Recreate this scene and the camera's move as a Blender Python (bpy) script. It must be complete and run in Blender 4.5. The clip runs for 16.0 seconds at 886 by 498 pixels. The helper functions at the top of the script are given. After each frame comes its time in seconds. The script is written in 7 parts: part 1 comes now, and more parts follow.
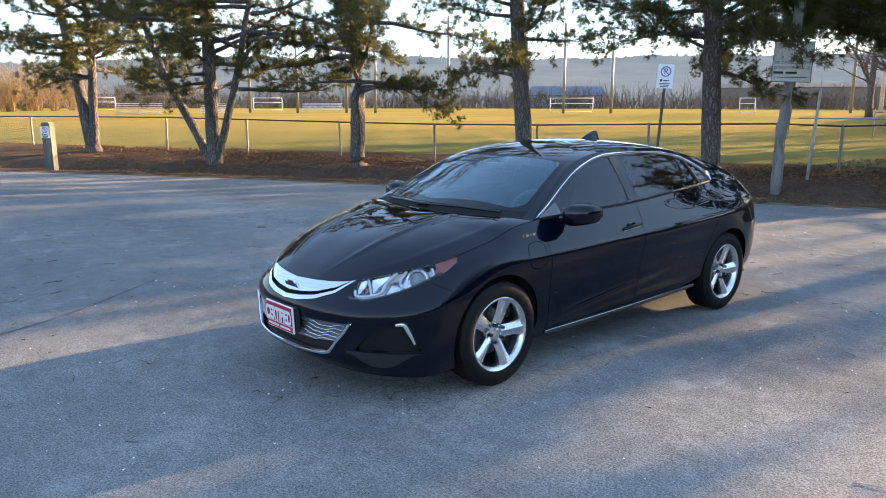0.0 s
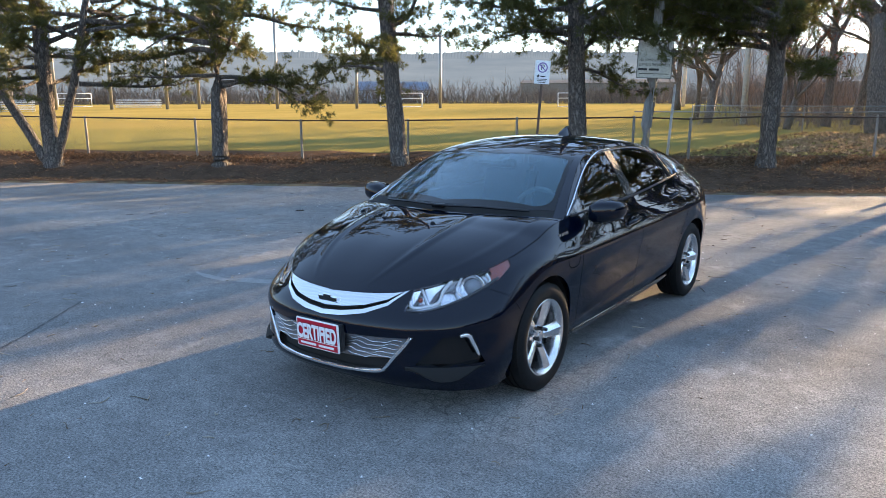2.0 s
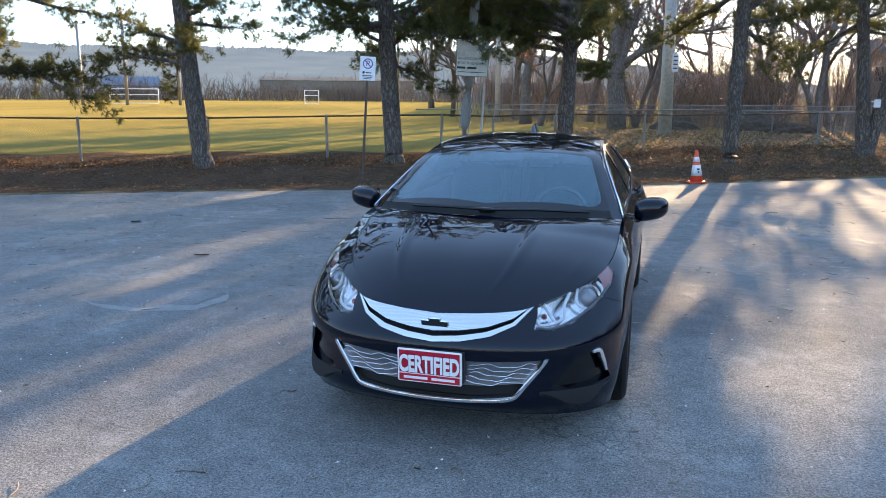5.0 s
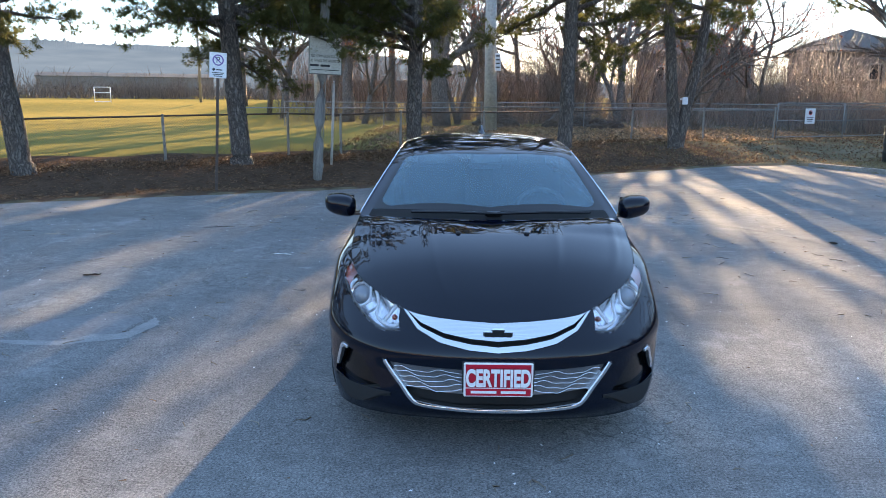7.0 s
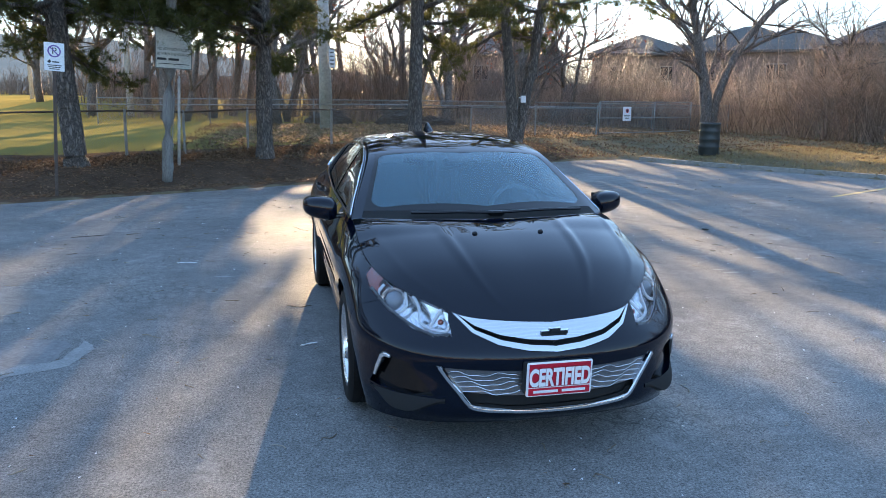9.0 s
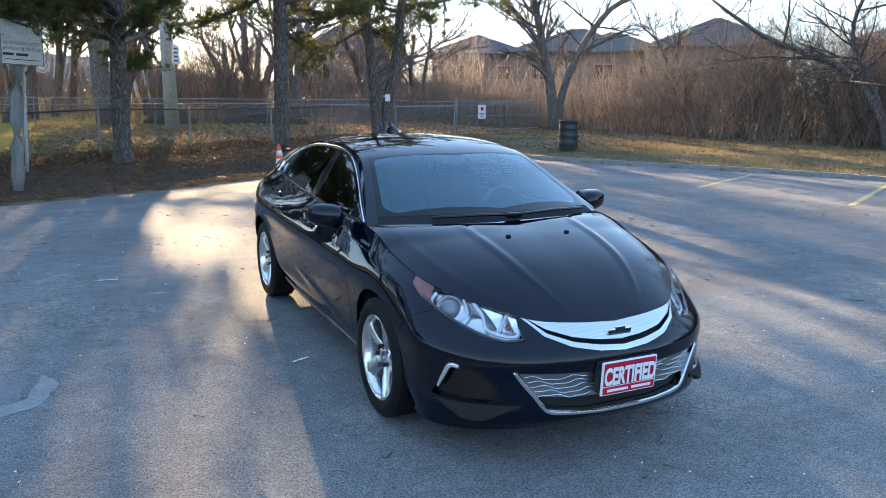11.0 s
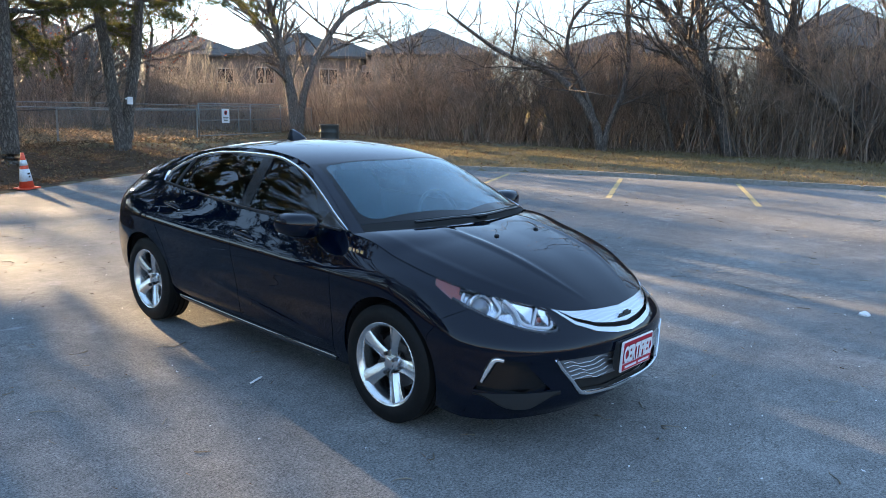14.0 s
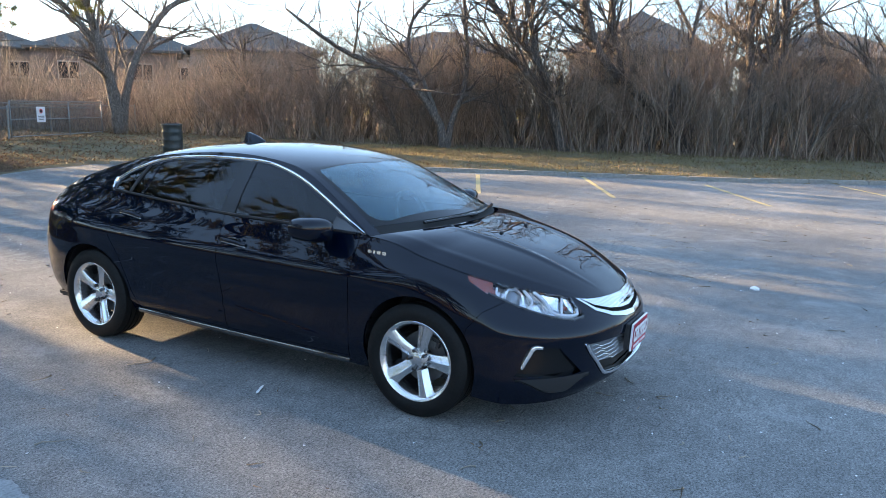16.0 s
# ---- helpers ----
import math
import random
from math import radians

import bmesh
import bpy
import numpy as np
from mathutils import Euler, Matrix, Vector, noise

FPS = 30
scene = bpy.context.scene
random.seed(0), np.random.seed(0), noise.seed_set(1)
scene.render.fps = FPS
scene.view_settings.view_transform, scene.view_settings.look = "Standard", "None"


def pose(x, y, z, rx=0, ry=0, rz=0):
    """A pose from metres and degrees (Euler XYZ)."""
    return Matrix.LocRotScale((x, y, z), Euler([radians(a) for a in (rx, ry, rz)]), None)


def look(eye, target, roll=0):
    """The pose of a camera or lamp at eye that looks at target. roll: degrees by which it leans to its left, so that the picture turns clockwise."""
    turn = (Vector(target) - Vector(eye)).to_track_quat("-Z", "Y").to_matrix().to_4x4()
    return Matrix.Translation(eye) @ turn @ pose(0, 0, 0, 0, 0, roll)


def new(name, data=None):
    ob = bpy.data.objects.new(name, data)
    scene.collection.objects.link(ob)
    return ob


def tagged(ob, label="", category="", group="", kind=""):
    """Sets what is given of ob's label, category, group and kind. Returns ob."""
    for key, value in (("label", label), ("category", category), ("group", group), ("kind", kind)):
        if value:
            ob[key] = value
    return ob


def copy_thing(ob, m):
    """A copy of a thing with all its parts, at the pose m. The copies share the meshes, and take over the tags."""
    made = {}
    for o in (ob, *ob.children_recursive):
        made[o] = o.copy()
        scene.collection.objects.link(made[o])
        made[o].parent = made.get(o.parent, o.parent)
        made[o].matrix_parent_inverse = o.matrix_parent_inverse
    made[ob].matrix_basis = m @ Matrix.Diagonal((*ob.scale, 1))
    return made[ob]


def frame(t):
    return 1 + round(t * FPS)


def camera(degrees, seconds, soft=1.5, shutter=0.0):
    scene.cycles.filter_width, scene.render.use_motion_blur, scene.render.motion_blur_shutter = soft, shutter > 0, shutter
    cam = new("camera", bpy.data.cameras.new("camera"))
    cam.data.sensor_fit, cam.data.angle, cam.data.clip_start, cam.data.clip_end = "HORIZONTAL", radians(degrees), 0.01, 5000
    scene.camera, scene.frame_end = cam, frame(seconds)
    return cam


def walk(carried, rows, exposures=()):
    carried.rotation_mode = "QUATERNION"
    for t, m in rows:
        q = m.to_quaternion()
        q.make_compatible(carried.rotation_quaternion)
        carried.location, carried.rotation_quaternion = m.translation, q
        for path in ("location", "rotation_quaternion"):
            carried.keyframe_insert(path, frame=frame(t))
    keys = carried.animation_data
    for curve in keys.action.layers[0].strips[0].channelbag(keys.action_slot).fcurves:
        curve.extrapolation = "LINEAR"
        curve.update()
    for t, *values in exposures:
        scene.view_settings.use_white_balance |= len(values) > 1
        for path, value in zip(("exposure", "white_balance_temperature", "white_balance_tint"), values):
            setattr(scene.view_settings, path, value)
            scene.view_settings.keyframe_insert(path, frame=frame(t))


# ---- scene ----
cam = camera(61.1, 16.0, 0.9)
PATH = [
    (0, (3.916, -4.505, 1.689), (2.444, -3.203, 1.313), 0.1),
    (0.5, (3.652, -4.722, 1.687), (2.255, -3.341, 1.31), -0.1),
    (1, (3.391, -4.919, 1.697), (2.08, -3.458, 1.315), -0.1),
    (1.5, (3.111, -5.034, 1.688), (1.886, -3.501, 1.302), -0.2),
    (2, (2.838, -5.164, 1.698), (1.703, -3.564, 1.31), -0.1),
    (2.5, (2.55, -5.322, 1.697), (1.51, -3.659, 1.304), -0.0),
    (3, (2.26, -5.412, 1.683), (1.318, -3.692, 1.288), -0.0),
    (5.5, (0.65, -5.596, 1.678), (0.235, -3.679, 1.286), 0.2),
    (6, (0.355, -5.629, 1.681), (0.064, -3.69, 1.288), 0.0),
    (6.5, (0.076, -5.615, 1.672), (-0.088, -3.661, 1.276), 0.2),
    (7, (-0.195, -5.575, 1.7), (-0.231, -3.616, 1.303), 0.3),
    (7.5, (-0.487, -5.564, 1.697), (-0.398, -3.606, 1.298), 0.4),
    (8, (-0.771, -5.528, 1.695), (-0.561, -3.58, 1.294), 0.6),
    (8.5, (-1.028, -5.451, 1.701), (-0.701, -3.519, 1.3), 0.7),
    (9, (-1.256, -5.378, 1.695), (-0.812, -3.469, 1.295), 0.7),
    (11.5, (-2.419, -4.797, 1.704), (-1.486, -3.073, 1.307), 0.8),
    (12, (-2.585, -4.633, 1.687), (-1.568, -2.956, 1.295), 1.0),
    (12.5, (-2.74, -4.488, 1.693), (-1.621, -2.876, 1.305), 1.1),
    (13, (-2.997, -4.348, 1.695), (-1.764, -2.821, 1.31), 1.0),
    (13.5, (-3.255, -4.23, 1.699), (-1.906, -2.803, 1.318), 1.1),
    (14, (-3.478, -4.157, 1.695), (-2.034, -2.825, 1.317), 1.2),
    (14.5, (-3.71, -4.009, 1.711), (-2.185, -2.771, 1.336), 1.3),
    (15, (-3.899, -3.746, 1.69), (-2.304, -2.6, 1.313), 1.3),
    (15.5, (-4.061, -3.54, 1.691), (-2.399, -2.493, 1.316), 1.3),
    (16, (-4.26, -3.374, 1.712), (-2.538, -2.427, 1.337), 1.3),
]
walk(cam, [(t, look(eye, target, roll)) for t, eye, target, roll in PATH], [(0.0, 2.62, 7200, 18), (3.0, 2.6, 7050, 17), (5.5, 2.66, 6880, 17), (8.5, 2.6, 6650, 15), (11.5, 2.7, 6750, 14), (12.5, 2.74, 6800, 14), (14.0, 2.5, 6850, 14), (15.0, 2.76, 7050, 15), (16.0, 2.78, 7100, 15)])

# ---- light ----
SUN_AZ, SUN_EL = 7.5, 11.0          # degrees towards +x from +y, and above the horizon
world = bpy.data.worlds.new("world")
scene.world = world
world.use_nodes = True
wn = world.node_tree
sky = wn.nodes.new("ShaderNodeTexSky")
sky.sky_type = "NISHITA"
sky.sun_disc = False
sky.sun_elevation = radians(SUN_EL)
sky.sun_rotation = radians(SUN_AZ)
sky.air_density, sky.dust_density, sky.ozone_density = 1.0, 0.12, 2.6
haze = wn.nodes.new("ShaderNodeMix")          # thin high haze over the whole sky
haze.data_type = "RGBA"
haze.inputs[0].default_value = 0.34
haze.inputs[7].default_value = (1.95, 3.5, 5.9, 1)
wn.links.new(sky.outputs[0], haze.inputs[6])
wn.links.new(haze.outputs[2], wn.nodes["Background"].inputs[0])
wn.nodes["Background"].inputs[1].default_value = 0.082
sun = new("sun", bpy.data.lights.new("sun", "SUN"))
sun.data.energy, sun.data.angle, sun.data.color = 4.8, radians(0.6), (1.0, 0.75, 0.45)
sun_way = Vector((math.sin(radians(SUN_AZ)) * math.cos(radians(SUN_EL)), math.cos(radians(SUN_AZ)) * math.cos(radians(SUN_EL)), math.sin(radians(SUN_EL))))
sun.matrix_world = look(sun_way * 50, (0, 0, 0))


# ---- materials ----
def material(name, base=(0.5, 0.5, 0.5), rough=0.6, metal=0.0, **more):
    m = bpy.data.materials.new(name)
    m.use_nodes = True
    b = m.node_tree.nodes["Principled BSDF"]
    b.inputs["Base Color"].default_value = (*base, 1)
    b.inputs["Roughness"].default_value = rough
    b.inputs["Metallic"].default_value = metal
    for key, value in more.items():
        b.inputs[key.replace("_", " ")].default_value = value
    return m


def add(m, kind, **values):
    n = m.node_tree.nodes.new(kind)
    for key, value in values.items():
        if key in n.inputs:
            n.inputs[key].default_value = value
    return n


def link(m, a, b):
    m.node_tree.links.new(a, b)


def place(m, space="Object"):
    """Coordinates for textures: world place ('World') or the object's own ('Object')."""
    if space == "World":
        return add(m, "ShaderNodeNewGeometry").outputs["Position"]
    return add(m, "ShaderNodeTexCoord").outputs["Object"]


def noise_tex(m, scale, detail=5.0, space="Object", stretch=None, rough=0.6):
    n = add(m, "ShaderNodeTexNoise", Scale=scale, Detail=detail, Roughness=rough)
    out = place(m, space)
    if stretch:
        mp = add(m, "ShaderNodeMapping")
        mp.inputs["Scale"].default_value = stretch
        link(m, out, mp.inputs["Vector"])
        out = mp.outputs[0]
    link(m, out, n.inputs["Vector"])
    return n.outputs["Fac"]


def ramp(m, fac, stops):
    r = add(m, "ShaderNodeValToRGB")
    e = r.color_ramp.elements
    while len(e) < len(stops):
        e.new(0.5)
    for k, (pos, col) in enumerate(stops):
        e[k].position = pos
        e[k].color = (*col, 1) if len(col) == 3 else col
    link(m, fac, r.inputs["Fac"])
    return r.outputs["Color"]


def mix(m, fac, a, b, blend="MIX"):
    n = m.node_tree.nodes.new("ShaderNodeMix")
    n.data_type = "RGBA"
    n.blend_type = blend
    for sock, v in ((n.inputs[0], fac), (n.inputs[6], a), (n.inputs[7], b)):
        if isinstance(v, (int, float)):
            sock.default_value = v
        elif isinstance(v, tuple):
            sock.default_value = (*v, 1)
        else:
            link(m, v, sock)
    return n.outputs[2]


def bump(m, height, strength=0.3, distance=0.01):
    b = add(m, "ShaderNodeBump", Strength=strength, Distance=distance)
    link(m, height, b.inputs["Height"])
    link(m, b.outputs[0], m.node_tree.nodes["Principled BSDF"].inputs["Normal"])


def base(m, col):
    link(m, col, m.node_tree.nodes["Principled BSDF"].inputs["Base Color"])


def gloss(m, col):
    link(m, col, m.node_tree.nodes["Principled BSDF"].inputs["Roughness"])


def worn(name, dark, light, scale, rough=0.8, relief=0.3, depth=0.01, stretch=None, space="Object", metal=0.0, fine=8.0):
    """A surface that varies at two scales between two colours, with relief."""
    m = material(name, light, rough, metal)
    big = noise_tex(m, scale, 4, space, stretch)
    small = noise_tex(m, scale * fine, 6, space, stretch)
    a = ramp(m, big, [(0.3, dark), (0.7, light)])
    b = ramp(m, small, [(0.3, tuple(v * 0.75 for v in dark)), (0.7, tuple(min(1, v * 1.15) for v in light))])
    base(m, mix(m, 0.5, a, b))
    bump(m, small, relief, depth)
    return m


def asphalt():
    m = material("asphalt", (0.12, 0.12, 0.12), 0.8, 0.0, Specular_IOR_Level=0.1)
    huge = noise_tex(m, 0.12, 5, "World")
    big = noise_tex(m, 0.6, 7, "World", (1, 0.55, 1), 0.65)
    mottle = noise_tex(m, 5.0, 6, "World", None, 0.7)
    grit = noise_tex(m, 78, 5, "World", None, 0.85)
    clot = noise_tex(m, 21, 5, "World", None, 0.8)
    fleck = add(m, "ShaderNodeTexVoronoi", Scale=60.0)
    link(m, place(m, "World"), fleck.inputs["Vector"])
    a = ramp(m, big, [(0.3, (0.148, 0.146, 0.144)), (0.7, (0.265, 0.26, 0.25))])
    b = ramp(m, huge, [(0.35, (0.157, 0.156, 0.156)), (0.7, (0.256, 0.252, 0.243))])
    col = mix(m, 0.5, a, b)
    col = mix(m, 0.5, col, ramp(m, mottle, [(0.3, (0.6, 0.6, 0.6)), (0.7, (1.32, 1.32, 1.30))]), "MULTIPLY")
    col = mix(m, 0.45, col, ramp(m, clot, [(0.3, (0.42, 0.42, 0.43)), (0.5, (1.0, 1.0, 1.0)), (0.7, (1.5, 1.49, 1.46))]), "MULTIPLY")
    col = mix(m, 1.0, col, ramp(m, grit, [(0.32, (0.14, 0.14, 0.15)), (0.5, (1.0, 1.0, 1.0)), (0.68, (2.0, 1.98, 1.92))]), "MULTIPLY")
    # patches of crazed old surface: small cells with dark joints
    cells = add(m, "ShaderNodeTexVoronoi", Scale=11.0)
    cells.feature = "DISTANCE_TO_EDGE"
    link(m, place(m, "World"), cells.inputs["Vector"])
    crazed = ramp(m, noise_tex(m, 0.32, 3, "World"), [(0.56, (0, 0, 0)), (0.64, (0.9, 0.9, 0.9))])
    joints = ramp(m, cells.outputs["Distance"], [(0.0, (0.55, 0.55, 0.56)), (0.05, (1.08, 1.08, 1.07)), (0.3, (1.22, 1.22, 1.2))])
    col = mix(m, crazed, col, mix(m, 1.0, col, joints, "MULTIPLY"))
    stones = ramp(m, fleck.outputs["Distance"], [(0.0, (1, 1, 1)), (0.22, (0, 0, 0))])
    pick = ramp(m, fleck.outputs["Color"], [(0.72, (0, 0, 0)), (0.8, (0.75, 0.75, 0.75))])
    col = mix(m, mix(m, 1.0, stones, pick, "MULTIPLY"), col, (0.42, 0.415, 0.40))
    salt = ramp(m, noise_tex(m, 1.7, 9, "World", (1, 0.7, 1), 0.75), [(0.56, (0, 0, 0)), (0.72, (0.5, 0.5, 0.5))])
    col = mix(m, salt, col, (0.44, 0.44, 0.43))
    worn_lane = ramp(m, noise_tex(m, 0.35, 4, "World", (0.3, 1.6, 1), 0.6), [(0.4, (0.82, 0.82, 0.82)), (0.6, (1.1, 1.1, 1.1))])
    col = mix(m, 0.7, col, worn_lane, "MULTIPLY")
    base(m, col)
    gloss(m, ramp(m, big, [(0.3, (0.82, 0.82, 0.82)), (0.7, (0.96, 0.96, 0.96))]))
    bump(m, mix(m, 0.4, grit, fleck.outputs["Distance"]), 0.7, 0.007)
    return m


def soil():
    """Ground: pine-needle mulch, dry grass with leaf litter, and the mown field, by the weights of each place."""
    m = material("soil", (0.1, 0.08, 0.05), 0.95, 0.0, Specular_IOR_Level=0.0)
    att = m.node_tree.nodes.new("ShaderNodeVertexColor")
    att.layer_name = "cover"
    sep = add(m, "ShaderNodeSeparateColor")
    link(m, att.outputs["Color"], sep.inputs[0])
    fine = noise_tex(m, 26, 6, "World", None, 0.75)
    mid = noise_tex(m, 2.2, 6, "World")
    wide = noise_tex(m, 0.09, 5, "World", (1, 0.35, 1))
    mulch = mix(m, 0.5, ramp(m, fine, [(0.3, (0.035, 0.024, 0.017)), (0.72, (0.22, 0.148, 0.104))]), ramp(m, mid, [(0.3, (0.045, 0.03, 0.021)), (0.7, (0.165, 0.108, 0.075))]))
    dry = mix(m, 0.5, ramp(m, fine, [(0.3, (0.08, 0.068, 0.045)), (0.7, (0.29, 0.238, 0.162))]), ramp(m, mid, [(0.35, (0.085, 0.08, 0.045)), (0.65, (0.24, 0.185, 0.12))]))
    green = mix(m, 0.4, ramp(m, wide, [(0.35, (0.29, 0.205, 0.075)), (0.68, (0.51, 0.335, 0.125))]), ramp(m, mid, [(0.3, (0.155, 0.14, 0.03)), (0.7, (0.33, 0.25, 0.055))]))
    green = mix(m, 0.25, green, ramp(m, fine, [(0.3, (0.09, 0.085, 0.016)), (0.7, (0.36, 0.26, 0.05))]))

    def edge(sock):
        k = add(m, "ShaderNodeMath")
        k.operation = "ADD"
        link(m, sock, k.inputs[0])
        s = add(m, "ShaderNodeMath")
        s.operation = "MULTIPLY_ADD"
        s.inputs[1].default_value, s.inputs[2].default_value = 0.9, -0.45
        link(m, noise_tex(m, 1.1, 5, "World"), s.inputs[0])
        link(m, s.outputs[0], k.inputs[1])
        return ramp(m, k.outputs[0], [(0.42, (0, 0, 0)), (0.58, (1, 1, 1))])

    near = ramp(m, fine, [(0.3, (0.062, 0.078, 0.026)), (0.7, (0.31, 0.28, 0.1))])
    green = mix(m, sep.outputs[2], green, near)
    col = mix(m, edge(sep.outputs[1]), dry, green)
    col = mix(m, edge(sep.outputs[0]), col, mulch)
    base(m, col)
    bump(m, fine, 0.8, 0.022)
    return m


def bark(name, dark, light):
    m = material(name, light, 0.9)
    v = add(m, "ShaderNodeTexVoronoi", Scale=9.0)
    v.feature = "DISTANCE_TO_EDGE"
    mp = add(m, "ShaderNodeMapping")
    mp.inputs["Scale"].default_value = (1.9, 1.9, 0.3)
    wob = add(m, "ShaderNodeTexNoise", Scale=5.0, Detail=4.0)
    link(m, place(m), wob.inputs["Vector"])
    vm = add(m, "ShaderNodeVectorMath")
    vm.operation = "MULTIPLY_ADD"
    vm.inputs[1].default_value = (0.22, 0.22, 0.22)
    link(m, wob.outputs["Color"], vm.inputs[0])
    link(m, place(m), vm.inputs[2])
    link(m, vm.outputs[0], mp.inputs["Vector"])
    link(m, mp.outputs[0], v.inputs["Vector"])
    plates = ramp(m, v.outputs["Distance"], [(0.0, tuple(c * 0.4 for c in dark)), (0.09, dark), (0.32, light)])
    col = mix(m, 0.35, plates, ramp(m, noise_tex(m, 24, 5), [(0.3, tuple(c * 0.6 for c in dark)), (0.7, tuple(c * 1.25 for c in light))]))
    base(m, col)
    bump(m, ramp(m, v.outputs["Distance"], [(0.0, (0, 0, 0)), (0.25, (1, 1, 1))]), 0.9, 0.03)
    return m


def leafy(name, dark, light, through_light=0.0, rough=0.6):
    m = material(name, light, rough, 0.0, Specular_IOR_Level=0.06)
    g = add(m, "ShaderNodeNewGeometry")
    base(m, ramp(m, g.outputs["Random Per Island"], [(0.0, dark), (1.0, light)]))
    m.node_tree.nodes["Principled BSDF"].inputs["Subsurface Weight"].default_value = 0.0
    if through_light:
        tr = add(m, "ShaderNodeBsdfTranslucent")
        tr.inputs["Color"].default_value = (*light, 1)
        ms = add(m, "ShaderNodeMixShader")
        ms.inputs[0].default_value = through_light
        outn = m.node_tree.nodes["Material Output"]
        link(m, m.node_tree.nodes["Principled BSDF"].outputs[0], ms.inputs[1])
        link(m, tr.outputs[0], ms.inputs[2])
        link(m, ms.outputs[0], outn.inputs["Surface"])
    return m


M = {}
M["asphalt"] = asphalt()
M["soil"] = soil()
M["concrete"] = worn("concrete", (0.19, 0.178, 0.16), (0.34, 0.32, 0.285), 1.6, 0.9, 0.5, 0.01)
M["pale_concrete"] = worn("pale_concrete", (0.36, 0.34, 0.31), (0.55, 0.52, 0.48), 1.2, 0.9, 0.4, 0.006)
M["grey_wood"] = worn("grey_wood", (0.13, 0.125, 0.115), (0.32, 0.305, 0.28), 3.0, 0.9, 0.6, 0.01, (3, 3, 0.15))
M["pine_bark"] = bark("pine_bark", (0.075, 0.063, 0.055), (0.24, 0.203, 0.175))
M["grey_bark"] = bark("grey_bark", (0.11, 0.087, 0.072), (0.29, 0.235, 0.195))
M["needles"] = leafy("needles", (0.035, 0.042, 0.019), (0.15, 0.15, 0.055), 0.42)
M["twig"] = leafy("twig", (0.09, 0.066, 0.054), (0.43, 0.315, 0.24), 0.0, 0.6)
M["sapling"] = leafy("sapling", (0.09, 0.068, 0.055), (0.3, 0.225, 0.175), 0.0, 0.55)
M["dry_blade"] = leafy("dry_blade", (0.1, 0.085, 0.042), (0.33, 0.26, 0.14), 0.3)
M["dark_bark"] = bark("dark_bark", (0.075, 0.06, 0.05), (0.22, 0.175, 0.145))
M["brush_bark"] = leafy("brush_bark", (0.12, 0.09, 0.073), (0.38, 0.285, 0.22), 0.0, 0.6)
M["willow"] = leafy("willow", (0.2, 0.135, 0.07), (0.38, 0.26, 0.12), 0.0, 0.7)
M["pale_stem"] = leafy("pale_stem", (0.16, 0.115, 0.085), (0.4, 0.3, 0.22), 0.0, 0.5)
M["red_leaf"] = leafy("red_leaf", (0.2, 0.05, 0.03), (0.36, 0.12, 0.06), 0.3)
M["litter"] = leafy("litter", (0.06, 0.036, 0.022), (0.28, 0.175, 0.105), 0.12)
M["far_shrub"] = leafy("far_shrub", (0.11, 0.085, 0.07), (0.22, 0.175, 0.14))
M["galvanised"] = worn("galvanised", (0.18, 0.178, 0.17), (0.32, 0.315, 0.3), 6, 0.5, 0.1, 0.002, metal=0.6)
M["dark_metal"] = worn("dark_metal", (0.05, 0.05, 0.05), (0.11, 0.11, 0.11), 6, 0.55, 0.1, 0.002, metal=0.3)
M["rust"] = worn("rust", (0.05, 0.035, 0.03), (0.12, 0.085, 0.065), 12, 0.8, 0.3, 0.002)
M["white_paint"] = worn("white_paint", (0.66, 0.65, 0.62), (0.82, 0.81, 0.79), 3, 0.5, 0.05, 0.001)
M["sign_white"] = worn("sign_white", (0.68, 0.7, 0.72), (0.8, 0.81, 0.82), 4, 0.45, 0.03, 0.001)
M["sign_aged"] = worn("sign_aged", (0.34, 0.325, 0.27), (0.6, 0.57, 0.48), 3, 0.7, 0.1, 0.001, stretch=(1, 1, 3))
M["sign_violet"] = material("sign_violet", (0.17, 0.1, 0.32), 0.5)
M["sign_ink"] = material("sign_ink", (0.02, 0.02, 0.025), 0.5)
M["faded_ink"] = material("faded_ink", (0.10, 0.095, 0.085), 0.7)
M["plastic_black"] = worn("plastic_black", (0.012, 0.012, 0.013), (0.028, 0.028, 0.03), 14, 0.55, 0.1, 0.001)
M["bin_green"] = worn("bin_green", (0.012, 0.017, 0.017), (0.034, 0.042, 0.041), 5, 0.45, 0.15, 0.002)
M["orange"] = worn("orange", (0.75, 0.075, 0.03), (0.9, 0.12, 0.055), 6, 0.5, 0.1, 0.001)
M["yellow_line"] = worn("yellow_line", (0.28, 0.25, 0.17), (0.56, 0.42, 0.15), 5, 0.8, 0.3, 0.002, space="World")
M["paper"] = material("paper", (0.8, 0.8, 0.8), 0.8)
M["brick"] = worn("brick", (0.12, 0.095, 0.082), (0.2, 0.165, 0.142), 1.0, 0.9, 0.3, 0.01)
M["pale_brick"] = worn("pale_brick", (0.15, 0.13, 0.115), (0.25, 0.22, 0.195), 1.0, 0.9, 0.3, 0.01)
M["shingle"] = worn("shingle", (0.07, 0.062, 0.055), (0.14, 0.125, 0.11), 1.5, 0.9, 0.4, 0.02, stretch=(1, 1, 6))
M["blue_grey_wall"] = worn("blue_grey_wall", (0.4, 0.45, 0.5), (0.52, 0.57, 0.62), 0.4, 0.8, 0.1, 0.01)
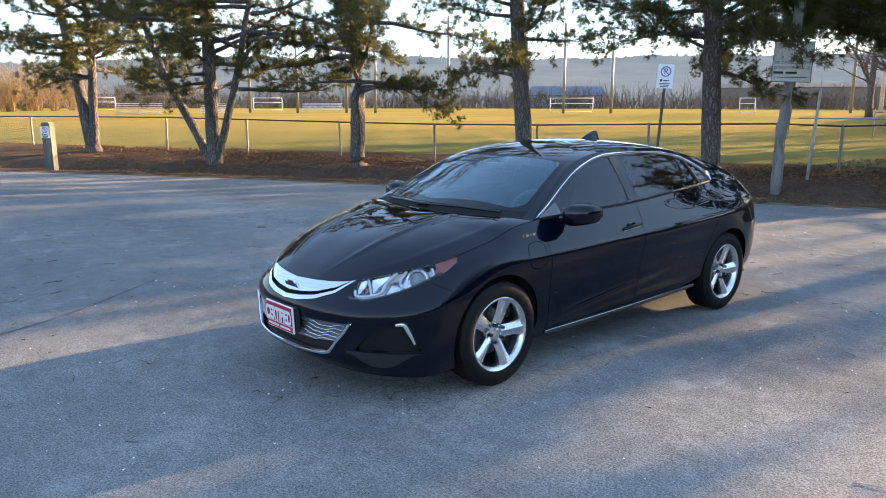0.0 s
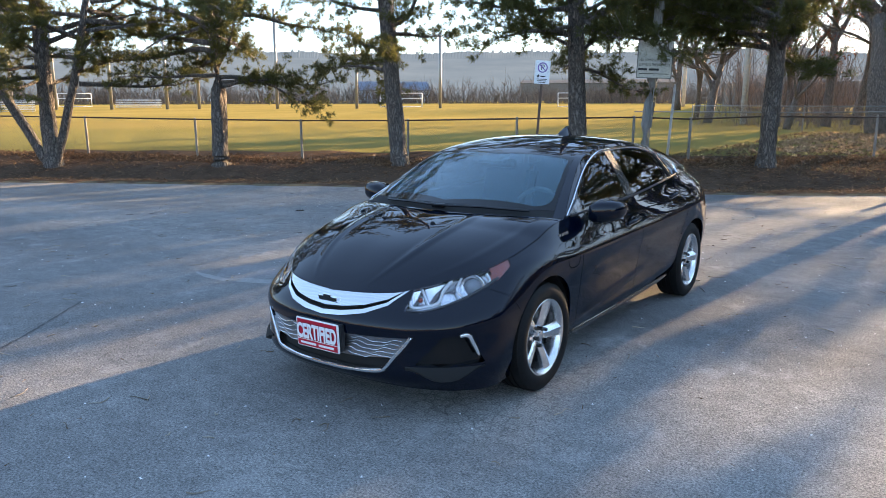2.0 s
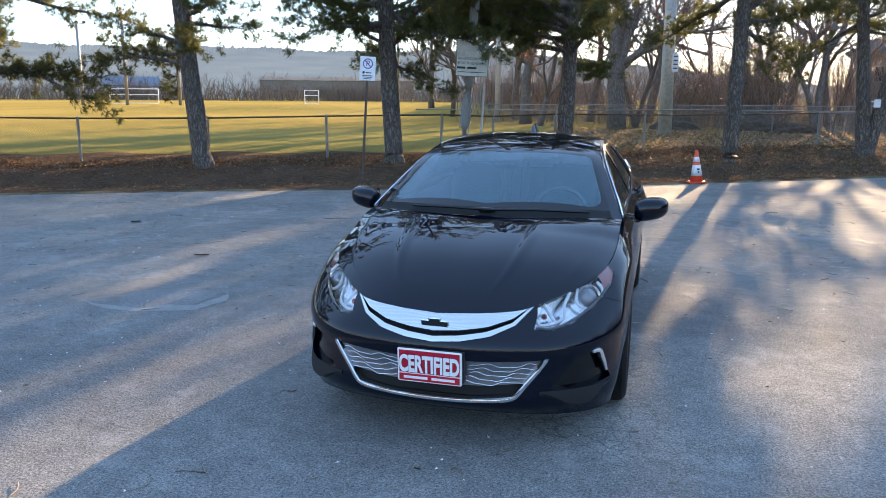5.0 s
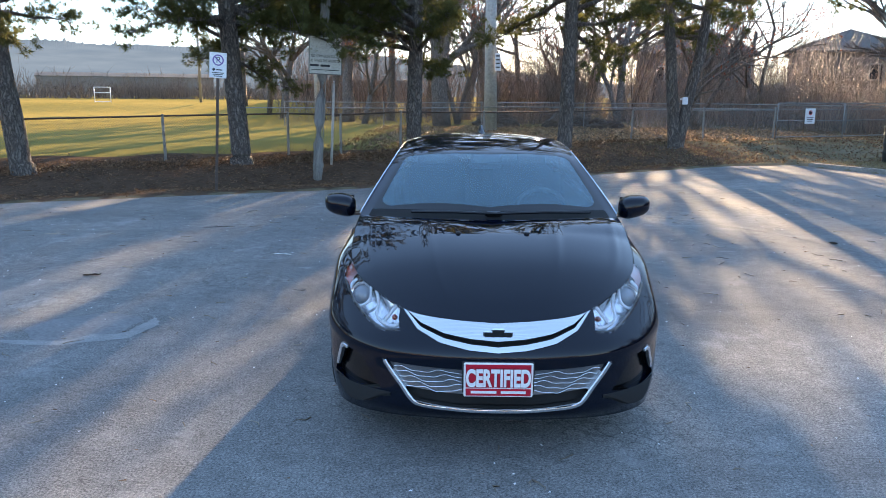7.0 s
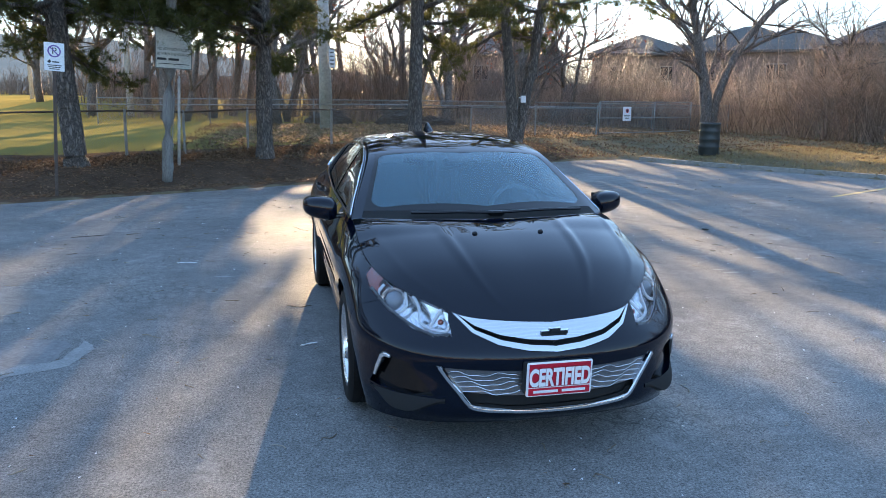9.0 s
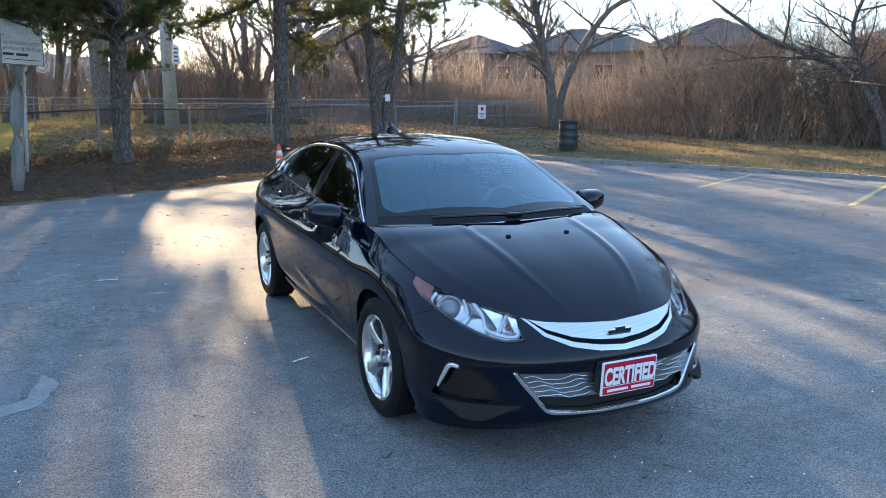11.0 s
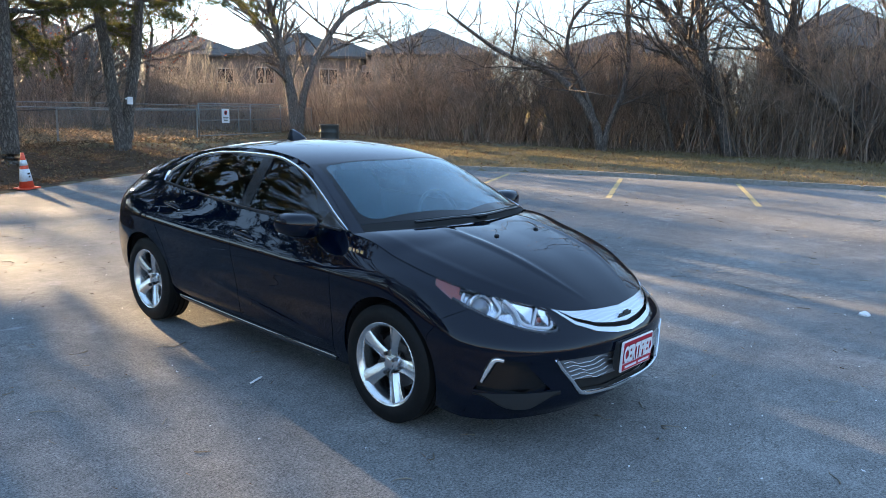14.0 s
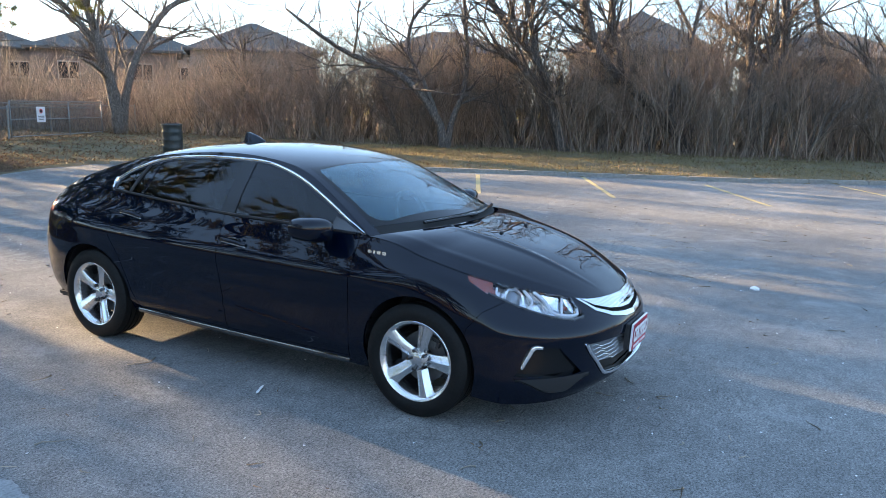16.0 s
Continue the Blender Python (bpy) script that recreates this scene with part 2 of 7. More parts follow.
M["blue_roof"] = worn("blue_roof", (0.11, 0.13, 0.17), (0.17, 0.19, 0.23), 0.4, 0.7, 0.1, 0.01)
M["window_dark"] = material("window_dark", (0.02, 0.025, 0.03), 0.1)
M["chrome"] = material("chrome", (0.82, 0.83, 0.85), 0.06, 1.0)
M["oil"] = material("oil", (0.4, 0.4, 0.39), 0.8)


# ---- building blocks ----
def mesh_from(name, verts, faces, mat, smooth=False):
    me = bpy.data.meshes.new(name)
    me.from_pydata([tuple(v) for v in verts], [], [tuple(int(i) for i in f) for f in faces])
    me.materials.append(mat)
    if smooth:
        me.polygons.foreach_set("use_smooth", [True] * len(me.polygons))
    me.update()
    return me


def part(name, bm, mat, parent=None, label="", smooth=False):
    """Links a bmesh as one mesh object under a thing or a part."""
    me = bpy.data.meshes.new(name)
    bmesh.ops.recalc_face_normals(bm, faces=bm.faces)
    bm.to_mesh(me)
    bm.free()
    me.materials.append(mat)
    if smooth:
        me.polygons.foreach_set("use_smooth", [True] * len(me.polygons))
    ob = new(name, me)
    if parent is not None:
        ob.parent = parent
    if label:
        tagged(ob, label)
    return ob


def solid(name, verts, faces, mat, parent=None, label="", smooth=False):
    ob = new(name, mesh_from(name, verts, faces, mat, smooth))
    if parent is not None:
        ob.parent = parent
    if label:
        tagged(ob, label)
    return ob


def thing(name, at, label, category, group="", turn=0.0, kind=""):
    e = new(name)
    e.empty_display_size = 0.1
    e.matrix_world = pose(*at, 0, 0, turn)
    return tagged(e, label, category, group, kind)


def box(bm, size, at=(0, 0, 0), turn=(0, 0, 0), bevel=0.0):
    r = bmesh.ops.create_cube(bm, size=1, matrix=pose(*at, *turn) @ Matrix.Diagonal((*size, 1)))
    if bevel:
        edges = list({e for v in r["verts"] for e in v.link_edges})
        bmesh.ops.bevel(bm, geom=edges, offset=bevel, segments=2, affect="EDGES")
    return bm


def rod(bm, a, b, r0, r1=None, sides=10, cap=True):
    a, b = Vector(a), Vector(b)
    way = b - a
    m = Matrix.Translation((a + b) / 2) @ way.to_track_quat("Z", "Y").to_matrix().to_4x4()
    bmesh.ops.create_cone(bm, segments=sides, radius1=r0, radius2=r0 if r1 is None else r1, depth=way.length, cap_ends=cap, matrix=m)
    return bm


def lathe(bm, profile, sides=32, m=None, closed=False):
    """Turns a profile of (radius, height) round the z axis."""
    m = m or Matrix()
    rings = []
    for r, z in profile:
        rings.append([bm.verts.new(m @ Vector((r * math.cos(2 * math.pi * k / sides), r * math.sin(2 * math.pi * k / sides), z))) for k in range(sides)])
    pairs = list(zip(rings, rings[1:])) + ([(rings[-1], rings[0])] if closed else [])
    for a, b in pairs:
        for k in range(sides):
            bm.faces.new((a[k], a[(k + 1) % sides], b[(k + 1) % sides], b[k]))
    return bm


def sweep(points, r, sides=8, closed=False, flat=1.0, taper=None):
    """Verts and faces of a tube along points; flat squeezes it across."""
    pts = [Vector(p) for p in points]
    verts, faces, n = [], [], len(pts)
    up = Vector((0, 0, 1))
    for i, p in enumerate(pts):
        if closed:
            t = pts[(i + 1) % n] - pts[i - 1]
        else:
            t = pts[min(i + 1, n - 1)] - pts[max(i - 1, 0)]
        t.normalize()
        s = t.cross(up)
        s = s.normalized() if s.length > 1e-4 else Vector((1, 0, 0))
        u = s.cross(t)
        rr = r if taper is None else taper[i]
        for k in range(sides):
            a = 2 * math.pi * k / sides
            verts.append(p + s * (rr * flat * math.cos(a)) + u * (rr * math.sin(a)))
    for i in range(n if closed else n - 1):
        for k in range(sides):
            j = (i + 1) % n
            faces.append((i * sides + k, i * sides + (k + 1) % sides, j * sides + (k + 1) % sides, j * sides + k))
    if not closed:
        faces.append(tuple(range(sides))[::-1])
        faces.append(tuple((n - 1) * sides + k for k in range(sides)))
    return verts, faces


def words(name, text, size, at, turn, mat, parent=None, squeeze=1.0, bold=0.0):
    cu = bpy.data.curves.new(name, "FONT")
    cu.body, cu.size, cu.align_x, cu.align_y, cu.extrude, cu.offset = text, size, "CENTER", "CENTER", 0.0008, bold
    tmp = bpy.data.objects.new(name, cu)
    scene.collection.objects.link(tmp)
    me = bpy.data.meshes.new_from_object(tmp.evaluated_get(bpy.context.evaluated_depsgraph_get()))
    bpy.data.objects.remove(tmp)
    bpy.data.curves.remove(cu)
    me.materials.clear()
    me.materials.append(mat)
    ob = new(name, me)
    ob.matrix_world = pose(*at, *turn) @ Matrix.Diagonal((squeeze, 1, 1, 1))
    if parent is not None:
        ob.parent = parent
    return ob


def smooth01(t):
    t = np.clip(t, 0, 1)
    return t * t * (3 - 2 * t)


# ---- ground ----
NORTH = [(-60.0, -24.0), (-34.99, -8.79), (-20.03, 0.27), (-16.97, 2.34), (-13.91, 4.2), (-10.09, 6.17), (-7.58, 7.48), (-4.96, 8.57), (-3.1, 9.33), (-0.48, 10.53), (1.59, 11.95), (3.78, 13.26), (7.03, 14.07), (8.6, 14.2)]
EAST = [(8.9, 13.8), (10.1, 11.4), (12.0, 8.6), (13.3, 6.2), (14.4, 3.1), (15.7, -0.4), (17.7, -4.0), (22, -11.5), (30, -26)]
LOT = NORTH + EAST + [(30, -60), (-60, -60)]


def inside(px, py, poly):
    hit = np.zeros(px.shape, bool)
    n = len(poly)
    for i in range(n):
        (x0, y0), (x1, y1) = poly[i], poly[(i + 1) % n]
        if y0 == y1:
            continue
        c = ((y0 > py) != (y1 > py)) & (px < (x1 - x0) * (py - y0) / (y1 - y0) + x0)
        hit ^= c
    return hit


def far_from(px, py, line):
    best = np.full(px.shape, 1e9)
    for (x0, y0), (x1, y1) in zip(line, line[1:]):
        dx, dy = x1 - x0, y1 - y0
        t = np.clip(((px - x0) * dx + (py - y0) * dy) / (dx * dx + dy * dy), 0, 1)
        best = np.minimum(best, np.hypot(px - x0 - t * dx, py - y0 - t * dy))
    return best


FENCE = [(-40, -2.4), (-24.9, 4.2), (-18.65, 7.0), (-15.4, 8.4), (-12.4, 9.6), (-9.75, 10.95), (-7.2, 12.4), (-4.55, 13.8), (-3.3, 14.5), (-1.8, 15.7), (0.6, 17.6), (3.4, 19.7), (6.0, 21.6)]


def lot_z(px, py):
    """Height of the asphalt, which falls gently towards the north edge."""
    px, py = np.asarray(px, float), np.asarray(py, float)
    return -0.16 * smooth01((-0.476 * px + 0.88 * py - 2.5) / 8) * (1 - smooth01((px - 3) / 5)) * (1 - smooth01((-20 - px) / 15))


def terrain(px, py):
    px, py = np.asarray(px, float), np.asarray(py, float)
    lot = inside(px, py, LOT)
    dn, de = far_from(px, py, NORTH), far_from(px, py, EAST)
    d = np.minimum(dn, de)
    bank = np.where(dn < de, 0.03 + 0.05 * smooth01(d / 2) + 0.12 * smooth01((d - 3) / 2.5) + lot_z(px, py) * (1 - smooth01((d - 1.5) / 1.7)) * (1 + 0.9 * np.exp(-((d - 1.6) / 0.8) ** 2)), 0.085 + 0.09 * smooth01(d / 3))
    wob = 0.035 * np.sin(1.9 * px + 0.7 * py) * np.sin(1.3 * py - 0.4 * px) * smooth01(d / 1.5)
    r = np.hypot(px, py)
    z = bank + wob * (r < 60) + 0.0055 * np.maximum(0, r - 70) * smooth01((py + 20) / 60)
    z = z + 0.75 * np.exp(-((px + 36) / 22) ** 2 - ((py - 68) / 6) ** 2) + 0.9 * np.exp(-((px + 16) / 6) ** 2 - ((py - 62) / 9) ** 2)
    z = np.where(r > 320, z * 0 + 0.0055 * 250, z)
    return np.where(lot, lot_z(px, py) - 0.06, z)


def gz(x, y):
    return float(terrain(np.array([x]), np.array([y]))[0])


def ladder(lo, hi, step, far):
    mid = list(np.arange(lo, hi + 1e-6, step))
    out, s = [], step
    v = hi
    while v < far:
        s *= 1.12
        v += s
        out.append(v)
    low, s, v = [], step, lo
    while v > -far:
        s *= 1.12
        v -= s
        low.append(v)
    return np.array(low[::-1] + mid + out)


gx, gy = ladder(-30, 26, 0.32, 4000), ladder(-6, 34, 0.32, 4000)
GX, GY = np.meshgrid(gx, gy, indexing="ij")
GZ = terrain(GX, GY)
gn, gm = GX.shape
quads = [(i * gm + j, (i + 1) * gm + j, (i + 1) * gm + j + 1, i * gm + j + 1) for i in range(gn - 1) for j in range(gm - 1)]
ground_mesh = mesh_from("ground", np.stack([GX.ravel(), GY.ravel(), GZ.ravel()], 1), quads, M["soil"], True)
dn, de = far_from(GX, GY, NORTH), far_from(GX, GY, EAST)
df = far_from(GX, GY, FENCE)
north_side = (dn < de)
mulch = np.where(north_side, smooth01((dn - 0.02) / 0.25) * (1 - smooth01((dn - 5.2) / 1.6)), 0)
mulch = np.maximum(mulch, 0.75 * np.exp(-(df / 0.9) ** 2))
mulch = np.where(GX > 5, mulch * np.clip(1 - (GX - 5) / 6, 0.15, 1), mulch)
green = np.where(north_side & (dn > 5.5), 1 - smooth01((GX * 0.8 - GY * 0.25 + 7) / 6), 0)
green = np.where((np.hypot(GX, GY) > 90) & (GY > -20), 1, green)
att = ground_mesh.color_attributes.new("cover", "FLOAT_COLOR", "POINT")
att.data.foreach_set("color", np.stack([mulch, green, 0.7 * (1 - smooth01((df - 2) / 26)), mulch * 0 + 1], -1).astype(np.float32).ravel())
ground = tagged(new("ground", ground_mesh), "mulch bank, dry leafy grass and mown field", "ground", kind="structure")

bm = bmesh.new()
vs = [bm.verts.new((x, y, 0)) for x, y in LOT]
bm.faces.new(vs)
for k in range(24):
    bmesh.ops.bisect_plane(bm, geom=bm.faces[:] + bm.edges[:] + bm.verts[:], dist=1e-4, plane_co=Vector((-0.476, 0.88, 0)) * (2.5 + 0.4 * k), plane_no=(-0.476, 0.88, 0))
for x in (-35, -30, -25, -20, 3, 4, 5, 6, 7, 8):
    bmesh.ops.bisect_plane(bm, geom=bm.faces[:] + bm.edges[:] + bm.verts[:], dist=1e-4, plane_co=(x, 0, 0), plane_no=(1, 0, 0))
bmesh.ops.triangulate(bm, faces=bm.faces[:])
r = bmesh.ops.extrude_face_region(bm, geom=list(bm.faces))
bmesh.ops.translate(bm, vec=(0, 0, -0.09), verts=[v for v in r["geom"] if isinstance(v, bmesh.types.BMVert)])
for v in bm.verts:
    v.co.z += float(lot_z(v.co.x, v.co.y))
pavement = part("pavement", bm, M["asphalt"])
tagged(pavement, "weathered grey asphalt parking lot", "pavement", kind="structure")


def chain(line, step):
    """Points at even steps along a line, with the way there."""
    out, carry = [], 0.0
    for (x0, y0), (x1, y1) in zip(line, line[1:]):
        length = math.hypot(x1 - x0, y1 - y0)
        s = carry
        while s < length:
            k = s / length
            out.append((x0 + (x1 - x0) * k, y0 + (y1 - y0) * k, math.atan2(y1 - y0, x1 - x0)))
            s += step
        carry = s - length
    return out


# concrete kerb in cast lengths along the east edge
kerb = thing("kerb", (0, 0, 0), "pale concrete kerb along the lot", "kerb", kind="structure")
bm = bmesh.new()
box(bm, (1.488, 0.17, 0.26), (0, 0, 0.0), (0, 0, 0), 0.025)
kerb_mesh = bpy.data.meshes.new("kerb_stone")
bm.to_mesh(kerb_mesh)
bm.free()
kerb_mesh.materials.append(M["concrete"])
for x, y, a in chain(EAST[:8], 1.5):
    o = new("kerb_stone", kerb_mesh)
    o.parent = kerb
    o.matrix_basis = pose(x + 0.75 * math.cos(a) - 0.09 * math.sin(a) * -1, y + 0.75 * math.sin(a) + 0.09 * math.cos(a), -0.03, 0, 0, math.degrees(a) + random.uniform(-0.5, 0.5))

# yellow stall lines, worn
for (xa, ya), (xb, yb) in (((13.0, 5.15), (9.2, 3.25)), ((14.2, 2.75), (10.3, 0.8)), ((14.4, -0.2), (10.9, -2.0)), ((11.7, 7.6), (8.6, 6.1)), ((16.4, -3.0), (12.6, -5.0))):
    dx, dy = xb - xa, yb - ya
    length = math.hypot(dx, dy)
    nx, ny = -dy / length * 0.05, dx / length * 0.05
    vv, ff = [], []
    n = 24
    for i in range(n + 1):
        k = i / n
        w = 1 + 0.25 * math.sin(i * 2.3) * math.sin(i * 0.9)
        vv += [(xa + dx * k + nx * w, ya + dy * k + ny * w, 0.004), (xa + dx * k - nx * w, ya + dy * k - ny * w, 0.004)]
        if i:
            ff.append((2 * i - 2, 2 * i - 1, 2 * i + 1, 2 * i))
    tagged(solid("stall_line", vv, ff, M["yellow_line"]), "worn yellow painted parking stall line", "road marking", "stall lines", "structure")


# ---- trees ----
class Wood:
    """Gathers tapered limbs into one mesh."""

    def __init__(self):
        self.v, self.f = [], []

    def limb(self, pts, radii, sides=6):
        base_n = len(self.v)
        vv, ff = sweep(pts, 1.0, sides, taper=radii)
        self.v += vv
        self.f += [tuple(i + base_n for i in q) for q in ff]

    def mesh(self, name, mat):
        return mesh_from(name, self.v, self.f, mat, True)


def bend(rng, start, way, length, steps, wander, droop=0.0):
    """A wandering line of points from start along way."""
    p, w = np.array(start, float), np.array(way, float)
    w = w / np.linalg.norm(w)
    out = [p.copy()]
    for _ in range(steps):
        w = w + rng.normal(0, wander, 3) + np.array([0, 0, droop])
        w /= np.linalg.norm(w)
        p = p + w * length / steps
        out.append(p.copy())
    return out


def tufts(rng, centres, ways, needles=16, reach=0.125, width=0.0056):
    """Verts and faces of needle tufts: thin blades that spread round each way."""
    c, w = np.repeat(np.array(centres), needles, 0), np.repeat(np.array(ways), needles, 0)
    n = len(c)
    d = w * 0.75 + rng.normal(0, 0.62, (n, 3))
    d /= np.linalg.norm(d, axis=1, keepdims=True)
    side = np.cross(d, rng.normal(0, 1, (n, 3)))
    side /= np.linalg.norm(side, axis=1, keepdims=True) + 1e-9
    long = reach * rng.uniform(0.7, 1.25, (n, 1))
    a, b, t = c - side * width, c + side * width, c + d * long
    verts = np.stack([a, b, t], 1).reshape(-1, 3)
    return verts, np.arange(3 * n).reshape(-1, 3)


def quick_mesh(name, verts, faces, mat, smooth=False):
    """A mesh from arrays of triangles."""
    me = bpy.data.meshes.new(name)
    nv, nf = len(verts), len(faces)
    me.vertices.add(nv)
    me.vertices.foreach_set("co", np.asarray(verts, np.float32).ravel())
    me.loops.add(3 * nf)
    me.loops.foreach_set("vertex_index", np.asarray(faces, np.int32).ravel())
    me.polygons.add(nf)
    me.polygons.foreach_set("loop_start", np.arange(0, 3 * nf, 3, dtype=np.int32))
    if smooth:
        me.polygons.foreach_set("use_smooth", np.ones(nf, bool))
    me.materials.append(mat)
    me.update(calc_edges=True)
    me.validate()
    return me


def pine(at, stems, seed, label, low=2.6, high=10.5, spread=3.0, fullness=1.0, low_arc=None, hanging=()):
    """A pine: one or more stems (lists of (x, y, z) with radii), whorls of drooping limbs, tufts of needles."""
    rng = np.random.default_rng(seed)
    tree = thing("pine_tree", at, label, "tree", "pines along the fence")
    wood, boughs, centres, ways = Wood(), Wood(), [], []

    def bough(root, way, length, full):
        line = bend(rng, root, way, length, 7, 0.12, 0.0)
        boughs.limb(line, np.linspace(0.035 + 0.012 * length, 0.008, len(line)), 5)
        dense = rng.uniform(0.6, 1.2) * full
        for j in range(2, len(line)):
            for _ in range(int(round(3.6 * dense * length / 2))):
                tw = rng.normal(0, 0.55, 3) + (line[j] - line[j - 1]) / (length / 7) * 0.8
                tw[2] = tw[2] * 0.55 + 0.08
                sub = bend(rng, line[j], tw, rng.uniform(0.3, 0.85) * (0.5 + 0.5 * j / 7), 3, 0.2, 0.06)
                boughs.limb(sub, (0.011, 0.008, 0.006, 0.004), 3)
                for q, many in ((1, 2), (2, 3), (3, 8)) if root[2] < 5.6 else ((1, 2), (2, 2), (3, 3)):
                    for _ in range(many):
                        centres.append(sub[q] + rng.normal(0, 0.05, 3))
                        ways.append((sub[q] - sub[q - 1]) / (np.linalg.norm(sub[q] - sub[q - 1]) + 1e-9))

    for pts, radii in stems:
        fine_p, fine_r = [], []
        for k in range(len(pts) - 1):
            for s in np.linspace(0, 1, 5)[: 4 if k < len(pts) - 2 else 5]:
                fine_p.append(np.array(pts[k]) * (1 - s) + np.array(pts[k + 1]) * s + (rng.normal(0, 0.012, 3) if k else 0))
                fine_r.append((radii[k] * (1 - s) + radii[k + 1] * s) * rng.uniform(0.96, 1.05))
        wood.limb(fine_p, fine_r, 12)
        P = np.array(fine_p)
        z = low
        while z < P[-1][2] - 0.15:
            k = min(np.searchsorted(P[:, 2], z), len(P) - 1)
            root = P[k].copy()
            root[2] = z
            grow = smooth01((z - low) / 1.2) * 0.35 + 0.65
            length = 1.12 * spread * grow * max(0.18, (1 - (z - low) / (high + 1.5 - low)) ** 0.7) * rng.uniform(0.6, 1.15)
            a = rng.uniform(0, 2 * math.pi)
            if low_arc and z < 4.2:
                a = rng.uniform(*low_arc)
            way = (math.cos(a), math.sin(a), rng.uniform(-0.08, 0.35))
            bough(root, way, length, fullness)
            z += rng.uniform(0.06, 0.24) * (1 + max(0, z - 5.5) * 0.12) / fullness
    for z, a, length, rise in hanging:          # low boughs that reach out over the lot
        bough(np.array((0.0, 0.0, z)), (math.cos(a), math.sin(a), rise), length, 1.3)
    o = new("trunk", wood.mesh("trunk", M["pine_bark"]))
    o.parent = tree
    o = new("branchwork", boughs.mesh("branchwork", M["pine_bark"]))
    o.parent = tree
    centres, ways = np.array(centres), np.array(ways)
    high_up = centres[:, 2] > 5.6
    vv, ff = tufts(rng, centres[~high_up], ways[~high_up])
    v2, f2 = tufts(rng, centres[high_up], ways[high_up], 8, 0.16, 0.014)
    vv, ff = np.concatenate([vv, v2]), np.concatenate([ff, f2 + len(vv)])
    o = new("crown", quick_mesh("crown", vv, ff, M["needles"]))
    o.parent = tree
    tagged(o, "dark green needle tufts with gaps")
    return tree


def lean_stem(top, r0, r1, at_z=0.0, kink=(0, 0)):
    x, y, z = top
    return ([(0, 0, at_z - 0.15), (x * 0.08, y * 0.08, at_z + 0.25), (x * 0.3 + kink[0], y * 0.3 + kink[1], z * 0.33), (x * 0.65 + kink[0] * 0.6, y * 0.65 + kink[1], z * 0.66), (x, y, z)], [r0 * 1.45, r0 * 1.05, r0 * 0.9, r0 * 0.6, r1])


PINES_A = [
    ((-22.9, 3.6), [((-2.6, -0.6, 9.0), 0.19, 0.05, (-0.25, 0)), ((-1.6, 0.4, 9.5), 0.15, 0.04, (0.05, 0.1))], 2.4, 3.2),
    ((-17.2, 5.2), [((-0.5, 0.1, 10.5), 0.2, 0.05, (0, 0)), ((-3.4, -1.6, 8.0), 0.12, 0.04, (-0.55, -0.3)), ((1.7, 1.0, 8.0), 0.11, 0.04, (0.2, 0.2))], 2.1, 3.4),
    ((-13.4, 7.65), [((0.0, 0.15, 11.0), 0.2, 0.05, (0, 0))], 2.0, 3.8),
    ((-9.3, 10.1), [((-0.9, -0.1, 11.0), 0.21, 0.05, (-0.12, 0))], 2.4, 3.2),
]
PINES_B = [
    ((-5.27, 12.12), [((-0.35, 0.0, 11.5), 0.22, 0.05, (-0.1, 0))], 2.25, 3.4),
    ((-1.35, 14.3), [((0.1, 0.1, 11.0), 0.2, 0.05, (0.05, 0))], 2.5, 4.3),
    ((2.86, 16.2), [((0.3, 0.2, 12.0), 0.2, 0.05, (0, 0))], 3.4, 3.9),
    ((6.68, 18.45), [((-0.4, 0.4, 11.5), 0.18, 0.05, (-0.25, 0.1)), ((1.5, 0.2, 11.0), 0.17, 0.05, (0.25, 0.0))], 3.4, 3.3),
]
PINES = PINES_A + PINES_B
for k, ((px, py), stems, low, spread) in enumerate(PINES):
    made = [lean_stem(top, r0, r1, 0, kink) for top, r0, r1, kink in stems]
    many = len(stems) > 1
    pine((px, py, gz(px, py)), made, 40 + k, "tall pine with several leaning furrowed stems" if many else "tall pine with a straight furrowed grey-brown trunk", low, 11.5, spread, (0.78, 0.68, 0.95, 0.9, 1.1, 1.4, 0.98, 0.78)[k], (None, None, None, None, None, (1.2, 5.2), (-0.9, 1.5), (0.15, 2.8))[k], ((3.2, -0.62, 3.2, 0.0), (3.5, -0.8, 2.7, 0.02), (3.45, -0.42, 3.3, 0.05)) if k == 4 else ())


def spline3(pts, n):
    """n points on a smooth line through pts."""
    p = np.array(pts, float)
    m = np.gradient(p, axis=0)
    ts = np.linspace(0, len(p) - 1, n)
    k = np.clip(ts.astype(int), 0, len(p) - 2)
    u = (ts - k)[:, None]
    return (2 * u**3 - 3 * u**2 + 1) * p[k] + (u**3 - 2 * u**2 + u) * m[k] + (-2 * u**3 + 3 * u**2) * p[k + 1] + (u**3 - u**2) * m[k + 1]


